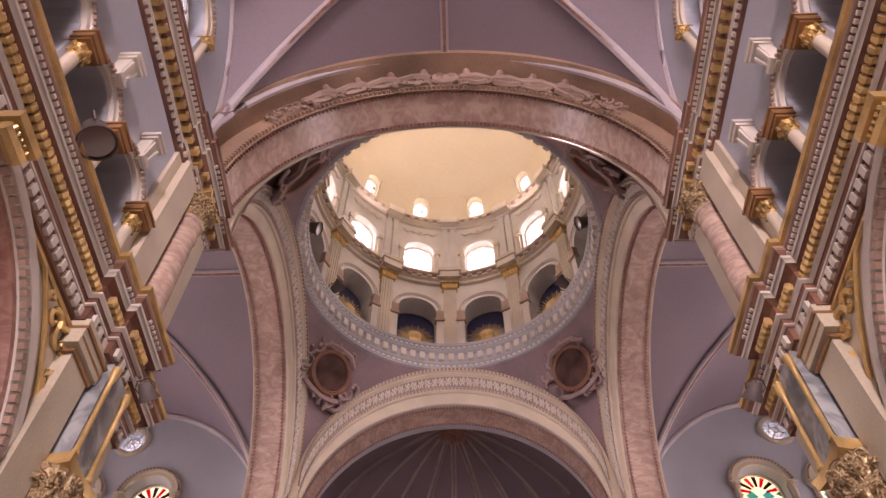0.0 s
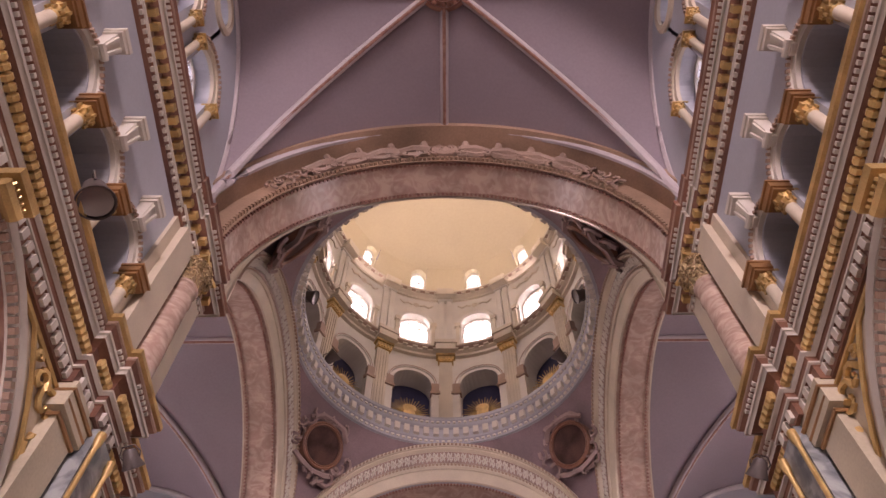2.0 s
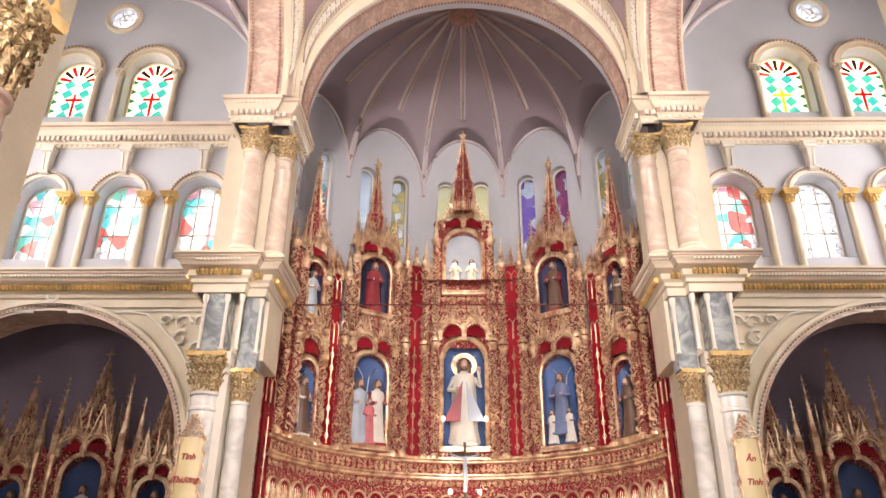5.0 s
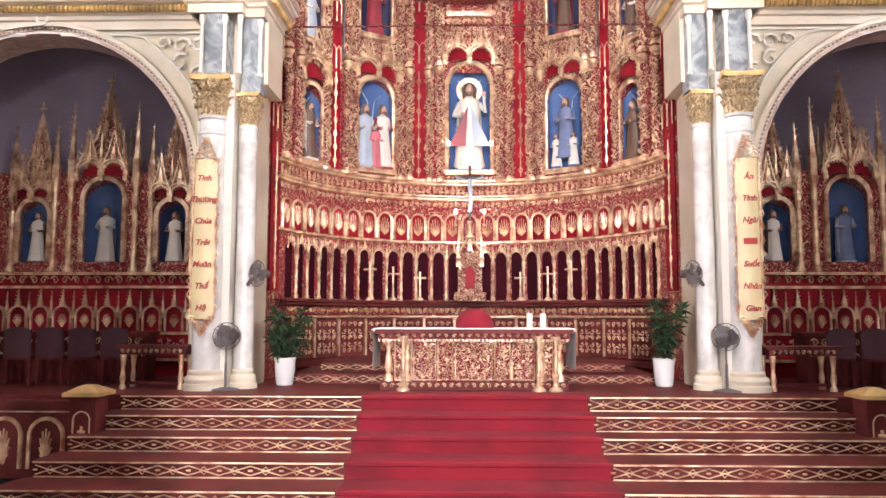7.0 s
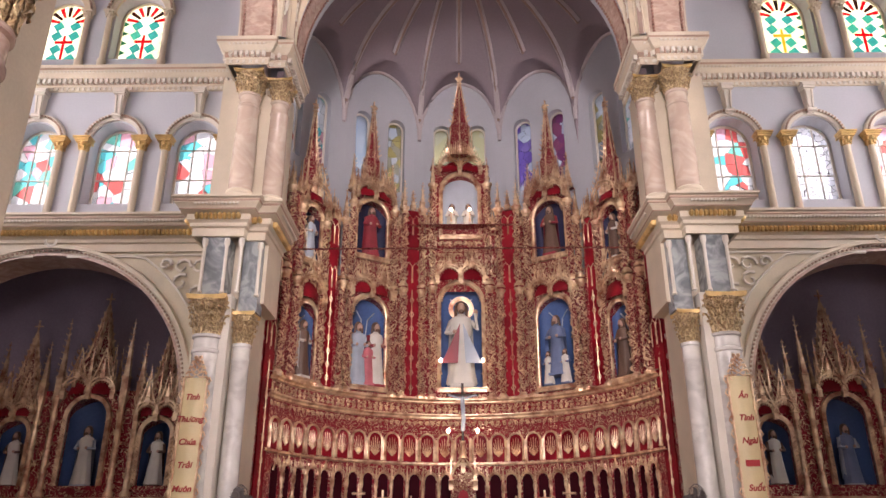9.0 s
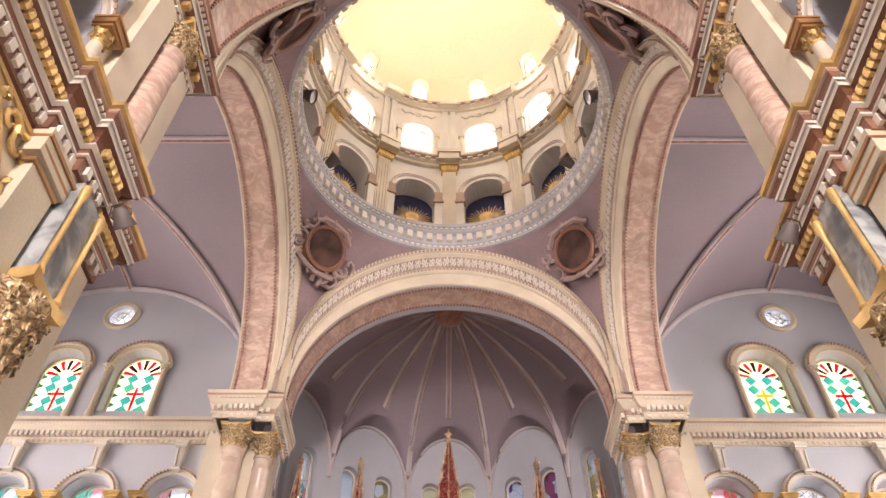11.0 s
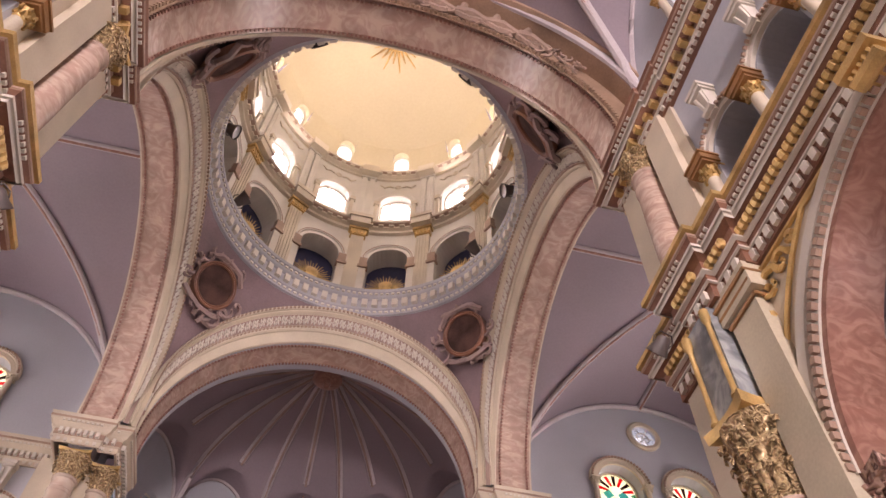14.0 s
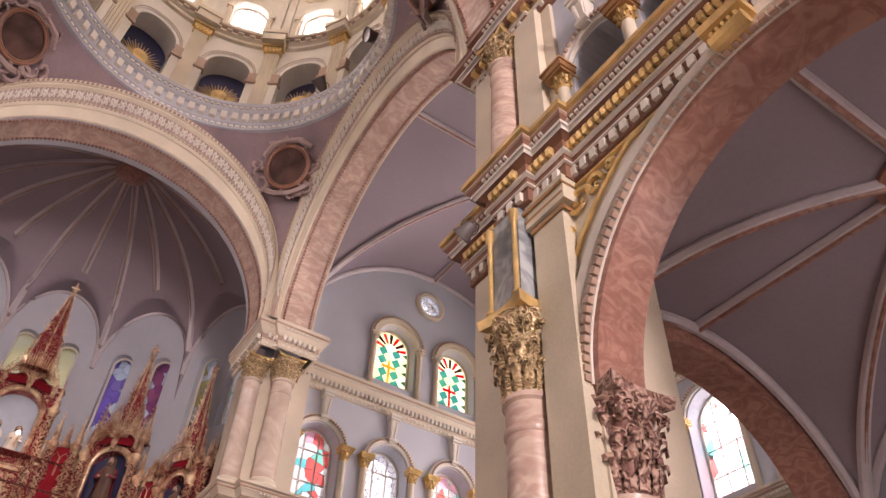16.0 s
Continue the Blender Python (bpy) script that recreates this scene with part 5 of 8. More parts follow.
# east piers
ROSE_PALE = marble("pale_rose_marble", (0.54, 0.41, 0.33), (0.62, 0.51, 0.42), 1.8, 0.25)
for sx, side in ((-1, "north"), (1, "south")):
    root = setting("pier_east_" + side, "cream east crossing pier with grey marble panels", "pier")
    bx = lambda a, b: tuple(sorted((sx * a, sx * b)))
    g = Mesh()
    g.box(*bx(3.5, 4.4), 11.76, 12.75, PRES_Z, 5.25)
    g.box(*bx(3.3, 4.42), 11.8, 12.75, 5.25, 9.6)
    part("block", g, CREAM, root, smooth=False)
    g = Mesh()
    g.box(*bx(3.72, 3.86), 11.45, 11.73, PRES_Z, 5.3)
    part("edge_strip", g, IVORY, root, smooth=False)
    panel_block(root, *bx(3.86, 4.26), 11.42, 11.8, 5.26, 6.28)
    panel_block(root, *bx(3.36, 3.66), 11.62, 11.95, 5.06, 6.28)
    for a in (3.88, 4.24, 3.38, 3.64):
        g = Mesh()
        y = 11.40 if a > 3.5 else 11.60
        g.lathe([(0.03, 5.3), (0.045, 5.32), (0.028, 5.36), (0.028, 6.1), (0.05, 6.16), (0.05, 6.24)], sx * a, y, 0, 10)
        part("panel_rod", g, IVORY, root)
    column("pier_column", sx * 4.05, 11.52, PRES_Z, 5.24, 0.235, 0.62, marble("white_marble", (0.70, 0.67, 0.62), (0.55, 0.52, 0.48), 1.4, 0.2) if sx < 0 else bpy.data.materials["white_marble"], "white marble pier column with gold leaf capital", "pier columns")
    column("pier_column", sx * 3.56, 11.72, PRES_Z, 5.05, 0.15, 0.52, bpy.data.materials["white_marble"], "white marble pier column with gold leaf capital", "pier columns")
    column("gallery_column", sx * 3.84, 11.62, 6.9, 9.57, 0.2, 0.46, ROSE_PALE, "rose marble upper column with gold leaf capital", "upper columns")
    column("gallery_column", sx * 3.36, 11.9, 6.9, 9.57, 0.18, 0.46, ROSE_PALE, "rose marble upper column with gold leaf capital", "upper columns")
    # cornices of the east side, breaking forward round the pier
    low = [(3.36, 12.75), (3.36, 11.62), (3.66, 11.62), (3.66, 11.42), (4.42, 11.42), (4.42, 12.1), (10.05, 12.1)]
    up = [(3.22, 12.75), (3.22, 11.38), (3.5, 11.38), (3.5, 11.28), (4.2, 11.28), (4.2, 12.1), (10.05, 12.1)]
    for nm, pts, prof, big in (("cornice_low_east_", low, LOWER_PROF, True), ("cornice_up_east_", up, UPPER_PROF, False)):
        p = [(sx * a, b) for a, b in pts]
        if sx < 0:
            p = p[::-1]
        entablature(nm + side, None, p, prof, "ivory moulded cornice with dentils over the transept wall", 0, big)

# west piers and nave cornices
for sx, side in ((-1, "north"), (1, "south")):
    root = setting("pier_west_" + side, "cream west crossing pier with broad pilaster", "pier")
    bx = lambda a, b: tuple(sorted((sx * a, sx * b)))
    g = Mesh()
    g.box(*bx(3.2, 4.0), 3.3, 4.72, FLOOR_Z, 9.6)
    part("block", g, CREAM, root, smooth=False)
    g = Mesh()
    g.box(*bx(3.0, 3.3), 3.262, 3.62, FLOOR_Z, 6.1)
    g.box(*bx(2.95, 3.3), 3.18, 3.66, 6.02, 6.3)
    part("pilaster", g, SPANDREL, root, smooth=False)
    g = Mesh()
    for zz, k in ((5.98, 0.0), (6.1, 0.03), (6.2, 0.05)):
        g.tube([(sx * 3.3, 3.235 - k, zz), (sx * (2.99 - k), 3.235 - k, zz), (sx * (2.99 - k), 3.63 + k, zz)], 0.022, 6)
    part("pilaster_moulding", g, BRONZE, root)
    panel_block(root, *bx(2.88, 3.3), 3.67, 4.06, 5.26, 6.28)
    for yy in (3.70, 4.03):
        g = Mesh()
        g.lathe([(0.024, 5.3), (0.042, 5.32), (0.022, 5.38), (0.022, 6.08), (0.042, 6.14), (0.042, 6.24)], sx * 2.86, yy, 0, 10)
        part("panel_rod", g, GOLD, root)
    column("pier_column", sx * 3.05, 3.85, FLOOR_Z, 5.27, 0.195, 0.78, ROSE, "rose marble pier column with large gold leaf capital", "pier columns")
    column("gallery_column", sx * 3.14, 4.06, 6.9, 9.57, 0.18, 0.46, ROSE, "rose marble upper column with gold leaf capital", "upper columns")
    g = Mesh()
    g.box(*bx(3.1, 3.4), 3.45, 3.82, 6.9, 9.57)
    part("upper_pilaster", g, CREAM, root, smooth=False)
    low = [(3.12, -12.5), (3.12, 3.2), (3.03, 3.2), (3.03, 3.58), (2.94, 3.58), (2.94, 3.96), (3.2, 3.96), (3.2, 4.72), (4.0, 4.72)]
    up = [(3.25, -12.5), (3.25, 3.3), (3.22, 3.3), (3.22, 3.66), (3.17, 3.66), (3.17, 4.2), (3.27, 4.2), (3.27, 4.72), (4.0, 4.72)]
    for nm, pts, prof, big in (("cornice_low_nave_", low, LOWER_PROF, True), ("cornice_up_nave_", up, UPPER_PROF, False)):
        p = [(sx * a, b) for a, b in pts]
        if sx > 0:
            p = p[::-1]
        entablature(nm + side + "_nave", None, p, prof, "moulded nave cornice with dentils and gilded bands", 0, big)
    # nave piers farther west
    for k in range(1, 4):
        yc = -1.15 - 5.3 * (k - 1)
        g = Mesh()
        g.box(*bx(2.98, 3.3), yc - 0.35, yc + 0.35, FLOOR_Z, 6.3)
        g.box(*bx(3.1, 3.3), yc - 0.3, yc + 0.3, 6.9, 9.57)
        part("nave_pilaster", g, CREAM, root, smooth=False)

# engaged columns under the arcade arches beside the pilaster
for sx in (-1, 1):
    column("arcade_column", sx * 3.34, 3.34, FLOOR_Z, 4.36, 0.21, 0.74, ROSE, "rose marble column with carved rose stone capital under the arcade arch", "arcade columns", STONE_LEAF)

# figured relief on the west arch: reclining forms with drapery and a central medal
rnd = random.Random(11)
g = Mesh(WEST_ARCH)
for i in range(-4, 5):
    a = math.pi / 2 - i * 0.165
    rr = 3.28
    cx, cz = rr * math.cos(a), Z_UP + rr * math.sin(a)
    t = Vector((math.sin(a), 0, -math.cos(a)))
    n = Vector((math.cos(a), 0, math.sin(a)))
    c = Vector((cx, -0.06, cz))
    if i == 0:
        g.arch(cx, cz, [(0.22, 0.0), (0.22, -0.09), (0.16, -0.12), (0.14, -0.08), (0, -0.08)], 0, 2 * math.pi, 18)
        continue
    s = 1 if i > 0 else -1
    j = lambda: rnd.uniform(-0.03, 0.03)
    g.tube([c - t * 0.26 * s + n * (0.03 + j()), c - n * 0.05 + Vector((0, -0.06, 0)), c + t * 0.22 * s + n * (0.0 + j()), c + t * 0.36 * s - n * 0.07], 0.085, 7, 0.5)
    g.tube([c - t * 0.19 * s, c - t * 0.21 * s + n * 0.15 + Vector((0, -0.07, 0)), c - t * 0.17 * s + n * 0.26 + Vector((0, -0.09, 0))], 0.075, 7, 0.75)
    for q in range(4):
        g.tube([c - t * 0.04 * s + n * 0.03, c + t * (0.06 + 0.07 * q) * s + n * (0.17 + j()), c + t * (0.16 + 0.09 * q) * s + n * (0.27 + j()) + Vector((0, -0.06, 0))], 0.024, 4, 0.5)
    g.tube([c + t * 0.17 * s - n * 0.1, c - n * 0.17, c - t * 0.24 * s - n * 0.11], 0.05, 5)
for i in range(46):
    a = math.pi / 2 + (i - 22.5) / 22.5 * 0.95
    for q in range(2):
        rr = 3.14 + 0.17 * q + rnd.uniform(-0.03, 0.05)
        p0, w = rnd.uniform(0, 6.28), rnd.uniform(0.06, 0.11)
        d = rnd.choice((-1, 1))
        g.tube([(rr * math.cos(a) + w * (1 - k / 8) * math.cos(p0 + d * k * 0.8), -0.04 - 0.012 * k, Z_UP + rr * math.sin(a) + w * (1 - k / 8) * math.sin(p0 + d * k * 0.8)) for k in range(7)], 0.03, 5, 0.5)
part("frieze_relief", g, FRIEZE, west)
g = Mesh(WEST_ARCH)
arch_beads(g, 0, 3.06, Z_UP, 0.075, 0.05, 0.015)
part("bead_row", g, OCHRE, west, smooth=False)

# pendentive medallions with carved scrolls
MEDAL = mat("dark_old_canvas", (0.09, 0.05, 0.042), 0.85, var=0.35, scale=9, fine=40, spec=0.1)
for q, (sx, sy) in enumerate(((-1, 1), (1, 1), (-1, -1), (1, -1))):
    c = Vector((sx * 2.62, CY + sy * 2.42, 13.22))
    look_in = Vector((CX, CY, 11.6)) - c
    m = Matrix.Translation(c) @ look_in.to_track_quat("Z", "Y").to_matrix().to_4x4()
    root = thing("medallion", "round dark painting in a moulded frame with carved scrolls", "medallion", "pendentive medallions", m)
    g = Mesh()
    g.lathe([(0.0, 0.05), (0.42, 0.05)], n=28)
    part("painting", g, MEDAL, root)
    g = Mesh()
    g.lathe([(0.41, 0.03), (0.41, 0.09), (0.43, 0.11), (0.45, 0.09), (0.47, 0.11), (0.5, 0.09), (0.5, -0.1)], n=32)
    part("frame", g, UMBER, root)
    rnd = random.Random(q)
    for i in range(15):
        a = (0.35 + 0.11 * i) * math.pi if i < 8 else (1.45 + 0.09 * (i - 8)) * math.pi
        rr = 0.54 + rnd.uniform(0, 0.16)
        q0 = rnd.uniform(0, 6)
        b = [(rr * math.cos(a) + 0.17 * (1 - k / 9) * math.cos(q0 + k * 0.7), rr * math.sin(a) + 0.17 * (1 - k / 9) * math.sin(q0 + k * 0.7), -0.04 + 0.025 * k) for k in range(7)]
        g = Mesh()
        g.tube(b, 0.055, 5, 0.45)
        part("scroll", g, SCROLL_MAUVE, root)
    g = Mesh()
    g.tube([(0.5, -0.42, 0.0), (0.3, -0.55, 0.1), (0, -0.58, 0.05), (-0.3, -0.55, 0.1), (-0.5, -0.42, 0.0)], 0.06, 5)
    part("garland", g, SCROLL_MAUVE, root)
    g = Mesh()
    g.tube([(-0.5, 0.4, 0.0), (-0.28, 0.55, 0.1), (0, 0.6, 0.05), (0.28, 0.55, 0.1), (0.5, 0.4, 0.0)], 0.06, 5)
    part("garland", g, SCROLL_MAUVE, root)

# drum: pilasters, arch trims, capitals, sunbursts in the niches
drum = setting("drum_order", "pilasters and arches standing round the drum", "pilasters")
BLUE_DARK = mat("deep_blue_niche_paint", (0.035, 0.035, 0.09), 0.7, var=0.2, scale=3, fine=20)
tfd = lambda p: POLAR(RD)((p[0] / RD, p[1], p[2]))
pil = None
for k in range(12):
    a = radians(30 * k)
    m = Matrix.Translation((CX, CY, DRUM_LIFT)) @ Matrix.Rotation(-a, 4, "Z")
    if pil is None:
        g = Mesh()
        g.box(-0.17, 0.17, RD - 0.12, RD + 0.02, 14.36, 16.78)
        for e in (-0.11, -0.04, 0.04, 0.11):
            g.box(e - 0.018, e + 0.018, RD - 0.145, RD - 0.1, 14.6, 16.7)
        p1 = part("pilaster", g, CREAM, drum, smooth=False, m=m)
        g = Mesh()
        g.box(-0.2, 0.2, RD - 0.17, RD + 0.02, 16.78, 17.06)
        g.box(-0.25, 0.25, RD - 0.22, RD + 0.02, 16.98, 17.06)
        for e in range(5):
            g.box(-0.2 + e * 0.09, -0.15 + e * 0.09, RD - 0.2, RD - 0.15, 16.8, 16.95)
        p2 = part("pilaster_capital", g, GOLD, drum, smooth=False, m=m)
        g = Mesh()
        for e in (-0.11, 0.11):
            g.box(e - 0.075, e + 0.075, RD - 0.09, RD + 0.02, 17.42, 19.75)
            for q in (-0.03, 0.03):
                g.box(e + q - 0.012, e + q + 0.012, RD - 0.105, RD - 0.08, 17.6, 19.65)
        g.box(-0.22, 0.22, RD - 0.12, RD + 0.02, 19.75, 19.97)
        p3 = part("window_pilaster", g, IVORY, drum, smooth=False, m=m)
        g = Mesh()
        g.box(-0.26, 0.26, RD - 0.36, RD - 0.02, 17.06, 17.43)
        g.box(-0.3, 0.3, RD - 0.4, RD - 0.02, 17.30, 17.43)
        g.box(-0.24, 0.24, RD - 0.32, RD - 0.02, 19.82, 20.12)
        p4 = part("cornice_break", g, CREAM, drum, smooth=False, m=m)
        pil = True
    else:
        for nm, p in (("pilaster", p1), ("pilaster_capital", p2), ("window_pilaster", p3), ("cornice_break", p4)):
            same(nm, p, m, drum)
for a in ANG:
    c = a * RD
    g = Mesh(tfd)
    g.arch(c, 15.9, [(0.5, 0.0), (0.5, -0.05), (0.58, -0.05), (0.6, -0.09), (0.66, -0.09), (0.67, -0.06), (0.72, -0.06), (0.72, 0.0)], n=18)
    part("niche_archivolt", g, IVORY, drum)
    g = Mesh(tfd)
    g.arch(c, 15.9, [(0.62, -0.09), (0.62, -0.1), (0.64, -0.1), (0.64, -0.09)], n=18)
    part("brown_line", g, BROWN, drum)
    for s in (-1, 1):
        g = Mesh(tfd)
        g.box(c + s * 0.6 - 0.09, c + s * 0.6 + 0.09, -0.1, 0.02, 14.4, 15.5)
        part("niche_jamb", g, IVORY, drum, smooth=False)
        g = Mesh(tfd)
        g.box(c + s * 0.6 - 0.13, c + s * 0.6 + 0.13, -0.15, 0.02, 15.5, 15.58)
        g.box(c + s * 0.6 - 0.1, c + s * 0.6 + 0.1, -0.12, 0.02, 15.58, 15.9)
        part("niche_capital", g, BROWN, drum, smooth=False)
        g = Mesh(tfd)
        g.box(c + s * 0.53 - 0.045, c + s * 0.53 + 0.045, -0.07, 0.02, 17.42, 18.45)
        g.box(c + s * 0.53 - 0.08, c + s * 0.53 + 0.08, -0.1, 0.02, 18.45, 18.6)
        part("window_jamb", g, CREAM, drum, smooth=False)
    g = Mesh(tfd)
    g.arch(c, 18.55, [(0.43, 0.0), (0.43, -0.05), (0.52, -0.08), (0.57, -0.05), (0.57, 0.0)], n=16)
    part("window_archivolt", g, IVORY, drum)
    g = Mesh(tfd)
    g.arch(c, 19.48, [(0.1, -0.03), (0.08, -0.05), (0.05, -0.03), (0, -0.03)], 0, 2 * math.pi, 14)
    for s in (-1, 1):
        g.tube([(c + s * 0.12, -0.02, 19.48), (c + s * 0.25, -0.03, 19.52), (c + s * 0.38, -0.02, 19.44), (c + s * 0.5, -0.02, 19.56)], 0.022, 5)
    part("garland", g, CREAM, drum)
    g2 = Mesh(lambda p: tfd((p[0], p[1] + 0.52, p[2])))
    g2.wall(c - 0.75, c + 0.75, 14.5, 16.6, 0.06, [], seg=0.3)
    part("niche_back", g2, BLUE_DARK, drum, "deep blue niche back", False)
    g = Mesh(tfd)
    for i in range(21):
        b = math.pi * i / 20
        r1 = 0.46 + 0.05 * (i % 2)
        g.tube([(c + 0.16 * math.cos(b), 0.14, 14.98 + 0.14 * math.sin(b)), (c + r1 * math.cos(b), 0.1, 14.9 + r1 * 1.15 * math.sin(b))], 0.022, 4, 0.4)
    g.arch(c, 15.1, [(0.16, 0.14), (0.16, 0.08), (0.1, 0.05), (0, 0.05)], 0, 2 * math.pi, 14)
    g.box(c - 0.14, c + 0.14, 0.06, 0.14, 14.5, 14.98)
    g.box(c - 0.46, c + 0.46, 0.1, 0.16, 14.42, 14.8)
    part("gilt_sunburst", g, GOLD, drum, "gilded sunburst relief")
g = Mesh()
g.lathe([(RD + 0.5, 14.71), (3.05, 14.71), (3.05, 14.6)], CX, CY, 0, 72)
part("gallery_floor", g, IVORY, drum)
# sunburst at the dome's crown
g = Mesh()
for i in range(24):
    a = 2 * math.pi * i / 24
    r1 = 0.95 if i % 2 else 0.7
    zc = lambda r: DB + DH * (1 - (r / RD) ** DE) ** (1 / DE) - 0.03
    g.tube([(CX + 0.3 * math.cos(a), CY + 0.3 * math.sin(a), zc(0.3)), (CX + r1 * math.cos(a), CY + r1 * math.sin(a), zc(r1))], 0.04, 4, 0.3)
g.lathe([(0.32, DB + DH), (0.3, DB + DH - 0.1), (0.2, DB + DH - 0.14), (0.18, DB + DH - 0.08), (0, DB + DH - 0.1)], CX, CY, 0, 24)
structure("trim_dome_sunburst", g, GOLD, "gilded sunburst at the crown of the dome", "ornament")


def floodlight(x, y, z, aim, label="black round floodlight fixed to the cornice", size=1.0):
    root = thing("floodlight", label, "floodlight", "floodlights", Matrix.Translation((x, y, z)) @ Vector(aim).to_track_quat("Z", "Y").to_matrix().to_4x4() @ Matrix.Scale(size, 4))
    g = Mesh()
    g.lathe([(0, -0.16), (0.07, -0.16), (0.10, -0.12), (0.12, 0.0), (0.16, 0.1), (0.16, 0.12), (0.145, 0.12)], n=18)
    part("housing", g, DARK, root)
    g = Mesh()
    g.lathe([(0.135, 0.1), (0.0, 0.07)], n=18)
    part("reflector", g, mat("grey_reflector", (0.35, 0.33, 0.32), 0.25, metal=0.6, var=0.05) if "grey_reflector" not in bpy.data.materials else bpy.data.materials["grey_reflector"], root)
    g = Mesh()
    g.tube([(-0.14, 0, -0.02), (-0.17, 0, -0.1), (-0.1, 0, -0.2), (0.1, 0, -0.2), (0.17, 0, -0.1), (0.14, 0, -0.02)], 0.012, 5)
    part("bracket", g, DARK, root)


for a in (-62, 62, -95, 95, -150, 150):
    floodlight(CX + 2.86 * math.sin(radians(a)), CY + 2.86 * math.cos(radians(a)), 14.86, (-0.5 * math.sin(radians(a)), -0.5 * math.cos(radians(a)), 0.3 if abs(a) < 70 else -0.2))
floodlight(-2.72, 4.06, 6.32, (0.3, 0.9, -0.6), "black spotlight hanging under the pier cornice", 0.6)
floodlight(2.72, 4.2, 6.32, (-0.3, 0.9, -0.6), "black spotlight hanging under the pier cornice", 0.6)
floodlight(-2.80, 1.86, 6.98, (0.4, 0.1, -0.9), "black spotlight standing on the nave cornice")


# ---- sanctuary: steps, carpet, altar, high altar ----
TREADS = [(10.68, 0.44), (10.20, 0.235), (9.72, 0.03), (9.15, -0.17), (8.57, -0.37)]


def lattice(g, x0, x1, y, z0, z1, step):
    """Interlaced gilt strapwork on a riser."""
    n = max(1, round((x1 - x0) / step))
    w = (x1 - x0) / n
    zm, h = (z0 + z1) / 2, (z1 - z0) / 2 - 0.012
    for i in range(n):
        a = x0 + i * w
        for s in (-1, 1):
            g.tube([(a, y - 0.012, zm - s * h * 0.9), (a + w * 0.5, y - 0.018, zm), (a + w, y - 0.012, zm + s * h * 0.9)], 0.009, 4)
        g.tube([(a + w * 0.5 - 0.05, y - 0.012, zm), (a + w * 0.5, y - 0.012, zm + h * 0.75), (a + w * 0.5 + 0.05, y - 0.012, zm), (a + w * 0.5, y - 0.012, zm - h * 0.75), (a + w * 0.5 - 0.05, y - 0.012, zm)], 0.007, 4)
        for e in (0.0, 0.5):
            g.tube([(a + w * e - 0.025, y - 0.012, zm), (a + w * e + 0.025, y - 0.012, zm)], 0.012, 4)


flight = setting("steps", "dark red wooden altar steps with gilded lattice risers", "steps")
for k, (y, z) in enumerate(TREADS):
    half = 4.95 + 0.11 * k
    zb = TREADS[k + 1][1] if k < 4 else FLOOR_Z
    yb = 10.72 if k == 0 else TREADS[k - 1][0] + 0.02
    g = Mesh()
    g.box(-half, half, y, yb, zb - 0.02, z - 0.03)
    st = part("step", g, WOOD, flight, smooth=False)
    g = Mesh()
    g.box(-half - 0.02, half + 0.02, y - 0.035, yb, z - 0.03, z + (0.004 if k == 0 else 0))
    part("tread", g, WOOD, flight, smooth=False)
    for s in (-1, 1):
        g = Mesh()
        lattice(g, *sorted((s * 1.58, s * (half - 0.02))), y, zb + 0.02, z - 0.035, 0.37)
        part("riser_lattice", g, GILT, st, "gilded lattice")
        g = Mesh()
        g.box(*sorted((s * 1.58, s * half)), y - 0.042, y - 0.034, z - 0.025, z - 0.005)
        g.box(*sorted((s * 1.58, s * half)), y - 0.012, y, zb + 0.002, zb + 0.018)
        part("gilt_line", g, GILT, flight, smooth=False)
carpet = Mesh()
prof = []
for k, (y, z) in enumerate(TREADS):
    zb = TREADS[k + 1][1] if k < 4 else FLOOR_Z
    prof += [(y - 0.04, z + 0.016), (y - 0.052, z + 0.004), (y - 0.05, z - 0.035), (y - 0.02, z - 0.05), (y - 0.018, zb + 0.012)]
prof = [(11.05, 0.458)] + prof + [(7.6, FLOOR_Z + 0.012)]
carpet.grid(lambda u, v: (-1.55 + 3.1 * u, *prof[round(v * (len(prof) - 1))]), 24, len(prof) - 1)
tagged(part("carpet", carpet, CARPET, smooth=False), "bright red carpet running down the altar steps", "carpet")
g = Mesh()
g.box(-3.0, 3.0, 12.5, 16.9, PRES_Z - 0.05, 0.60)
g.box(-2.6, 2.6, 13.1, 16.9, 0.60, 0.74)
part("dais", g, WOOD, flight, smooth=False)
for y, za, zb, hw in ((12.5, 0.44, 0.60, 3.0), (13.1, 0.60, 0.74, 2.6)):
    g = Mesh()
    lattice(g, -hw, hw, y, za + 0.005, zb - 0.01, 0.3)
    part("riser_lattice", g, GILT, flight, "gilded lattice")


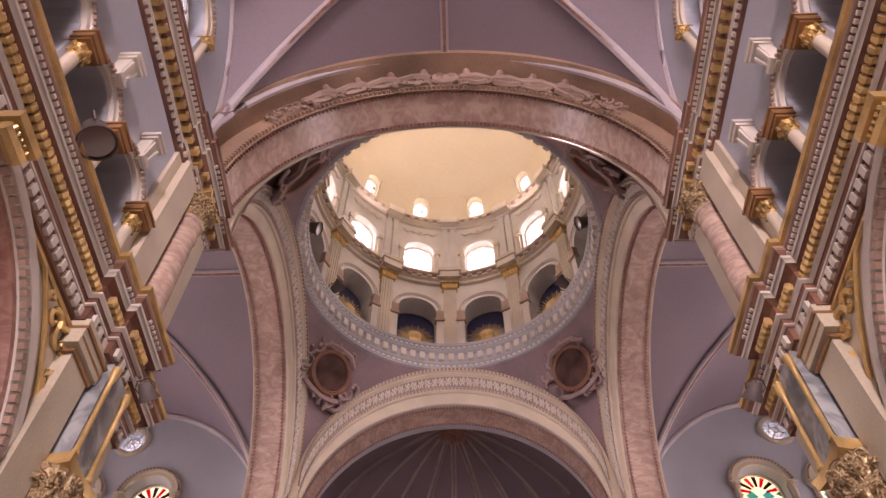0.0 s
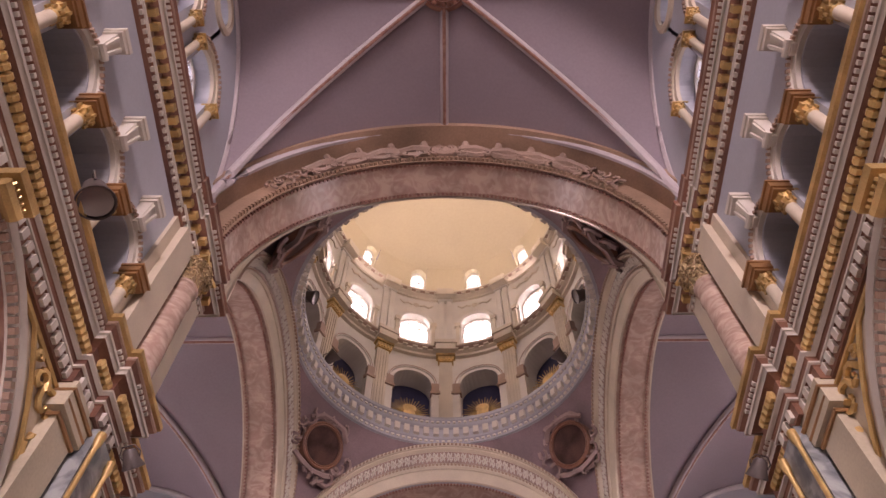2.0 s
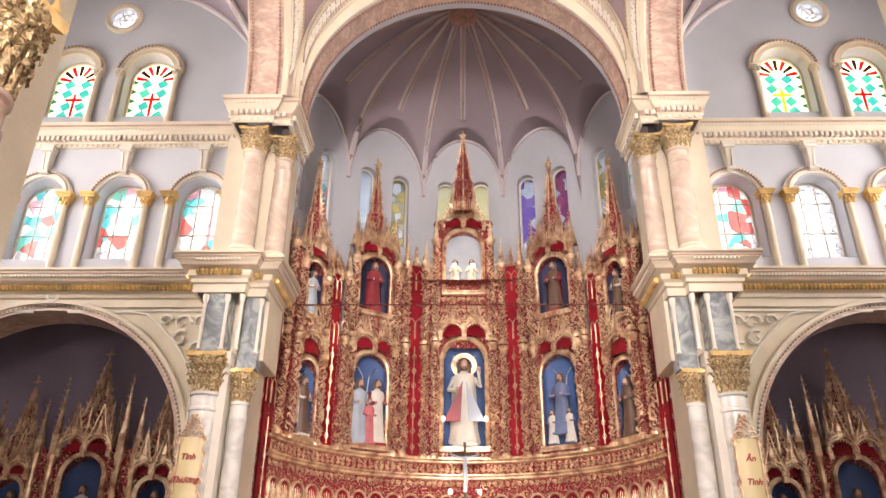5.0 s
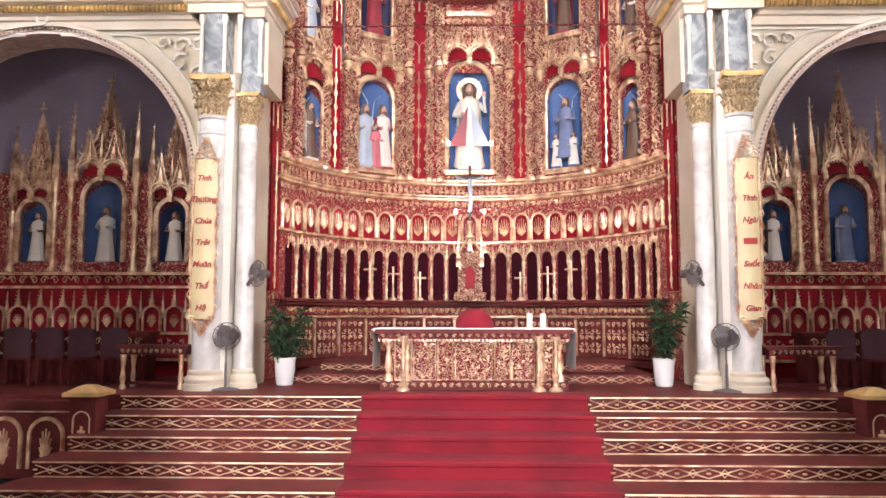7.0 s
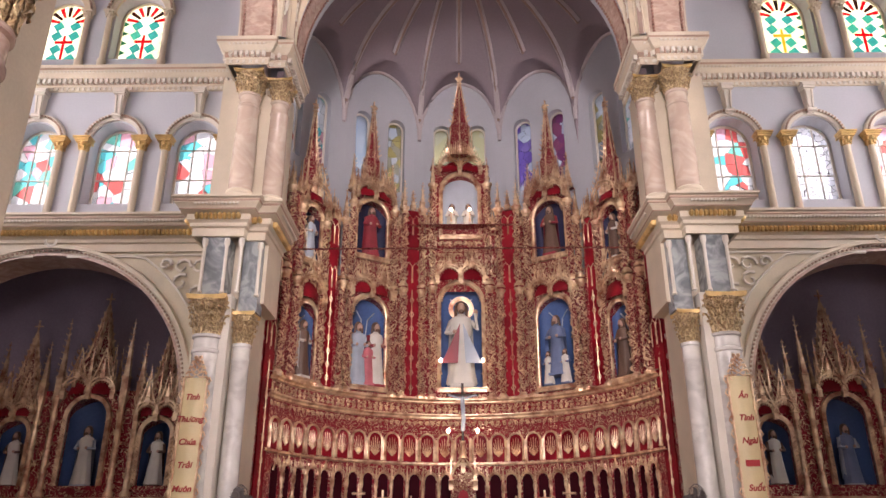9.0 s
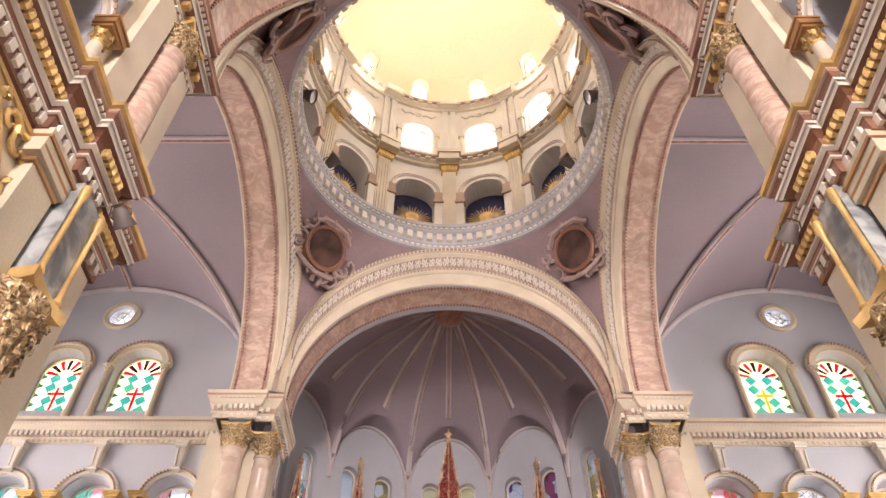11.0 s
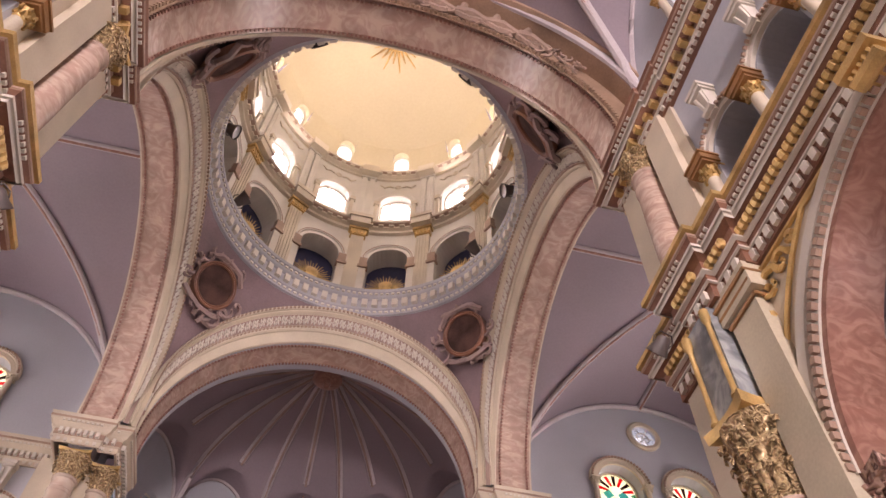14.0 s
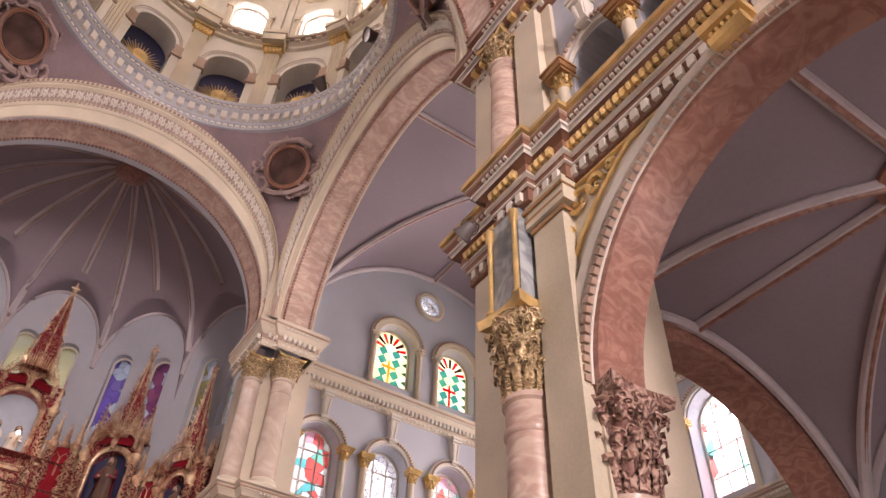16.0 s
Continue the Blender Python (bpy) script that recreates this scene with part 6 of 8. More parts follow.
def scrolls(g, x0, x1, z0, z1, y, size, r=0.012, seed=1):
    """Fills a field with raised leaf scrolls."""
    rnd = random.Random(seed)
    nx, nz = max(1, round((x1 - x0) / size)), max(1, round((z1 - z0) / size))
    sx, sz = (x1 - x0) / nx, (z1 - z0) / nz
    q = min(sx, sz) * 0.46
    r *= 0.88
    for i in range(nx):
        for j in range(nz):
            cx, cz = x0 + (i + 0.5) * sx, z0 + (j + 0.5) * sz
            d = 1 if (i + j) % 2 else -1
            p0 = rnd.uniform(0, 0.8) + (math.pi if j % 2 else 0)
            g.tube([(cx + d * q * (1 - k / 8.5) * math.cos(p0 + k * 0.85), y - 0.012, cz + q * (1 - k / 8.5) * math.sin(p0 + k * 0.85)) for k in range(8)], r, 4, 0.7)
            g.tube([(cx, y - 0.012, cz), (cx + d * q * 0.7, y - 0.022, cz + q * 0.8)], r * 1.5, 4, 0.2)


def vine_column(root, x, y, z0, z1, r, name="vine_column", seed=0):
    """A colonnette wound with a gilded vine."""
    g = Mesh()
    g.lathe([(r * 1.6, z0), (r * 1.6, z0 + 0.05), (r * 1.15, z0 + 0.08), (r, z0 + 0.1), (r, z1 - 0.14), (r * 1.2, z1 - 0.12), (r * 1.1, z1 - 0.08), (r * 1.7, z1 - 0.02), (r * 1.7, z1)], x, y, 0, 10)
    n = int((z1 - z0 - 0.22) / 0.045)
    turns = (z1 - z0) / 0.32
    for s in (1, -1):
        g.tube([(x + s * r * 1.15 * math.cos(2 * math.pi * turns * k / n), y + s * r * 1.15 * math.sin(2 * math.pi * turns * k / n), z0 + 0.1 + (z1 - z0 - 0.24) * k / n) for k in range(n + 1)], r * 0.3, 4)
    for k in range(0, n, 2):
        a = 2 * math.pi * turns * k / n + 1.0
        c, s, z = math.cos(a), math.sin(a), z0 + 0.1 + (z1 - z0 - 0.24) * k / n
        g.tube([(x + c * r, y + s * r, z), (x + c * r * 1.6, y + s * r * 1.6, z + 0.05)], r * 0.34, 4, 0.3)
    part(name, g, GILT, root)


def pinnacle(g, x, y, z0, h, w):
    """A crocketed spire with finial."""
    k = len(g.v)
    for s, zz in ((w, z0), (w, z0 + h * 0.22), (w * 1.25, z0 + h * 0.24), (w * 0.8, z0 + h * 0.27), (w * 0.08, z0 + h * 0.9)):
        for a, b in ((-1, -1), (1, -1), (1, 1), (-1, 1)):
            g.v.append(tuple(g.tf((x + a * s, y + b * s, zz))))
    for i in range(4):
        for j in range(4):
            a, b = k + i * 4 + j, k + i * 4 + (j + 1) % 4
            g.f.append((a, b, b + 4, a + 4))
    n = max(3, int(h * 0.6 / 0.11))
    for i in range(n):
        u = (i + 0.5) / n
        s = w * (0.8 + (0.08 - 0.8) * u)
        zz = z0 + h * (0.27 + 0.63 * u)
        for a, b in ((-1, -1), (1, -1)):
            g.tube([(x + a * s, y + b * s, zz), (x + a * (s + w * 0.55), y + b * s - w * 0.3, zz + w * 0.3), (x + a * (s + w * 0.5), y + b * s - w * 0.3, zz + w * 0.7)], w * 0.2, 4, 0.5)
    zt = z0 + h * 0.9
    g.tube([(x, y, zt), (x, y, z0 + h)], w * 0.14, 5)
    g.tube([(x - w * 0.45, y, zt + h * 0.04), (x + w * 0.45, y, zt + h * 0.04)], w * 0.2, 4)


def canopy(root, cx, y, z, half, rise, lobes=2, mt=None):
    """A projecting Gothic canopy: red hollow, gilded cusped arches, fringe and cresting."""
    g = Mesh(root_tf)
    g.grid(lambda u, v: (cx - half + 2 * half * u, y - 0.16 * math.sin(math.pi * u) * (1 - v), z + rise * 0.85 * math.sin(math.pi * u) ** 0.6 * v), 12, 4)
    hollow = part("canopy_hollow", g, RED, root, "red lacquered hollow")
    g = Mesh(root_tf)
    for i in range(lobes):
        c = cx - half + (i + 0.5) * 2 * half / lobes
        r = half / lobes
        for dr, dd in ((0.0, 0.0), (0.05, 0.03)):
            g.tube([(c + (r + dr) * math.cos(math.pi * k / 12), y - 0.14 - dd, z + (r * 1.15 + dr) * math.sin(math.pi * k / 12)) for k in range(13)], 0.022, 5)
        for k in range(1, 12):
            a = math.pi * k / 12
            g.tube([(c + r * math.cos(a), y - 0.15, z + r * 1.15 * math.sin(a)), (c + (r - 0.05) * math.cos(a), y - 0.15, z + (r - 0.05) * 1.1 * math.sin(a))], 0.016, 4, 0.4)
        for k in range(2, 11):
            a = math.pi * k / 12
            g.tube([(c + (r + 0.05) * math.cos(a), y - 0.15, z + (r * 1.15 + 0.05) * math.sin(a)), (c + (r + 0.13) * math.cos(a), y - 0.15, z + (r * 1.15 + 0.15) * math.sin(a))], 0.022, 4, 0.3)
        pinnacle(g, c, y - 0.14, z + r * 1.2, rise * 0.9, 0.045)
    for i in range(lobes):
        c, r = cx - half + (i + 0.5) * 2 * half / lobes, half / lobes
        za, zt = z + r * 0.5, z + r * 1.25 + rise * 1.15
        for e in (-1, 1):
            g.tube([(c + e * r, y - 0.17, za), (c + e * r * 0.45, y - 0.17, za + (zt - za) * 0.45), (c, y - 0.17, zt)], 0.02, 5, 0.7)
            for q in range(1, 7):
                u = q / 7
                px, pz = c + e * r * (1 - u), za + (zt - za) * (0.82 * u + 0.18 * u * u)
                g.tube([(px, y - 0.17, pz), (px + e * 0.05, y - 0.19, pz + 0.03), (px + e * 0.045, y - 0.19, pz + 0.085)], 0.018, 4, 0.5)
        for q in range(-2, 3):
            g.tube([(c + q * r * 0.22, y - 0.15, z + r * 1.15), (c + q * r * 0.22, y - 0.15, z + r * 1.15 + rise * (0.75 - 0.2 * abs(q)))], 0.014, 4)
    for e in range(lobes + 1):
        pinnacle(g, cx - half + e * 2 * half / lobes, y - 0.14, z - 0.1, rise * 1.0, 0.04)
    part("canopy_tracery", g, GILT, hollow, "gilded cusped tracery")


def statue(name, x, y, z, h, robe, cloak, label, m=None, raised=False, halo=False, rays=False):
    """One plain standing figure in robes."""
    g = Mesh()
    k = h / 1.8
    mats = [robe, cloak, SKIN, GILT, CRIMSON, PALE_BLUE, BROWN_ROBE]
    marks = []

    def mark(i):
        marks.append((len(g.f), i))
    mark(0)
    n = 40
    prof = [(0.26, 0.02), (0.29, 0.06), (0.25, 0.35), (0.21, 0.8), (0.19, 1.05), (0.235, 1.3), (0.20, 1.44), (0.09, 1.5), (0.07, 1.54)]
    q = len(prof)
    st = len(g.v)
    for i in range(n):
        a = 2 * math.pi * i / n
        for j, (r, zz) in enumerate(prof):
            fold = 1 + (0.09 * math.sin(6 * a + 0.8) + 0.07 * abs(math.sin(6.5 * a))) * max(0.12, 1 - zz / 1.25)
            g.v.append((r * fold * math.cos(a), r * 0.72 * fold * math.sin(a), zz))
    for i in range(n):
        for j in range(q - 1):
            a, b = st + i * q + j, st + ((i + 1) % n) * q + j
            g.f.append((a, b, b + 1, a + 1))
    mark(1)
    g.grid(lambda u, v: ((0.25 + 0.05 * v) * math.cos(math.pi * (0.1 + 1.1 * u)) * (1 if v < 0.9 else 0.95), 0.05 + (0.19 + 0.07 * v) * math.sin(math.pi * (0.1 + 1.1 * u)), 1.42 - 1.25 * v), 12, 6)
    g.tube([(-0.21, 0, 1.36), (-0.3, -0.06, 1.12), (-0.16, -0.2, 1.08)], 0.07, 7, 0.7)
    if raised:
        g.tube([(0.21, 0, 1.36), (0.32, -0.08, 1.2), (0.30, -0.2, 1.5)], 0.065, 7, 0.7)
    else:
        g.tube([(0.21, 0, 1.36), (0.3, -0.06, 1.12), (0.12, -0.2, 1.1)], 0.07, 7, 0.7)
    mark(2)
    st = len(g.v)
    g.ball((0, -0.05, 1.655), 0.10, 12, (0.85, 1.0, 1.25))
    g.ball((-0.14, -0.21, 1.1), 0.05, 8)
    g.ball((0.30, -0.21, 1.53) if raised else (0.11, -0.22, 1.12), 0.05, 8)
    mark(6)
    g.ball((0, 0.02, 1.70), 0.125, 12, (0.95, 1.0, 1.1))
    for e in (-1, 1):
        g.tube([(e * 0.09, -0.01, 1.72), (e * 0.115, 0.0, 1.6), (e * 0.12, 0.02, 1.45)], 0.045, 7, 0.6)
    g.ball((0, -0.11, 1.575), 0.055, 8, (1, 0.7, 1.0))
    if rays:
        for q, sd in ((4, -1), (5, 1)):
            mark(q)
            g.grid(lambda u, v: (sd * (0.03 + (0.05 + 0.33 * u) * v), -0.22 - 0.04 * v, 1.28 - 0.85 * v), 3, 4)
    mark(3)
    if halo:
        g.arch(0, 1.68, [(0.27, 0.08), (0.27, 0.05), (0.17, 0.05), (0.17, 0.08)], 0, 2 * math.pi, 24)
    mark(1)
    g.box(-0.24, 0.24, -0.2, 0.2, -0.04, 0.03)
    me = g.data(name, robe, True, weld=False)
    for mm in mats[1:]:
        me.materials.append(mm)
    idx = []
    for i in range(len(g.f)):
        idx.append([mk for fi, mk in marks if fi <= i][-1])
    me.polygons.foreach_set("material_index", idx)
    ob = new(name, me)
    base = Matrix.Translation((x, y, z)) if m is None else m
    ob.matrix_basis = base @ Matrix.Scale(k, 4)
    return tagged(ob, label, "statue", "altar statues")


SKIN = mat("painted_plaster_flesh", (0.52, 0.33, 0.25), 0.5, var=0.08)
WHITE_ROBE = mat("white_painted_plaster", (0.72, 0.69, 0.62), 0.5, var=0.08, scale=6)
CRIMSON = mat("crimson_painted_plaster", (0.32, 0.035, 0.05), 0.45, var=0.15, scale=6)
PINK = mat("rose_painted_plaster", (0.62, 0.17, 0.2), 0.45, var=0.12, scale=6)
BLUE_ROBE = mat("blue_painted_plaster", (0.16, 0.21, 0.36), 0.45, var=0.15, scale=6)
BROWN_ROBE = mat("brown_painted_plaster", (0.15, 0.085, 0.06), 0.5, var=0.15, scale=6)
PALE_BLUE = mat("pale_blue_painted_plaster", (0.42, 0.48, 0.56), 0.5, var=0.1, scale=6)

# the high altar: a curved carved screen standing before the apse wall
RR = 3.68
high = thing("high_altar", "tall curved red and gilded carved altar screen with niches", "altarpiece")
ident = lambda p: p
root_tf = ident


def on_arc(deg, r=RR):
    a = radians(deg)
    c, s = math.cos(a), math.sin(a)
    return lambda p: (AX + (r + p[1]) * s + p[0] * c, AY + 0.15 + (r + p[1]) * c - p[0] * s, p[2])


def arc_matrix(deg, r, z):
    a = radians(deg)
    return Matrix.Translation((AX + r * math.sin(a), AY + 0.15 + r * math.cos(a), z)) @ Matrix.Rotation(-a, 4, "Z")


curve = lambda p: (AX + (RR + p[1]) * math.sin(p[0] / RR), AY + 0.15 + (RR + p[1]) * math.cos(p[0] / RR), p[2])
NICHES = [(0, 0.46, 4.78, 6.76, 8.42, 9.62), (-34, 0.41, 4.7, 6.28, 7.66, 8.68), (34, 0.41, 4.7, 6.28, 7.66, 8.68), (-60.5, 0.30, 4.62, 5.9, 7.1, 8.1), (60.5, 0.30, 4.62, 5.9, 7.1, 8.1)]
arcx = lambda deg: radians(deg) * RR
# carcass
g = Mesh(curve)
g.wall(arcx(-76), arcx(76), 4.45, 7.02, 0.36, [(arcx(d), w, a, b) for d, w, a, b, c, e in NICHES], seg=0.25)
part("main_tier", g, RELIEF, high, "red ground under gilded scrollwork", False)
for s in (-1, 1):
    g = Mesh(curve)
    g.wall(*sorted((arcx(s * 24.5), arcx(s * 42.5))), 7.02, 9.3, 0.36, [(arcx(s * 34), 0.377, 7.66, 8.68)], seg=0.25)
    part("upper_tier", g, RELIEF, high, "red ground under gilded scrollwork", False)
g = Mesh(curve)
g.wall(arcx(-24.5), arcx(24.5), 7.02, 8.6, 0.355, [], seg=0.25)
cr = Mesh(curve)
for i in range(-43, 44):
    if abs(i) > 11:
        pinnacle(cr, arcx(i), 0.05, 9.25 if abs(i) > 24 else 8.55, (0.6, 0.35, 0.95, 0.35)[i % 4], 0.04 if i % 2 else 0.06)
        zc = 9.28 if abs(i) > 24 else 8.58
        cr.tube([(arcx(i - 0.5), 0.05, zc), (arcx(i - 0.25), 0.03, zc + 0.1), (arcx(i), 0.05, zc + 0.14), (arcx(i + 0.25), 0.03, zc + 0.1), (arcx(i + 0.5), 0.05, zc)], 0.018, 4)
for i in range(47, 76):
    for s in (-1, 1):
        pinnacle(cr, arcx(s * i), 0.05, 8.42, (0.45, 0.28, 0.65, 0.28)[i % 4], 0.035)
part("cresting", cr, GILT, high, "gilded pinnacle cresting")
part("upper_tier", g, RELIEF, high, "red ground under gilded scrollwork", False)
g = Mesh(curve)
g.wall(arcx(-11), arcx(11), 7.02, 10.3, 0.37, [(0, 0.42, 8.42, 9.62)], seg=0.25)
part("centre_tier", g, RELIEF, high, "red ground under gilded scrollwork", False)
for s in (-1, 1):
    g = Mesh(curve)
    a, b = sorted((arcx(s * 47), arcx(s * 75.5)))
    g.wall(a, b, 7.02, 8.45, 0.36, [(arcx(s * 60.5), 0.28, 7.1, 8.08)], seg=0.25)
    part("outer_tier", g, RELIEF, high, "red ground under gilded scrollwork", False)
g = Mesh(curve)
g.wall(arcx(-90), arcx(90), PRES_Z, 4.47, 0.3, [], seg=0.25)
part("lower_tier", g, RELIEF, high, "red ground under gilded scrollwork", False)
g = Mesh(curve)
g.wall(arcx(-92), arcx(-76), 4.47, 7.3, 0.2, [], seg=0.2)
part("side_wing", g, RED, high, "plain red lacquered wing", False)
g = Mesh(curve)
g.wall(arcx(76), arcx(92), 4.47, 7.3, 0.2, [], seg=0.2)
part("side_wing", g, RED, high, "plain red lacquered wing", False)
# mouldings running along the curve
for z, prof, mt in ((4.42, [(0, 0), (-0.06, 0.02), (-0.06, 0.05), (-0.11, 0.08), (-0.11, 0.13), (0, 0.14)], GILT),
                    (4.08, [(0, 0), (-0.05, 0.02), (-0.05, 0.06), (-0.09, 0.09), (-0.09, 0.12), (0, 0.13)], GILT),
                    (3.12, [(0, 0), (-0.07, 0.02), (-0.07, 0.06), (0, 0.07)], GILT),
                    (1.74, [(0, 0), (-0.22, 0.02), (-0.22, 0.06), (-0.28, 0.08), (-0.28, 0.12), (0, 0.13)], WOOD),
                    (1.50, [(0, 0), (-0.2, 0.02), (-0.2, 0.05), (0, 0.06)], GILT),
                    (0.60, [(0, 0), (-0.26, 0.0), (-0.26, 0.1), (-0.2, 0.12), (0, 0.12)], WOOD)):
    g = Mesh(curve)
    n = 72
    g.grid(lambda u, v: (arcx(-78 + 156 * u), prof[round(v * (len(prof) - 1))][0], z + prof[round(v * (len(prof) - 1))][1]), n, len(prof) - 1)
    part("moulding", g, mt, high)
for z0, z1, y, sd in ((4.2, 4.42, -0.01, 1), (3.9, 4.08, -0.01, 2), (1.56, 1.74, -0.2, 3)):
    g = Mesh(curve)
    scrolls(g, arcx(-76), arcx(76), z0, z1, y, 0.13, 0.019, sd)
    part("scroll_band", g, GILT, high, "gilded leaf scrolls")
# arcade of painted panels with gilded sprays
for k in range(-12, 13):
    d = k * 6.0
    root_tf = tf = on_arc(d)
    g = Mesh(tf)
    g.arch(0, 3.62, [(0.135, 0.0), (0.135, -0.05), (0.16, -0.06), (0.175, -0.03), (0.175, 0.0)], n=12, leg=0.42)
    part("panel_frame", g, GILT, high)
    g = Mesh(tf)
    pane_mesh(g, 0, 0.134, 3.2, 3.62, -0.012, 8)
    rp = part("red_panel", g, RED, high, smooth=False)
    g = Mesh(tf)
    for i in range(9):
        a = math.pi * (0.08 + 0.84 * i / 8)
        L = 0.11 + 0.13 * math.sin(a)
        g.tube([(0, -0.02, 3.3), (0.5 * L * math.cos(a), -0.03, 3.34 + 0.6 * L * math.sin(a)), (L * 0.75 * math.cos(a), -0.02, 3.36 + 1.35 * L * math.sin(a))], 0.012, 4, 0.6)
    part("spray", g, GILT, rp)
    g = Mesh(on_arc(d + 3))
    g.lathe([(0.035, 3.2), (0.045, 3.22), (0.026, 3.25), (0.026, 3.56), (0.045, 3.6), (0.045, 3.64)], 0, -0.05, 0, 8)
    part("panel_colonnette", g, GILT, high)
# lower arcade: tall flat sheets, recess shade in colour, under a fringe of canopies
for k in range(-13, 14):
    d = k * 5.4
    if abs(d) < 4:
        continue
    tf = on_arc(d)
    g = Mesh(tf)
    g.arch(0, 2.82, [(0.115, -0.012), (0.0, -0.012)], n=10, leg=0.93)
    part("recess_shade", g, mat("red_with_recess_shade", (0.045, 0.005, 0.010), 0.7, var=0.2, spec=0.05) if "red_with_recess_shade" not in bpy.data.materials else bpy.data.materials["red_with_recess_shade"], high, smooth=False)
    g = Mesh(tf)
    for q in range(2):
        g.tube([((0.12 + 0.02 * q) * math.cos(math.pi * i / 10), -0.06 - 0.03 * q, 2.82 + (0.13 + 0.03 * q) * math.sin(math.pi * i / 10)) for i in range(11)], 0.014, 4)
    pinnacle(g, 0, -0.07, 2.94, 0.26, 0.025)
    pinnacle(g, 0.17, -0.09, 2.66, 0.5, 0.028)
    for i in range(5):
        g.tube([(-0.1 + i * 0.05, -0.07, 2.88 + 0.05 * (2 - abs(i - 2))), (-0.1 + i * 0.05, -0.07, 3.04)], 0.01, 4)
    part("fringe_canopy", g, GILT, high)
    vr = Mesh(tf)
    vr.lathe([(0.04, 1.88), (0.05, 1.92), (0.028, 1.96), (0.028, 2.6), (0.045, 2.66), (0.05, 2.72)], 0.17, -0.08, 0, 8)
    vr.tube([(0.17 + 0.032 * math.cos(i * 0.9), -0.08 + 0.032 * math.sin(i * 0.9), 1.96 + i * 0.022) for i in range(30)], 0.011, 4)
    part("twisted_colonnette", vr, GILT, high)
# mensa panels
for k in range(-6, 7):
    d = k * 11.0
    tf = on_arc(d, RR - 0.2)
    g = Mesh(tf)
    g.box(-0.3, 0.3, 0.0, 0.02, 0.74, 1.48)
    mp = part("mensa_panel", g, WOOD, high, smooth=False)
    g = Mesh(tf)
    scrolls(g, -0.26, 0.26, 0.78, 1.44, 0.0, 0.13, 0.014, k + 30)
    for x in (-0.33,):
        g.box(x - 0.025, x + 0.025, -0.03, 0.02, 0.74, 1.5)
    part("mensa_carving", g, GILT, mp)

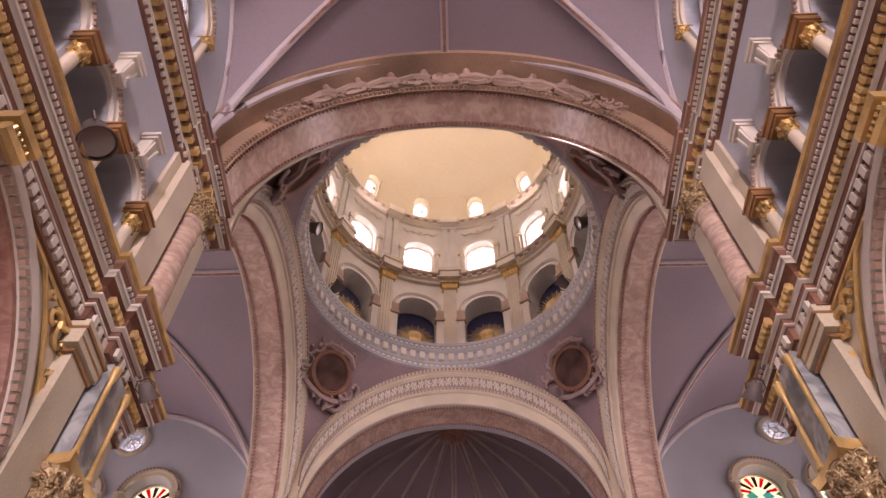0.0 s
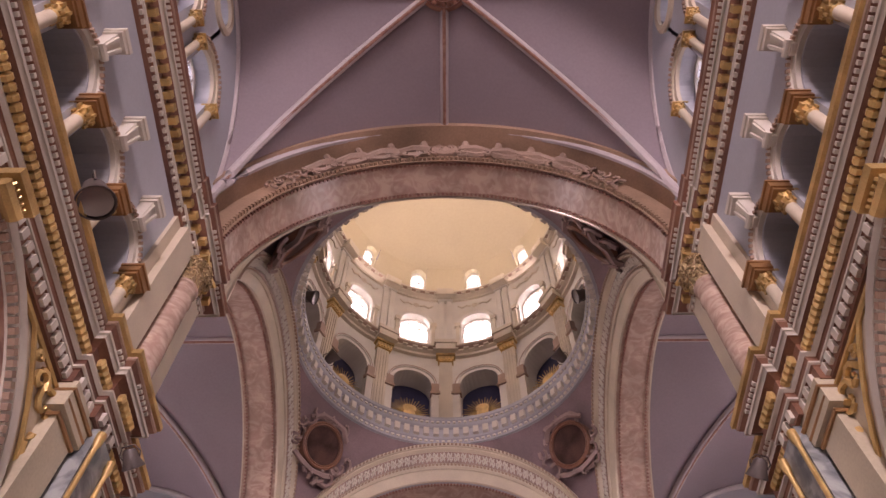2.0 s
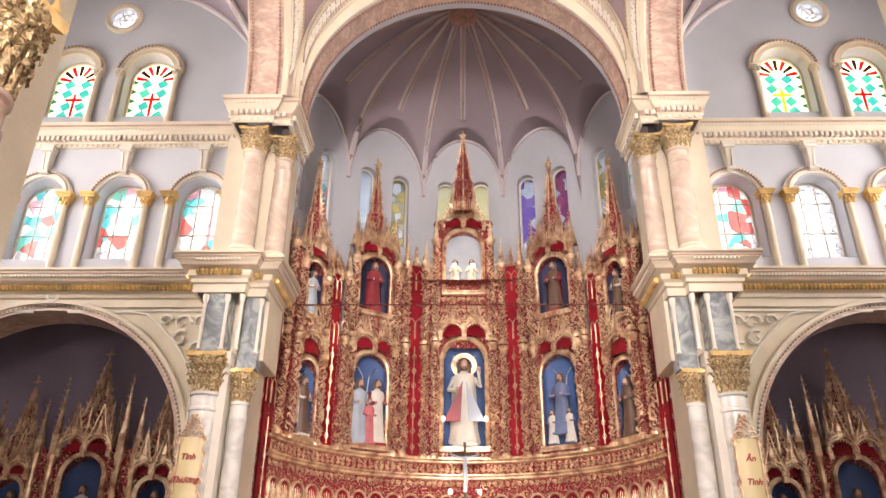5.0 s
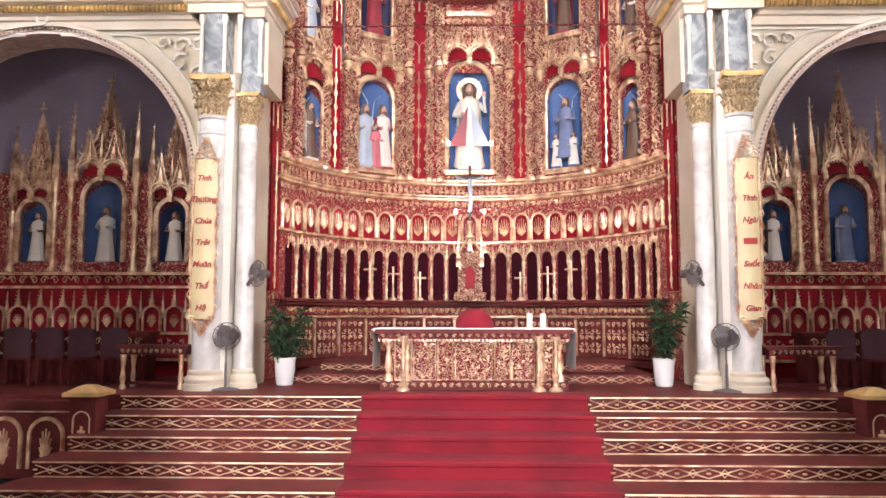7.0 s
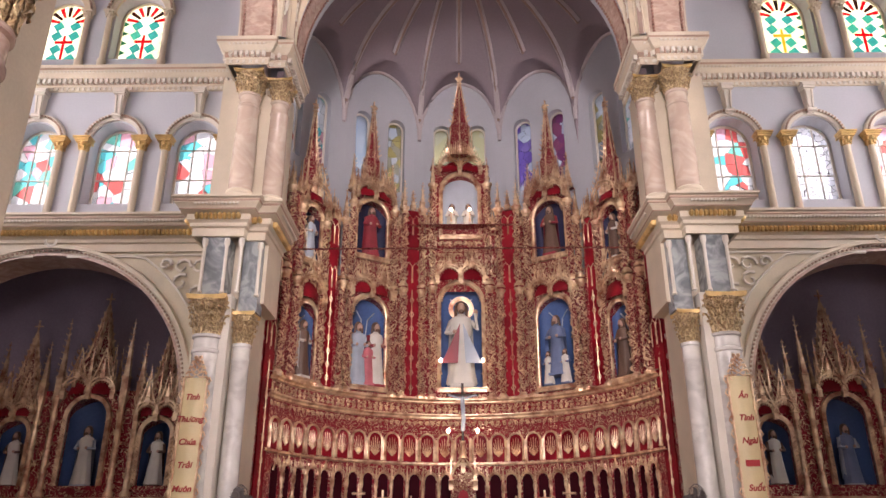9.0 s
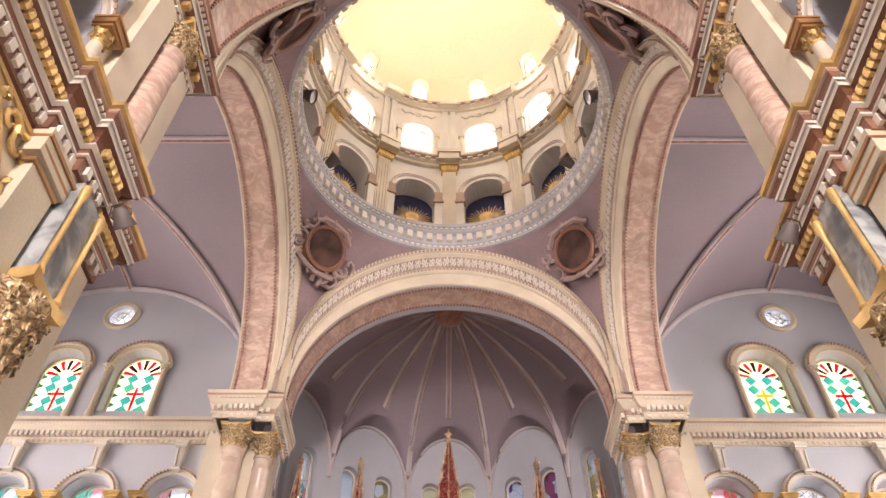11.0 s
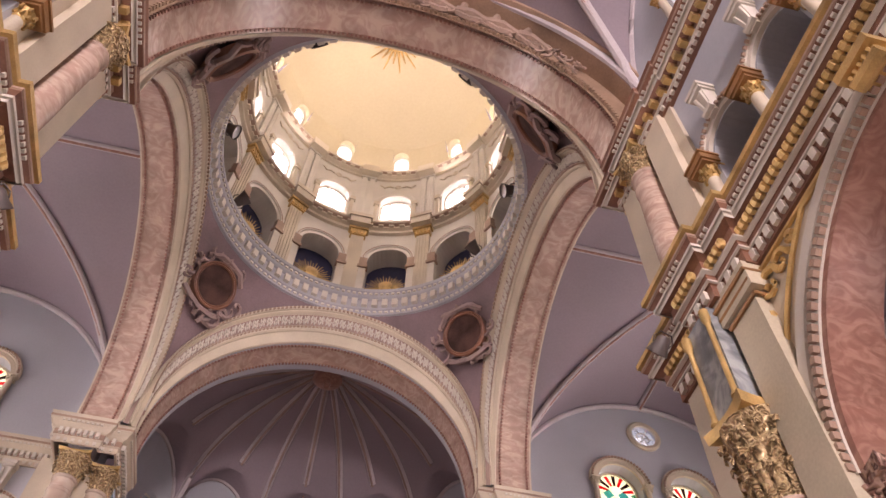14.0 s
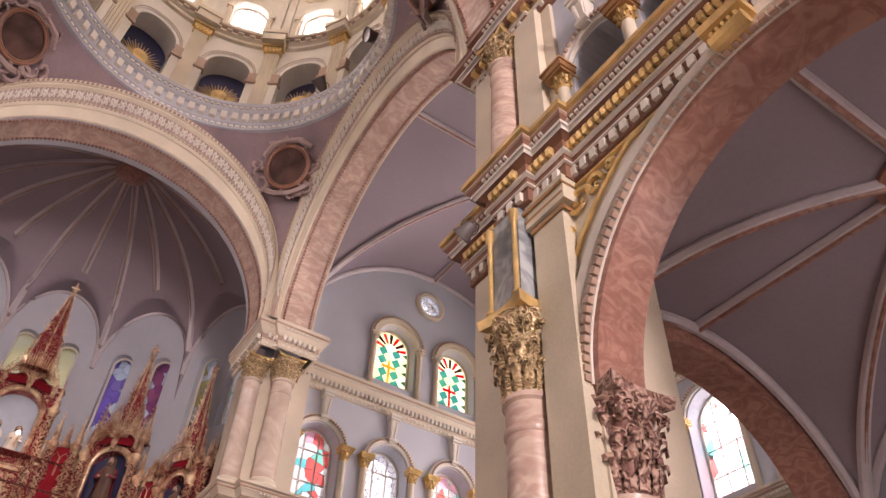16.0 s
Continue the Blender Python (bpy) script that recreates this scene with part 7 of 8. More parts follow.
# niches: hollow, frame, figures' ledge, canopies
for d, w, a, b, c, e in NICHES:
    for tier, (z0, z1, ww) in enumerate(((a, b, w), (c, e, w * 0.92))):
        root_tf = tf = on_arc(d)
        g = Mesh(tf)
        n = 12
        g.grid(lambda u, v: (ww * 1.02 * math.cos(math.pi * (1 - u)), 0.02 + 0.21 * math.sin(math.pi * u) ** 0.6, z0 + (z1 + ww * math.sin(math.pi * u) * 0.3 + ww * 0.7 - z0) * v), n, 3)
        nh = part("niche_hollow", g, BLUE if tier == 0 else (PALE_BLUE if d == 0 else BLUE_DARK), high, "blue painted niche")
        if tier == 0:
            g = Mesh(tf)
            for s in (-1, 1):
                g.tube([(0, 0.2, z0 + (z1 - z0) * 0.5), (s * ww * 0.2, 0.2, z1 - 0.05), (s * ww * 0.55, 0.17, z1 + ww * 0.3)], 0.016, 4)
            g.tube([(0, 0.2, z0), (0, 0.2, z0 + (z1 - z0) * 0.52)], 0.016, 4)
            part("niche_rib", g, PALE_BLUE, nh)
        g = Mesh(tf)
        g.arch(0, z1, [(ww, 0.0), (ww, -0.05), (ww + 0.03, -0.07), (ww + 0.09, -0.05), (ww + 0.1, 0.0)], n=18, leg=z1 - z0)
        m = 26
        for i in range(m):
            u = math.pi * (i + 0.5) / m
            for rr in (ww - 0.005,):
                g.tube([(rr * math.cos(u), -0.05, z1 + rr * math.sin(u)), ((rr - 0.04) * math.cos(u), -0.055, z1 + (rr - 0.04) * math.sin(u))], 0.018, 4, 0.5)
        for s in (-1, 1):
            for i in range(int((z1 - z0) / 0.075)):
                zz = z0 + 0.05 + i * 0.075
                g.tube([(s * (ww + 0.02), -0.06, zz), (s * (ww + 0.075), -0.085, zz + 0.05)], 0.02, 4, 0.5)
        part("niche_frame", g, GILT, high, "gilded beaded frame")
        g = Mesh(tf)
        g.box(-ww - 0.08, ww + 0.08, -0.10, 0.2, z0 - 0.10, z0 - 0.02)
        g.box(-ww - 0.1, ww + 0.1, -0.13, 0.0, z0 - 0.03, z0)
        part("niche_ledge", g, GILT, high, smooth=False)
        g = Mesh(tf)
        scrolls(g, -ww - 0.08, ww + 0.08, z0 - 0.24, z0 - 0.13, -0.02, 0.11, 0.012, int(d) + 7)
        part("ledge_carving", g, GILT, high)
        canopy(high, 0, -0.02, z1 + ww + 0.06, ww + 0.08, 0.5 if tier == 0 else 0.42, 1 if abs(d) > 50 else 2)
        if tier == 1:
            # spire over the niche
            top = 12.75 if d == 0 else (11.85 if abs(d) < 50 else 11.1)
            zb = z1 + ww + 0.35
            h = top - zb
            if d == 0:
                tf = on_arc(0, RR - 0.55)
            g = Mesh(tf)
            k = len(g.v)
            pw = 0.26 if d == 0 else 0.2
            for s, zz in ((pw, zb), (pw, zb + h * 0.3), (pw * 1.12, zb + h * 0.31), (pw * 0.75, zb + h * 0.36), (0.03, zb + h * 0.86)):
                for i in range(6):
                    an = math.pi / 6 + i * math.pi / 3
                    g.v.append(tf((s * math.cos(an), 0.12 + s * math.sin(an) * 0.7, zz)))
            for i in range(4):
                for j in range(6):
                    p, q = k + i * 6 + j, k + i * 6 + (j + 1) % 6
                    g.f.append((p, q, q + 6, p + 6))
            sp = part("spire", g, RELIEF, high, "red spire under gilded scrollwork", False)
            g = Mesh(tf)
            for i in range(6):
                an = math.pi / 6 + i * math.pi / 3
                cs, sn = math.cos(an), math.sin(an) * 0.7
                g.tube([(pw * cs, 0.12 + pw * sn, zb), (pw * cs, 0.12 + pw * sn, zb + h * 0.31), (pw * 0.78 * cs, 0.12 + pw * 0.78 * sn, zb + h * 0.36), (0.03 * cs, 0.12 + 0.03 * sn, zb + h * 0.87)], 0.02, 4)
                pinnacle(g, pw * 1.3 * cs, 0.12 + pw * 1.3 * sn, zb - 0.1, h * 0.36, 0.028)
                if math.sin(an) < 0.1:
                    for q in range(9):
                        u = q / 9
                        rr = pw * (0.78 * (1 - u) + 0.06)
                        zz = zb + h * (0.37 + 0.48 * u)
                        g.tube([(rr * cs, 0.12 + rr * sn, zz), (rr * cs * 1.3 + 0.02 * cs, 0.1 + rr * sn * 1.3, zz + 0.06)], 0.02, 4, 0.4)
            g.tube([(0, 0.12, zb + h * 0.85), (0, 0.12, top)], 0.022, 5)
            g.tube([(-0.1, 0.12, top - 0.16), (0.1, 0.12, top - 0.16)], 0.02, 5)
            for q in range(3):
                g.lathe([(0.02, 0), (0.07, 0.03), (0.02, 0.06)], 0, 0.12, zb + h * (0.86 + 0.035 * q), 8)
            for s in (-1, 1):
                for q in range(5):
                    x = s * pw * (0.2 + 0.18 * q)
                    g.tube([(x, -0.1, zb - 0.1), (x, -0.12, zb + 0.28 - 0.04 * q)], 0.02, 4, 0.4)
            part("spire_tracery", g, GILT, sp, "gilded crockets and ribs")

# vine columns between the bays, with pinnacles
for s in (-1, 1):
    for d, z0, zm, z1 in ((10.5, 4.5, 7.1, 9.75), (14.4, 4.5, 7.0, 9.05), (21.5, 4.5, 7.0, 9.05), (25.2, 4.5, 6.9, 8.9), (42.4, 4.5, 6.9, 8.9), (45.4, 4.5, 6.9, 8.4), (54.3, 4.5, 6.6, 8.1), (66.8, 4.5, 6.6, 8.2), (74, 4.5, 6.6, 8.45)):
        for lo, hi in ((z0, zm), (zm + 0.04, z1)):
            tmp = Mesh(on_arc(s * d))
            r = 0.07
            tmp.lathe([(r * 1.7, lo), (r * 1.7, lo + 0.06), (r * 1.1, lo + 0.1), (r, lo + 0.12), (r, hi - 0.16), (r * 1.3, hi - 0.13), (r * 1.2, hi - 0.09), (r * 1.8, hi - 0.02), (r * 1.8, hi)], 0, -0.06, 0, 9)
            lv = random.Random(int(d * 10) + int(lo * 7))
            for k in range(int((hi - lo - 0.3) / 0.024)):
                an = lv.uniform(-math.pi, 0.0) if k % 4 else lv.uniform(0, math.pi)
                zz = lo + 0.13 + k * 0.024
                c2, s2, up = math.cos(an), math.sin(an), lv.choice((-1, 1))
                tmp.tube([(r * c2, -0.06 + r * s2, zz), (r * 1.6 * math.cos(an + 0.5 * up), -0.06 + r * 1.6 * math.sin(an + 0.5 * up), zz + 0.03), (r * 1.35 * math.cos(an + 1.0 * up), -0.06 + r * 1.35 * math.sin(an + 1.0 * up), zz + 0.075)], 0.018, 4, 0.5)
            part("foliage_carving", tmp, GILT, high)
            core = Mesh(on_arc(s * d))
            core.lathe([(r * 1.03, lo + 0.13), (r * 1.03, hi - 0.17)], 0, -0.06, 0, 9)
            part("column_shaft", core, RELIEF_FINE, high)
        tmp = Mesh(on_arc(s * d))
        pinnacle(tmp, 0, -0.04, z1, 0.75 if d < 50 else 0.6, 0.05)
        part("pinnacle", tmp, GILT, high)
    # slim red panels with gilded tracery
    for d, hw, z0, z1 in ((18, 0.17, 4.55, 9.0), (50, 0.13, 4.55, 8.3), (79, 0.2, 2.0, 7.0)):
        tf = on_arc(s * d)
        g = Mesh(tf)
        g.box(-hw, hw, -0.03, 0.03, z0, z1)
        slim = part("slim_panel", g, RED, high, smooth=False)
        g = Mesh(tf)
        g.tube([(0, -0.04, z0 + 0.05), (0, -0.04, z0 + (z1 - z0) * 0.55)], 0.014, 4)
        for q in range(7):
            zz = z0 + 0.2 + q * (z1 - z0) * 0.075
            g.tube([(0.045 * math.cos(k), -0.04, zz + 0.06 * math.sin(k)) for k in (i * 1.047 for i in range(7))], 0.011, 4)
        for zz in (z0 + (z1 - z0) * 0.68, z0 + (z1 - z0) * 0.95):
            for x in (-hw * 0.5, hw * 0.5):
                g.tube([(x - hw * 0.45, -0.04, zz - 0.4), (x - hw * 0.45, -0.04, zz), (x, -0.04, zz + 0.1), (x + hw * 0.45, -0.04, zz), (x + hw * 0.45, -0.04, zz - 0.4)], 0.012, 4)
        if d < 70:
            pinnacle(g, 0, -0.02, z1, 0.55, 0.06)
            for x in (-hw, hw):
                pinnacle(g, x, -0.02, z1 - 0.1, 0.4, 0.035)
        part("panel_tracery", g, GILT, slim)
    # patterned red pilaster at the outer edge
    tf = on_arc(s * 84)
    g = Mesh(tf)
    for x in (-0.32, 0.32):
        scrolls(g, x - 0.07, x + 0.07, 0.7, 7.1, -0.02, 0.14, 0.014, 51)
    part("wing_carving", g, GILT, high)
    g = Mesh(tf)
    for q in range(16):
        zz = 1.0 + q * 0.37
        g.tube([(-0.03, -0.02, zz), (0, -0.02, zz + 0.045), (0.03, -0.02, zz), (0, -0.02, zz - 0.045), (-0.03, -0.02, zz)], 0.008, 4)
    part("wing_stars", g, IVORY, high)

# gilded scroll fields under the upper niches
for d, w, a, b, c, e in NICHES:
    tf = on_arc(d)
    g = Mesh(tf)
    z0, z1 = b + w + 0.35, c - 0.15
    scrolls(g, -w - 0.1, w + 0.1, z0, z1, -0.02, 0.13, 0.017, int(d) + 90)
    part("carved_field", g, GILT, high)

# statues
arc = lambda d, z: arc_matrix(d, RR + 0.02, z)
statue("statue", 0, 0, 0, 1.95, WHITE_ROBE, WHITE_ROBE, "large white robed statue with raised arm and gilded halo", arc(0, 4.82), True, True, True)
for dx, h, r, c in ((-0.2, 1.35, PALE_BLUE, PALE_BLUE), (0.02, 0.95, PINK, PINK), (0.22, 1.4, WHITE_ROBE, CRIMSON)):
    statue("statue", 0, 0, 0, h, r, c, "painted robed statue of a group in a blue niche", arc_matrix(-34, RR + 0.02, 4.74) @ Matrix.Translation((dx, -0.03 if h < 1 else 0.03, 0)))
statue("statue", 0, 0, 0, 1.3, BLUE_ROBE, BLUE_ROBE, "blue robed statue seated high in a niche", arc(34, 4.95))
for dx in (-0.2, 0.2):
    statue("statue", 0, 0, 0, 0.72, WHITE_ROBE, BLUE_ROBE, "small kneeling robed statue in a blue niche", arc_matrix(34, RR - 0.02, 4.74) @ Matrix.Translation((dx, -0.02, 0)))
statue("statue", 0, 0, 0, 1.15, BROWN_ROBE, WHITE_ROBE, "brown robed statue in a narrow blue niche", arc(-60.5, 4.66))
statue("statue", 0, 0, 0, 1.15, BROWN_ROBE, BROWN_ROBE, "brown robed statue in a narrow blue niche", arc(60.5, 4.66))
statue("statue", 0, 0, 0, 1.2, CRIMSON, CRIMSON, "crimson robed statue in an upper niche", arc(-34, 7.7))
statue("statue", 0, 0, 0, 1.2, BROWN_ROBE, CRIMSON, "crimson and brown robed statue in an upper niche", arc(34, 7.7))
statue("statue", 0, 0, 0, 1.0, PALE_BLUE, WHITE_ROBE, "pale blue robed statue in an upper niche", arc(-60.5, 7.14))
statue("statue", 0, 0, 0, 1.0, BROWN_ROBE, WHITE_ROBE, "brown and white robed statue in an upper niche", arc(60.5, 7.14))
for dx in (-0.2, 0.2):
    statue("statue", 0, 0, 0, 0.85, WHITE_ROBE, WHITE_ROBE, "white robed statue in the lit top niche", arc_matrix(0, RR + 0.1, 8.46) @ Matrix.Translation((dx, 0, 0)))

# tabernacle and crucifix
tab = thing("tabernacle", "gilded tabernacle with a pointed gable on the high altar", "tabernacle", m=Matrix.Translation((0, 16.1, 0)))
g = Mesh()
g.box(-0.34, 0.34, -0.1, 0.3, 1.87, 2.05)
g.box(-0.26, 0.26, -0.06, 0.3, 2.05, 2.95)
part("body", g, RELIEF_FINE, tab, "red body under gilded foliage", False)
g = Mesh()
pane_mesh(g, 0, 0.1, 2.12, 2.5, -0.068, 8)
part("door", g, RED, tab, smooth=False)
g = Mesh()
g.tube([(-0.24, -0.08, 2.9), (0, -0.08, 3.3), (0.24, -0.08, 2.9)], 0.03, 5)
for x in (-0.25, 0, 0.25):
    pinnacle(g, x, -0.04, 2.6 if x else 2.95, 0.75, 0.045)
scrolls(g, -0.22, 0.22, 2.55, 2.9, -0.07, 0.12, 0.014, 3)
part("gable", g, GILT, tab)
g = Mesh()
scrolls(g, -0.32, 0.32, 1.9, 2.04, -0.1, 0.13, 0.014, 4)
part("plinth_carving", g, GILT, tab)
cr = thing("crucifix", "silver crucifix on a gilded stem above the tabernacle", "crucifix", m=Matrix.Translation((0, 15.9, 0)))
g = Mesh()
g.tube([(0, 0, 3.45), (0, 0, 4.75)], 0.03, 6)
g.tube([(-0.34, 0, 4.5), (0.34, 0, 4.5)], 0.03, 6)
part("cross_beam", g, DARK, cr)
g = Mesh()
g.tube([(0, -0.05, 3.75), (0.02, -0.09, 4.0), (0, -0.06, 4.35), (0, -0.06, 4.45)], 0.05, 6)
g.tube([(-0.3, -0.05, 4.5), (0, -0.06, 4.4), (0.3, -0.05, 4.5)], 0.022, 5)
part("corpus", g, PALE_BLUE, cr, "plain silver figure")
g = Mesh()
g.lathe([(0.12, 3.2), (0.05, 3.3), (0.04, 3.5), (0.06, 3.52), (0.03, 3.56)], n=10)
part("stem", g, GILT, cr)
bulb = lamp_face("warm_lamp_glass", (1.0, 0.85, 0.66), 12.0)
for x, y, z in ((-0.3, 15.8, 3.75), (0.3, 15.8, 3.75), (-0.46, 16.15, 5.3), (0.46, 16.15, 5.3), (-0.22, 16.2, 8.95), (0.22, 16.2, 8.95)):
    lamp = thing("altar_lamp", "small lit electric candle lamp on the high altar", "lamp", "altar lamps", Matrix.Translation((x, y, z)))
    g = Mesh()
    g.ball((0, 0, 0), 0.035, 8, (1, 1, 1.5))
    part("bulb", g, bulb, lamp, "lit warm bulb")
    g = Mesh()
    g.lathe([(0.03, -0.3), (0.035, -0.28), (0.015, -0.25), (0.015, -0.06), (0.03, -0.04)], n=8)
    part("holder", g, GILT, lamp)
for x, y, z, w in ((0, 15.4, 3.9, 3), (0, 16.0, 9.1, 3)):
    data = bpy.data.lights.new("altar_lamp_light", "POINT")
    data.energy, data.color, data.shadow_soft_size = w * 0.5, (1.0, 0.83, 0.62), 0.12
    new("altar_lamp_light", data).location = (x, y, z)
# crosses and candlesticks on the gradine
for x, y, h in ((-2.05, 15.45, 0.8), (-1.6, 15.7, 0.7), (-1.05, 15.85, 0.6), (1.05, 15.85, 0.6), (1.6, 15.7, 0.7), (2.05, 15.45, 0.8)):
    c = thing("altar_cross", "gilded standing cross on the altar gradine", "cross", "gradine crosses", Matrix.Translation((x, y - 0.1, 1.87)))
    g = Mesh()
    g.lathe([(0.08, 0), (0.08, 0.03), (0.03, 0.07), (0.018, h * 0.5)], n=10)
    part("foot", g, GILT, c)
    g = Mesh()
    g.tube([(0, 0, h * 0.45), (0, 0, h)], 0.022, 5)
    g.tube([(-0.13, 0, h * 0.78), (0.13, 0, h * 0.78)], 0.022, 5)
    part("arm", g, GILT, c)

# altar table
alt = thing("altar_table", "carved red and gilded altar table", "altar", m=Matrix.Translation((0, 11.55, 0)))
g = Mesh()
g.box(-1.45, 1.45, 0.0, 0.95, 1.2, 1.33)
g.box(-1.5, 1.5, -0.05, 1.0, 1.28, 1.345)
part("tabletop", g, WOOD, alt, smooth=False)
g = Mesh()
scrolls(g, -1.44, 1.44, 1.21, 1.29, -0.005, 0.12, 0.012, 8)
for i in range(48):
    g.box(-1.45 + i * 0.0605, -1.42 + i * 0.0605, -0.03, 0.0, 1.165, 1.195)
part("frieze", g, GILT, alt, "gilded leaf frieze")
g = Mesh()
g.box(-1.25, 1.25, 0.1, 0.9, 0.55, 1.2)
part("body", g, RELIEF_FINE, alt, "red front under gilded foliage", False)
g = Mesh()
g.box(-1.42, 1.42, -0.02, 1.0, 0.44, 0.56)
part("plinth", g, WOOD, alt, smooth=False)
g = Mesh()
scrolls(g, -1.4, 1.4, 0.46, 0.55, -0.02, 0.11, 0.011, 9)
part("plinth_carving", g, GILT, alt)
for x0, x1 in ((-1.2, -0.95), (-0.92, -0.58), (-0.55, -0.32), (-0.28, 0.28), (0.32, 0.55), (0.58, 0.92), (0.95, 1.2)):
    g = Mesh()
    scrolls(g, x0 + 0.02, x1 - 0.02, 0.6, 1.14, 0.1, 0.15, 0.011, int(x0 * 100))
    g.tube([(x0, 0.085, 0.58), (x0, 0.085, 1.16), (x1, 0.085, 1.16), (x1, 0.085, 0.58), (x0, 0.085, 0.58)], 0.013, 4)
    part("front_panel", g, GILT, alt, "gilded openwork panel")
for x in (-1.3, -1.02, 1.02, 1.3):
    g = Mesh()
    g.lathe([(0.07, 0.56), (0.07, 0.62), (0.035, 0.68), (0.06, 0.78), (0.045, 0.95), (0.03, 1.02), (0.05, 1.1), (0.07, 1.14), (0.07, 1.2)], x, 0.08, 0, 12)
    part("baluster", g, GILT, alt)
g = Mesh()
n = 30
g.box(-1.53, 1.53, -0.02, 1.02, 1.35, 1.362)
for s in (-1, 1):
    g.grid(lambda u, v: (s * (1.53 + 0.012 * math.sin(u * 19) * v), -0.02 + 1.04 * u, 1.362 - 0.62 * v), 16, 6)
g.grid(lambda u, v: (-1.53 + 3.06 * u, -0.024 - 0.006 * math.sin(u * 90) * v, 1.362 - 0.05 * v), 60, 2)
ob = part("altar_cloth", g, CLOTH, None)
ob.matrix_basis = Matrix.Translation((0, 11.55, 0))
tagged(ob, "white linen altar cloth hanging over the table's ends", "altar cloth")
v = thing("tabernacle_veil", "red domed cloth cover standing on the altar", "cover", m=Matrix.Translation((0.02, 11.95, 1.364)))
g = Mesh()
g.lathe([(0.3, 0), (0.3, 0.05), (0.27, 0.15), (0.2, 0.24), (0.1, 0.29), (0, 0.3)], n=24)
part("cover_cloth", g, CARPET, v)
for x in (0.87, 1.08):
    c = thing("altar_candle", "white pillar candle in a holder on the altar", "candle", "altar candles", Matrix.Translation((x, 11.85, 1.364)))
    g = Mesh()
    g.lathe([(0.045, 0.03), (0.045, 0.22), (0.035, 0.225), (0, 0.215)], n=14)
    part("wax", g, CLOTH, c)
    g = Mesh()
    g.lathe([(0.06, 0), (0.06, 0.02), (0.05, 0.035), (0.04, 0.03)], n=14)
    part("holder", g, GILT, c)
for x in (-1.05, 0.95, 1.2):
    c = thing("candlestick", "tall turned gilded candlestick standing before the altar", "candlestick", "floor candlesticks", Matrix.Translation((x, 11.3, PRES_Z + 0.004)))
    g = Mesh()
    g.lathe([(0.1, 0), (0.1, 0.03), (0.05, 0.07), (0.035, 0.16), (0.055, 0.22), (0.025, 0.3), (0.03, 0.5), (0.05, 0.56), (0.02, 0.6), (0.025, 0.72), (0.07, 0.78), (0.07, 0.8)], n=14)
    part("stick", g, GILT, c)


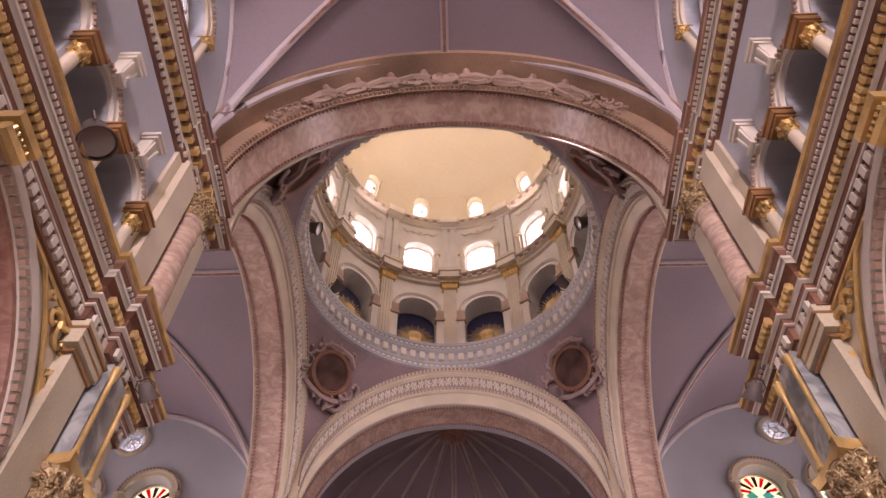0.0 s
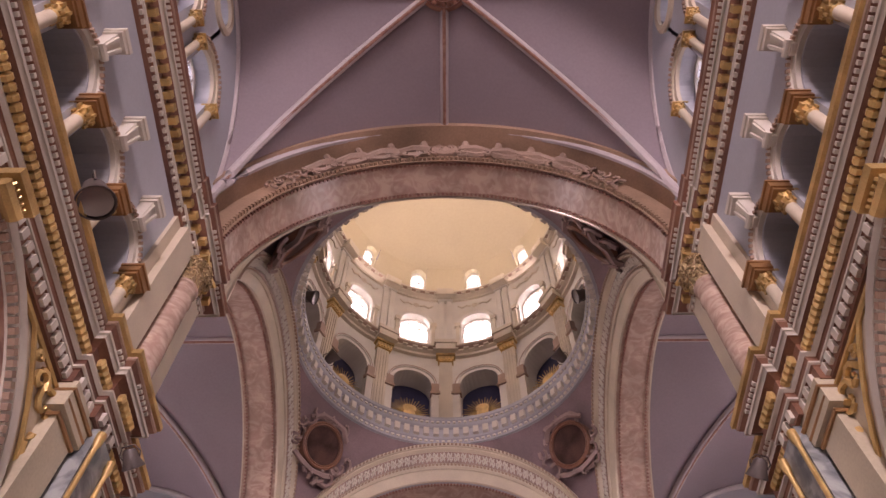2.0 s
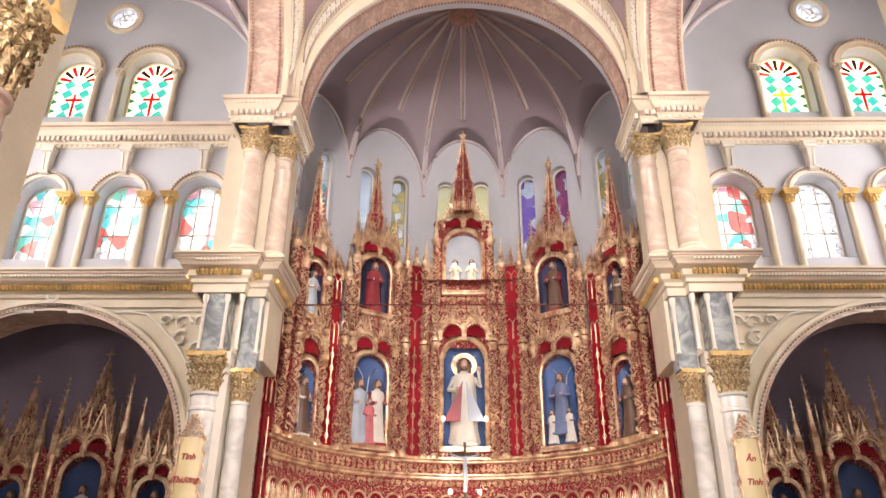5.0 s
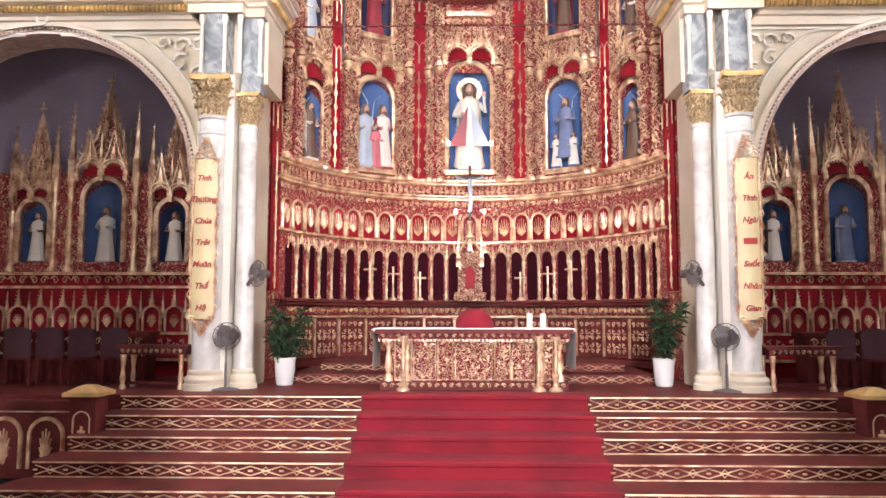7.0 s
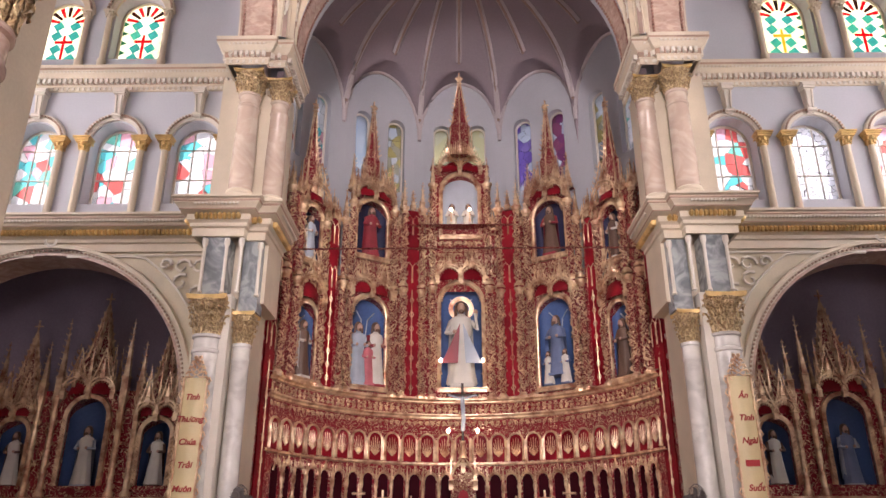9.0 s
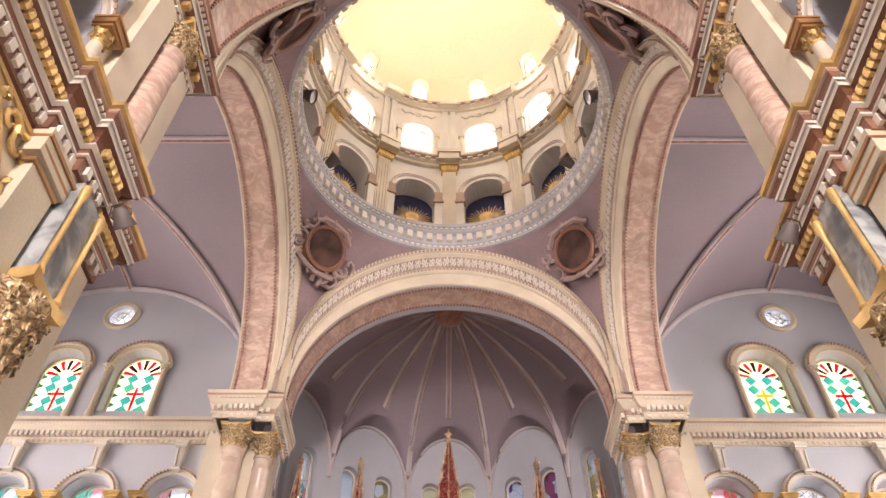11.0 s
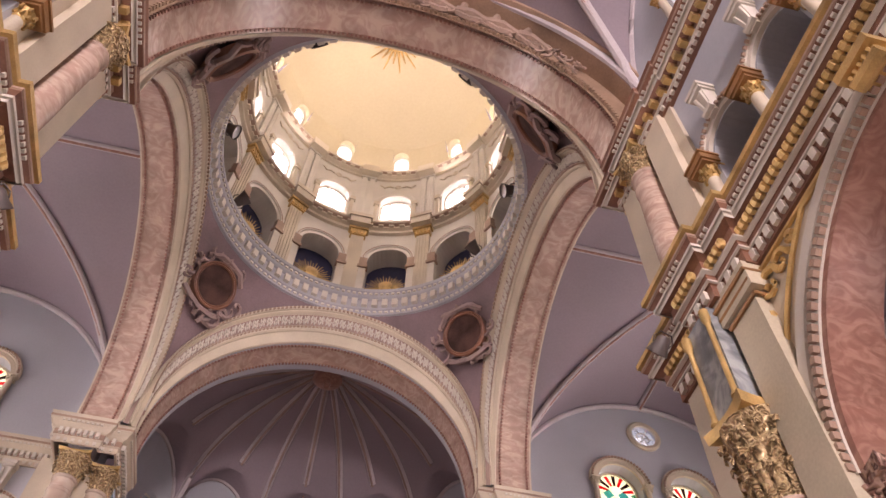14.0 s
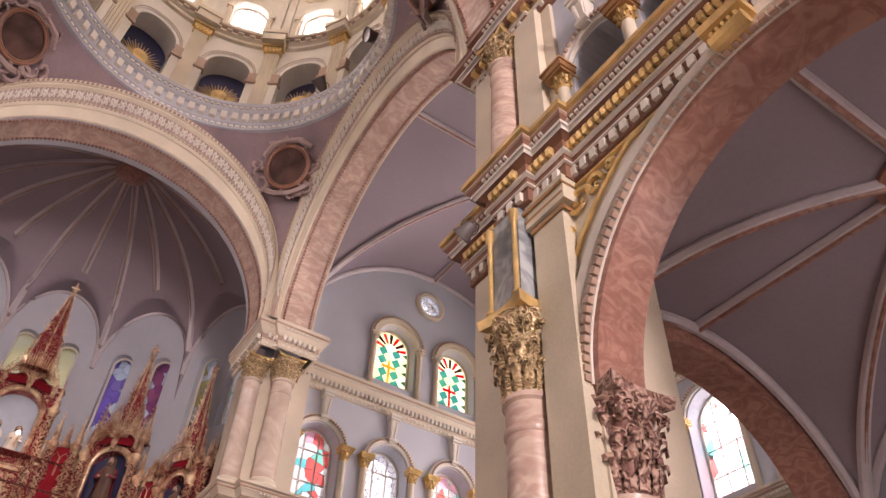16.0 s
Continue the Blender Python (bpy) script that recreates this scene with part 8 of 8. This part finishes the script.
# side altars in the chapels
def side_altar(sx):
    global root_tf
    cx, cy = sx * 6.95, 14.0
    root = thing("side_altar", "red and gilded side altar with spires and statue niches", "altarpiece", "side altars")
    tf = lambda p: (cx + p[0], cy + p[1], p[2])
    root_tf = tf
    holes = [(-1.32, 0.26, 2.55, 3.45), (0, 0.36, 2.55, 3.75), (1.32, 0.26, 2.55, 3.45)]
    g = Mesh(tf)
    g.wall(-2.35, 2.35, 2.35, 4.25, 0.32, holes)
    part("screen", g, RELIEF, root, "red ground under gilded scrollwork", False)
    g = Mesh(tf)
    g.box(-2.5, 2.5, -0.12, 0.3, PRES_Z, 2.36)
    part("base", g, RED, root, smooth=False)
    for zz, o in ((2.3, 0.2), (2.05, 0.16), (1.2, 0.16), (0.72, 0.2)):
        g = Mesh(tf)
        g.box(-2.55, 2.55, -o, 0.0, zz, zz + 0.05)
        part("moulding", g, GILT, root, smooth=False)
    g = Mesh(tf)
    scrolls(g, -2.5, 2.5, 2.1, 2.3, -0.13, 0.2, 0.017, 21)
    scrolls(g, -2.5, 2.5, 0.8, 1.16, -0.13, 0.2, 0.017, 22)
    part("scroll_band", g, GILT, root, "gilded leaf scrolls")
    for i in range(12):
        x = -2.3 + i * 0.418
        g = Mesh(tf)
        g.arch(x, 1.56, [(0.145, -0.13), (0.145, -0.17), (0.175, -0.18), (0.185, -0.12)], n=10, leg=0.3)
        pinnacle(g, x, -0.15, 1.72, 0.32, 0.04)
        pinnacle(g, x + 0.209, -0.15, 1.5, 0.5, 0.03)
        for q in range(7):
            a = math.pi * (0.1 + 0.8 * q / 6)
            g.tube([(x, -0.14, 1.34), (x + 0.09 * math.cos(a), -0.15, 1.42 + 0.16 * math.sin(a))], 0.016, 4, 0.6)
        part("arched_panel", g, GILT, root, "gilded arched panel")
    for c, w, z0, z1 in holes:
        g = Mesh(tf)
        g.grid(lambda u, v: (c + w * 1.02 * math.cos(math.pi * (1 - u)), 0.02 + 0.34 * math.sin(math.pi * u), z0 + (z1 + w - z0) * v), 10, 2)
        part("niche_hollow", g, BLUE, root, "blue painted niche")
        g = Mesh(tf)
        g.arch(c, z1, [(w, 0.0), (w, -0.05), (w + 0.08, -0.06), (w + 0.09, 0.0)], n=16, leg=z1 - z0)
        for q in range(int((z1 - z0) / 0.08)):
            for s in (-1, 1):
                g.tube([(c + s * (w + 0.02), -0.05, z0 + q * 0.08), (c + s * (w + 0.08), -0.08, z0 + q * 0.08 + 0.05)], 0.02, 4, 0.5)
        part("niche_frame", g, GILT, root, "gilded beaded frame")
        canopy(root, c, -0.02, z1 + w + 0.06, w + 0.1, 0.5, 2)
        top = 6.2 if c == 0 else 5.65
        zb = z1 + w + 0.3
        g = Mesh(tf)
        pw = 0.3 if c == 0 else 0.22
        k = len(g.v)
        for s, zz in ((pw, zb), (pw, zb + 0.45), (pw * 0.8, zb + 0.5), (0.02, top - 0.3)):
            for i in range(6):
                an = math.pi / 6 + i * math.pi / 3
                g.v.append(tf((c + s * math.cos(an), 0.1 + s * math.sin(an) * 0.7, zz)))
        for i in range(3):
            for j in range(6):
                p, q = k + i * 6 + j, k + i * 6 + (j + 1) % 6
                g.f.append((p, q, q + 6, p + 6))
        sp = part("spire", g, RELIEF_FINE, root, "red spire under gilded foliage", False)
        g = Mesh(tf)
        for i in range(6):
            an = math.pi / 6 + i * math.pi / 3
            cs, sn = math.cos(an), math.sin(an) * 0.7
            g.tube([(c + pw * cs, 0.1 + pw * sn, zb), (c + pw * cs, 0.1 + pw * sn, zb + 0.46), (c + pw * 0.8 * cs, 0.1 + pw * 0.8 * sn, zb + 0.5), (c, 0.1, top - 0.25)], 0.034, 4)
            pinnacle(g, c + pw * 1.35 * cs, 0.1 + pw * 1.35 * sn, zb - 0.1, 0.85, 0.034)
            for q in range(7):
                rr = pw * (0.8 - 0.72 * q / 7)
                zz = zb + 0.52 + (top - 0.3 - zb - 0.52) * q / 7
                g.tube([(c + rr * cs, 0.1 + rr * sn, zz), (c + rr * cs * 1.3, 0.08 + rr * sn * 1.3, zz + 0.06)], 0.032, 4, 0.4)
        g.tube([(c, 0.1, top - 0.4), (c, 0.1, top)], 0.02, 5)
        g.tube([(c - 0.08, 0.1, top - 0.12), (c + 0.08, 0.1, top - 0.12)], 0.018, 5)
        part("spire_tracery", g, GILT, sp, "gilded crockets and ribs")
    for x in (-2.2, -1.72, -0.92, -0.62, 0.62, 0.92, 1.72, 2.2):
        g = Mesh(tf)
        r = 0.055
        g.lathe([(r * 1.7, 2.36), (r * 1.7, 2.42), (r, 2.48), (r, 3.95), (r * 1.7, 4.1), (r * 1.7, 4.14)], x, -0.05, 0, 9)
        for q in range(0, 32):
            an = q * 0.75
            g.tube([(x + r * math.cos(an), -0.05 + r * math.sin(an), 2.5 + q * 0.045), (x + r * 1.8 * math.cos(an), -0.05 + r * 1.8 * math.sin(an), 2.55 + q * 0.045)], 0.022, 4, 0.4)
        pinnacle(g, x, -0.03, 4.14, 1.5 if abs(x) == 0.62 else 1.05, 0.062)
        part("vine_column", g, GILT, root)
    for (c, w, z0, z1), r, cl in zip(holes, (WHITE_ROBE, WHITE_ROBE, WHITE_ROBE), (BROWN_ROBE, PALE_BLUE, BROWN_ROBE)):
        statue("statue", cx + c, cy + 0.12, z0 + 0.01, 0.95 if c else 1.05, r if sx < 0 or c else BLUE_ROBE, cl, "white robed statue standing in a side altar niche")


side_altar(-1)
side_altar(1)


# ---- loose things round the sanctuary ----
def fan_head(root, m, cage=0.24):
    g = Mesh(lambda p: m @ Vector(p))
    for k in range(22):
        a = 2 * math.pi * k / 22
        c, s = math.cos(a), math.sin(a)
        g.tube([(0.04 * c, 0.04 * s, 0.1), (cage * 0.8 * c, cage * 0.8 * s, 0.085), (cage * c, cage * s, 0.02), (cage * 0.8 * c, cage * 0.8 * s, -0.05), (0.05 * c, 0.05 * s, -0.06)], 0.003, 3)
    for rr, z in ((cage, 0.02), (cage * 0.55, 0.096)):
        g.tube([(rr * math.cos(i * math.pi / 16), rr * math.sin(i * math.pi / 16), z) for i in range(33)], 0.006, 4)
    cg = part("cage", g, DARK, root, "black wire cage")
    for k in range(3):
        g = Mesh(lambda p: m @ (Matrix.Rotation(k * 2.094, 4, "Z") @ Vector(p)))
        g.grid(lambda u, v: (0.03 + (cage * 0.78) * u, (v - 0.5) * (0.08 + 0.16 * math.sin(math.pi * min(1, u + 0.15))), 0.02 + 0.06 * (v - 0.5)), 6, 4)
        part("blade", g, DARK, cg, "black fan blade")
    g = Mesh(lambda p: m @ Vector(p))
    g.lathe([(0, 0.06), (0.04, 0.05), (0.045, -0.02), (0.065, -0.06), (0.06, -0.18), (0, -0.2)], n=14)
    part("motor", g, DARK, root)


FACE = Matrix.Rotation(radians(90), 4, "X")
for sx in (-1, 1):
    root = thing("pedestal_fan", "black pedestal fan standing beside the pier", "fan", "pedestal fans", Matrix.Translation((sx * 3.7, 11.32, PRES_Z + 0.004)))
    fan_head(root, Matrix.Translation((0, 0, 0.8)) @ Matrix.Rotation(radians(-25 * sx), 4, "Z") @ FACE, 0.2)
    g = Mesh()
    g.lathe([(0.02, 0.04), (0.02, 0.4), (0.014, 0.42), (0.014, 0.78)], n=10)
    part("pole", g, DARK, root)
    g = Mesh()
    g.lathe([(0.2, 0), (0.2, 0.02), (0.12, 0.035), (0.03, 0.05)], n=20)
    part("base_plate", g, DARK, root)
    root = thing("wall_fan", "grey wall fan fixed to the pier's inner column", "fan", "wall fans", Matrix.Translation((sx * 3.42, 11.5, 2.1)))
    fan_head(root, Matrix.Translation((-sx * 0.16, -0.12, 0.08)) @ Matrix.Rotation(radians(40 * sx), 4, "Z") @ FACE, 0.2)
    g = Mesh()
    g.tube([(sx * 0.06, 0.08, -0.08), (0.0, 0.02, -0.02), (-sx * 0.12, -0.06, 0.05)], 0.03, 6)
    part("arm", g, DARK, root)
    # potted plant
    root = thing("potted_plant", "dark green leafy plant in a tall white pot", "plant", "potted plants", Matrix.Translation((sx * 3.02, 12.2, PRES_Z + 0.004)))
    g = Mesh()
    g.lathe([(0.0, 0.01), (0.12, 0.0), (0.14, 0.03), (0.17, 0.4), (0.18, 0.44), (0.155, 0.44), (0.15, 0.38), (0, 0.37)], n=20)
    part("pot", g, POT, root)
    rnd = random.Random(3 + sx)
    g = Mesh()
    tips = []
    for i in range(11):
        a = rnd.uniform(0, 6.28)
        r, h = rnd.uniform(0.08, 0.34), rnd.uniform(0.7, 1.35)
        pts = [(0, 0, 0.37), (r * 0.4 * math.cos(a), r * 0.4 * math.sin(a), h * 0.6), (r * math.cos(a), r * math.sin(a), h)]
        g.tube(pts, 0.01, 4, 0.5)
        tips += [(Vector(pts[1]) + (Vector(pts[2]) - Vector(pts[1])) * u) for u in (0.0, 0.35, 0.7, 1.0)]
    part("stems", g, LEAF, root)
    g = Mesh()
    for p in tips:
        for i in range(9):
            a, e, L = rnd.uniform(0, 6.28), rnd.uniform(-0.5, 0.8), rnd.uniform(0.12, 0.24)
            d = Vector((math.cos(a) * math.cos(e), math.sin(a) * math.cos(e), math.sin(e)))
            w = d.cross(Vector((0, 0, 1))).normalized() * L * 0.2
            mid = p + d * L * 0.5 + Vector((0, 0, 0.02))
            tip = p + d * L - Vector((0, 0, 0.03))
            g.face(p, mid + w, tip, mid - w)
    tagged(part("foliage", g, LEAF, root, "glossy dark green leaves", False), kind="stuff")
    # hanging board with gilded frame and red lettering
    root = thing("hanging_board", "tall cream board with gilded frame and red writing", "sign", "hanging boards", Matrix.Translation((sx * 4.06, 11.26, 0)))
    g = Mesh()
    g.grid(lambda u, v: (-0.17 + 0.34 * u, -0.02 - 0.05 * math.sin(math.pi * u), 1.5 + 2.4 * v), 8, 1)
    g.box(-0.17, 0.17, -0.01, 0.03, 1.5, 3.9)
    board = part("board", g, mat("cream_lacquer", (0.66, 0.54, 0.30), 0.4, var=0.1, scale=4) if "cream_lacquer" not in bpy.data.materials else bpy.data.materials["cream_lacquer"], root)
    g = Mesh()
    for s in (-1, 1):
        g.tube([(s * 0.175, -0.03, 1.5 + i * 0.1) for i in range(25)], 0.018, 5)
        for i in range(12):
            g.tube([(s * 0.19, -0.03, 1.6 + i * 0.2), (s * 0.23, -0.03, 1.66 + i * 0.2), (s * 0.2, -0.03, 1.72 + i * 0.2)], 0.014, 4)
    part("frame", g, GILT, root)
    for z0, z1, nm in ((3.88, 4.28, "crest"), (1.24, 1.5, "pendant")):
        g = Mesh()
        for i in range(5):
            w = 0.19 * (1 - i / 5.5)
            z = z0 + (z1 - z0) * (i / 5) if nm == "crest" else z1 - (z1 - z0) * (i / 5)
            for s in (-1, 1):
                g.tube([(s * w * (1 - 0.3 * k / 6) * abs(math.cos(k * 0.5)) , -0.04, z + 0.045 * math.sin(k * 1.1)) for k in range(7)], 0.02, 4, 0.6)
        part(nm, g, GILT, root)
    g = None
    RED_INK = bpy.data.materials.get("red_lettering") or mat("red_lettering", (0.40, 0.03, 0.03), 0.5, var=0.1)
    # brush lettering, one word under the other; a word that cannot be read is a bar
    words = ("Tình", "Thương", "Chúa", "Trải", "Muôn", "Thế", "Hệ") if sx < 0 else ("Ân", "Tình", "Ngài", "", "Suốt", "Nhân", "Gian")
    for i, word in enumerate(words):
        z = 3.62 - i * 0.325
        if word:
            cu = bpy.data.curves.new("lettering", "FONT")
            cu.body, cu.align_x, cu.size, cu.extrude, cu.shear, cu.offset = word, "CENTER", 0.12, 0.003, 0.25, 0.003
            tmp = bpy.data.objects.new("lettering", cu)
            me = bpy.data.meshes.new_from_object(tmp)
            bpy.data.objects.remove(tmp)
            me.materials.clear()
            me.materials.append(RED_INK)
            ob = new("lettering", me)
            ob.matrix_basis = pose(0, -0.082, z - 0.045, 90, 0, 0)
            ob.parent = board
            ob["label"] = "red brush lettering"
        else:
            g = Mesh()
            g.box(-0.1, 0.1, -0.085, -0.073, z - 0.04, z + 0.05)
            part("lettering_bar", g, RED_INK, board, "red brush lettering", False)

# carved balustrade, newel posts
for sx in (-1, 1):
    root = thing("balustrade", "low dark wooden balustrade with arched gilded flower panels", "balustrade", "balustrades")
    y = 10.0
    g = Mesh()
    g.box(*sorted((sx * 5.25, sx * 9.6)), y, y + 0.12, FLOOR_Z, 0.36)
    part("rail_body", g, WOOD, root, smooth=False)
    g = Mesh()
    g.box(*sorted((sx * 5.25, sx * 9.65)), y - 0.06, y + 0.18, 0.36, 0.43)
    part("handrail", g, WOOD, root, smooth=False)
    for i in range(7):
        x = sx * (5.62 + i * 0.56)
        g = Mesh()
        g.arch(x, -0.02, [(0.2, y), (0.2, y - 0.03), (0.24, y - 0.035), (0.25, y)], n=14, leg=0.42)
        part("arch_panel", g, GILT, root)
        g = Mesh()
        for q in range(9):
            a = math.pi * (0.05 + 0.9 * q / 8)
            L = 0.1 + 0.12 * math.sin(a)
            g.tube([(x, y - 0.01, -0.38), (x + 0.4 * L * math.cos(a), y - 0.02, -0.3 + L * math.sin(a)), (x + L * 0.6 * math.cos(a), y - 0.015, -0.3 + 1.7 * L * math.sin(a))], 0.018, 4, 0.7)
        part("flower_carving", g, GILT, root)
    g = Mesh()
    g.box(*sorted((sx * 5.25, sx * 9.6)), y - 0.012, y, 0.28, 0.3)
    part("gilt_line", g, GILT, root, smooth=False)
    root = thing("newel_post", "square wooden newel post with a pyramid cap", "post", "newel posts", Matrix.Translation((sx * 5.1, 10.05, 0)))
    g = Mesh()
    g.box(-0.17, 0.17, -0.17, 0.17, FLOOR_Z, 0.5)
    part("shaft", g, WOOD, root, smooth=False)
    g = Mesh()
    g.box(-0.24, 0.24, -0.24, 0.24, 0.5, 0.55)
    for s in range(4):
        a = s * math.pi / 2
        c, q = math.cos(a), math.sin(a)
        rot = lambda x, yy: (x * c - yy * q, x * q + yy * c)
        g.face((*rot(-0.24, -0.24), 0.55), (*rot(0.24, -0.24), 0.55), (*rot(0.06, -0.06), 0.64), (*rot(-0.06, -0.06), 0.64))
    g.face((-0.06, -0.06, 0.64), (0.06, -0.06, 0.64), (0.06, 0.06, 0.64), (-0.06, 0.06, 0.64))
    part("cap", g, GOLD, root, smooth=False)
    g = Mesh()
    g.arch(0, 0.2, [(0.1, -0.172), (0.1, -0.19), (0.12, -0.19)], n=10, leg=0.5)
    g.tube([(0, -0.18, -0.1), (0, -0.18, 0.12)], 0.02, 4)
    g.tube([(-0.05, -0.18, 0.05), (0.05, -0.18, 0.05)], 0.02, 4)
    part("post_carving", g, GILT, root)
    # credence table
    root = thing("credence_table", "carved wooden side table on turned gilded legs", "table", "credence tables", Matrix.Translation((sx * 4.85, 11.6, PRES_Z + 0.004)))
    g = Mesh()
    g.box(-0.55, 0.55, -0.25, 0.25, 0.62, 0.66)
    g.box(-0.5, 0.5, -0.22, 0.22, 0.52, 0.62)
    part("tabletop", g, WOOD, root, smooth=False)
    g = Mesh()
    scrolls(g, -0.48, 0.48, 0.53, 0.61, -0.22, 0.09, 0.011, 5)
    part("apron_carving", g, GILT, root)
    for x in (-0.44, 0.44):
        for yy in (-0.18, 0.18):
            g = Mesh()
            g.lathe([(0.05, 0), (0.05, 0.04), (0.03, 0.08), (0.045, 0.16), (0.028, 0.3), (0.04, 0.42), (0.05, 0.5), (0.05, 0.52)], x, yy, 0, 10)
            part("leg", g, GILT, root)
    g = Mesh()
    g.box(-0.4, 0.4, -0.05, 0.05, 0.06, 0.1)
    part("stretcher", g, WOOD, root, smooth=False)
    # carved bench behind, and the row of chairs before it
    root = thing("carved_bench", "long dark wooden bench front with gilded scroll bands", "bench", "carved benches", Matrix.Translation((sx * 7.35, 12.6, PRES_Z + 0.004)))
    g = Mesh()
    g.box(-1.9, 1.9, 0, 0.4, 0, 0.78)
    g.box(-1.95, 1.95, -0.04, 0.42, 0.78, 0.84)
    part("body", g, WOOD, root, smooth=False)
    g = Mesh()
    scrolls(g, -1.85, 1.85, 0.58, 0.76, 0.0, 0.17, 0.015, 6)
    scrolls(g, -1.85, 1.85, 0.34, 0.52, 0.0, 0.17, 0.015, 7)
    part("scroll_band", g, GILT, root, "gilded leaf scrolls")
chair = thing("chair", "dark red wooden chair with padded high back", "chair", "sanctuary chairs")
g = Mesh()
g.box(-0.22, 0.22, -0.22, 0.22, 0.40, 0.47)
part("seat", g, WOOD, chair, smooth=False)
g = Mesh()
g.grid(lambda u, v: (-0.21 + 0.42 * u, 0.2 + 0.03 * math.sin(math.pi * u), 0.45 + (0.42 + 0.05 * math.sin(math.pi * u)) * v), 8, 4)
g.grid(lambda u, v: (-0.21 + 0.42 * u, 0.25 + 0.03 * math.sin(math.pi * u), 0.45 + (0.42 + 0.05 * math.sin(math.pi * u)) * v), 8, 4)
g.box(-0.21, 0.21, 0.2, 0.25, 0.84, 0.88)
part("backrest", g, mat("maroon_padding", (0.07, 0.02, 0.03), 0.6, var=0.2), chair)
for x in (-0.19, 0.19):
    for yy in (-0.19, 0.19):
        g = Mesh()
        g.box(x - 0.02, x + 0.02, yy - 0.02, yy + 0.02, 0, 0.4)
        part("leg", g, WOOD, chair, smooth=False)
first = True
for sx in (-1, 1):
    for i in range(6):
        m = at(sx * (5.7 + i * 0.52), 12.2, PRES_Z + 0.004, 180)
        if first:
            chair.matrix_basis = m
            first = False
        else:
            copy_thing(chair, m)
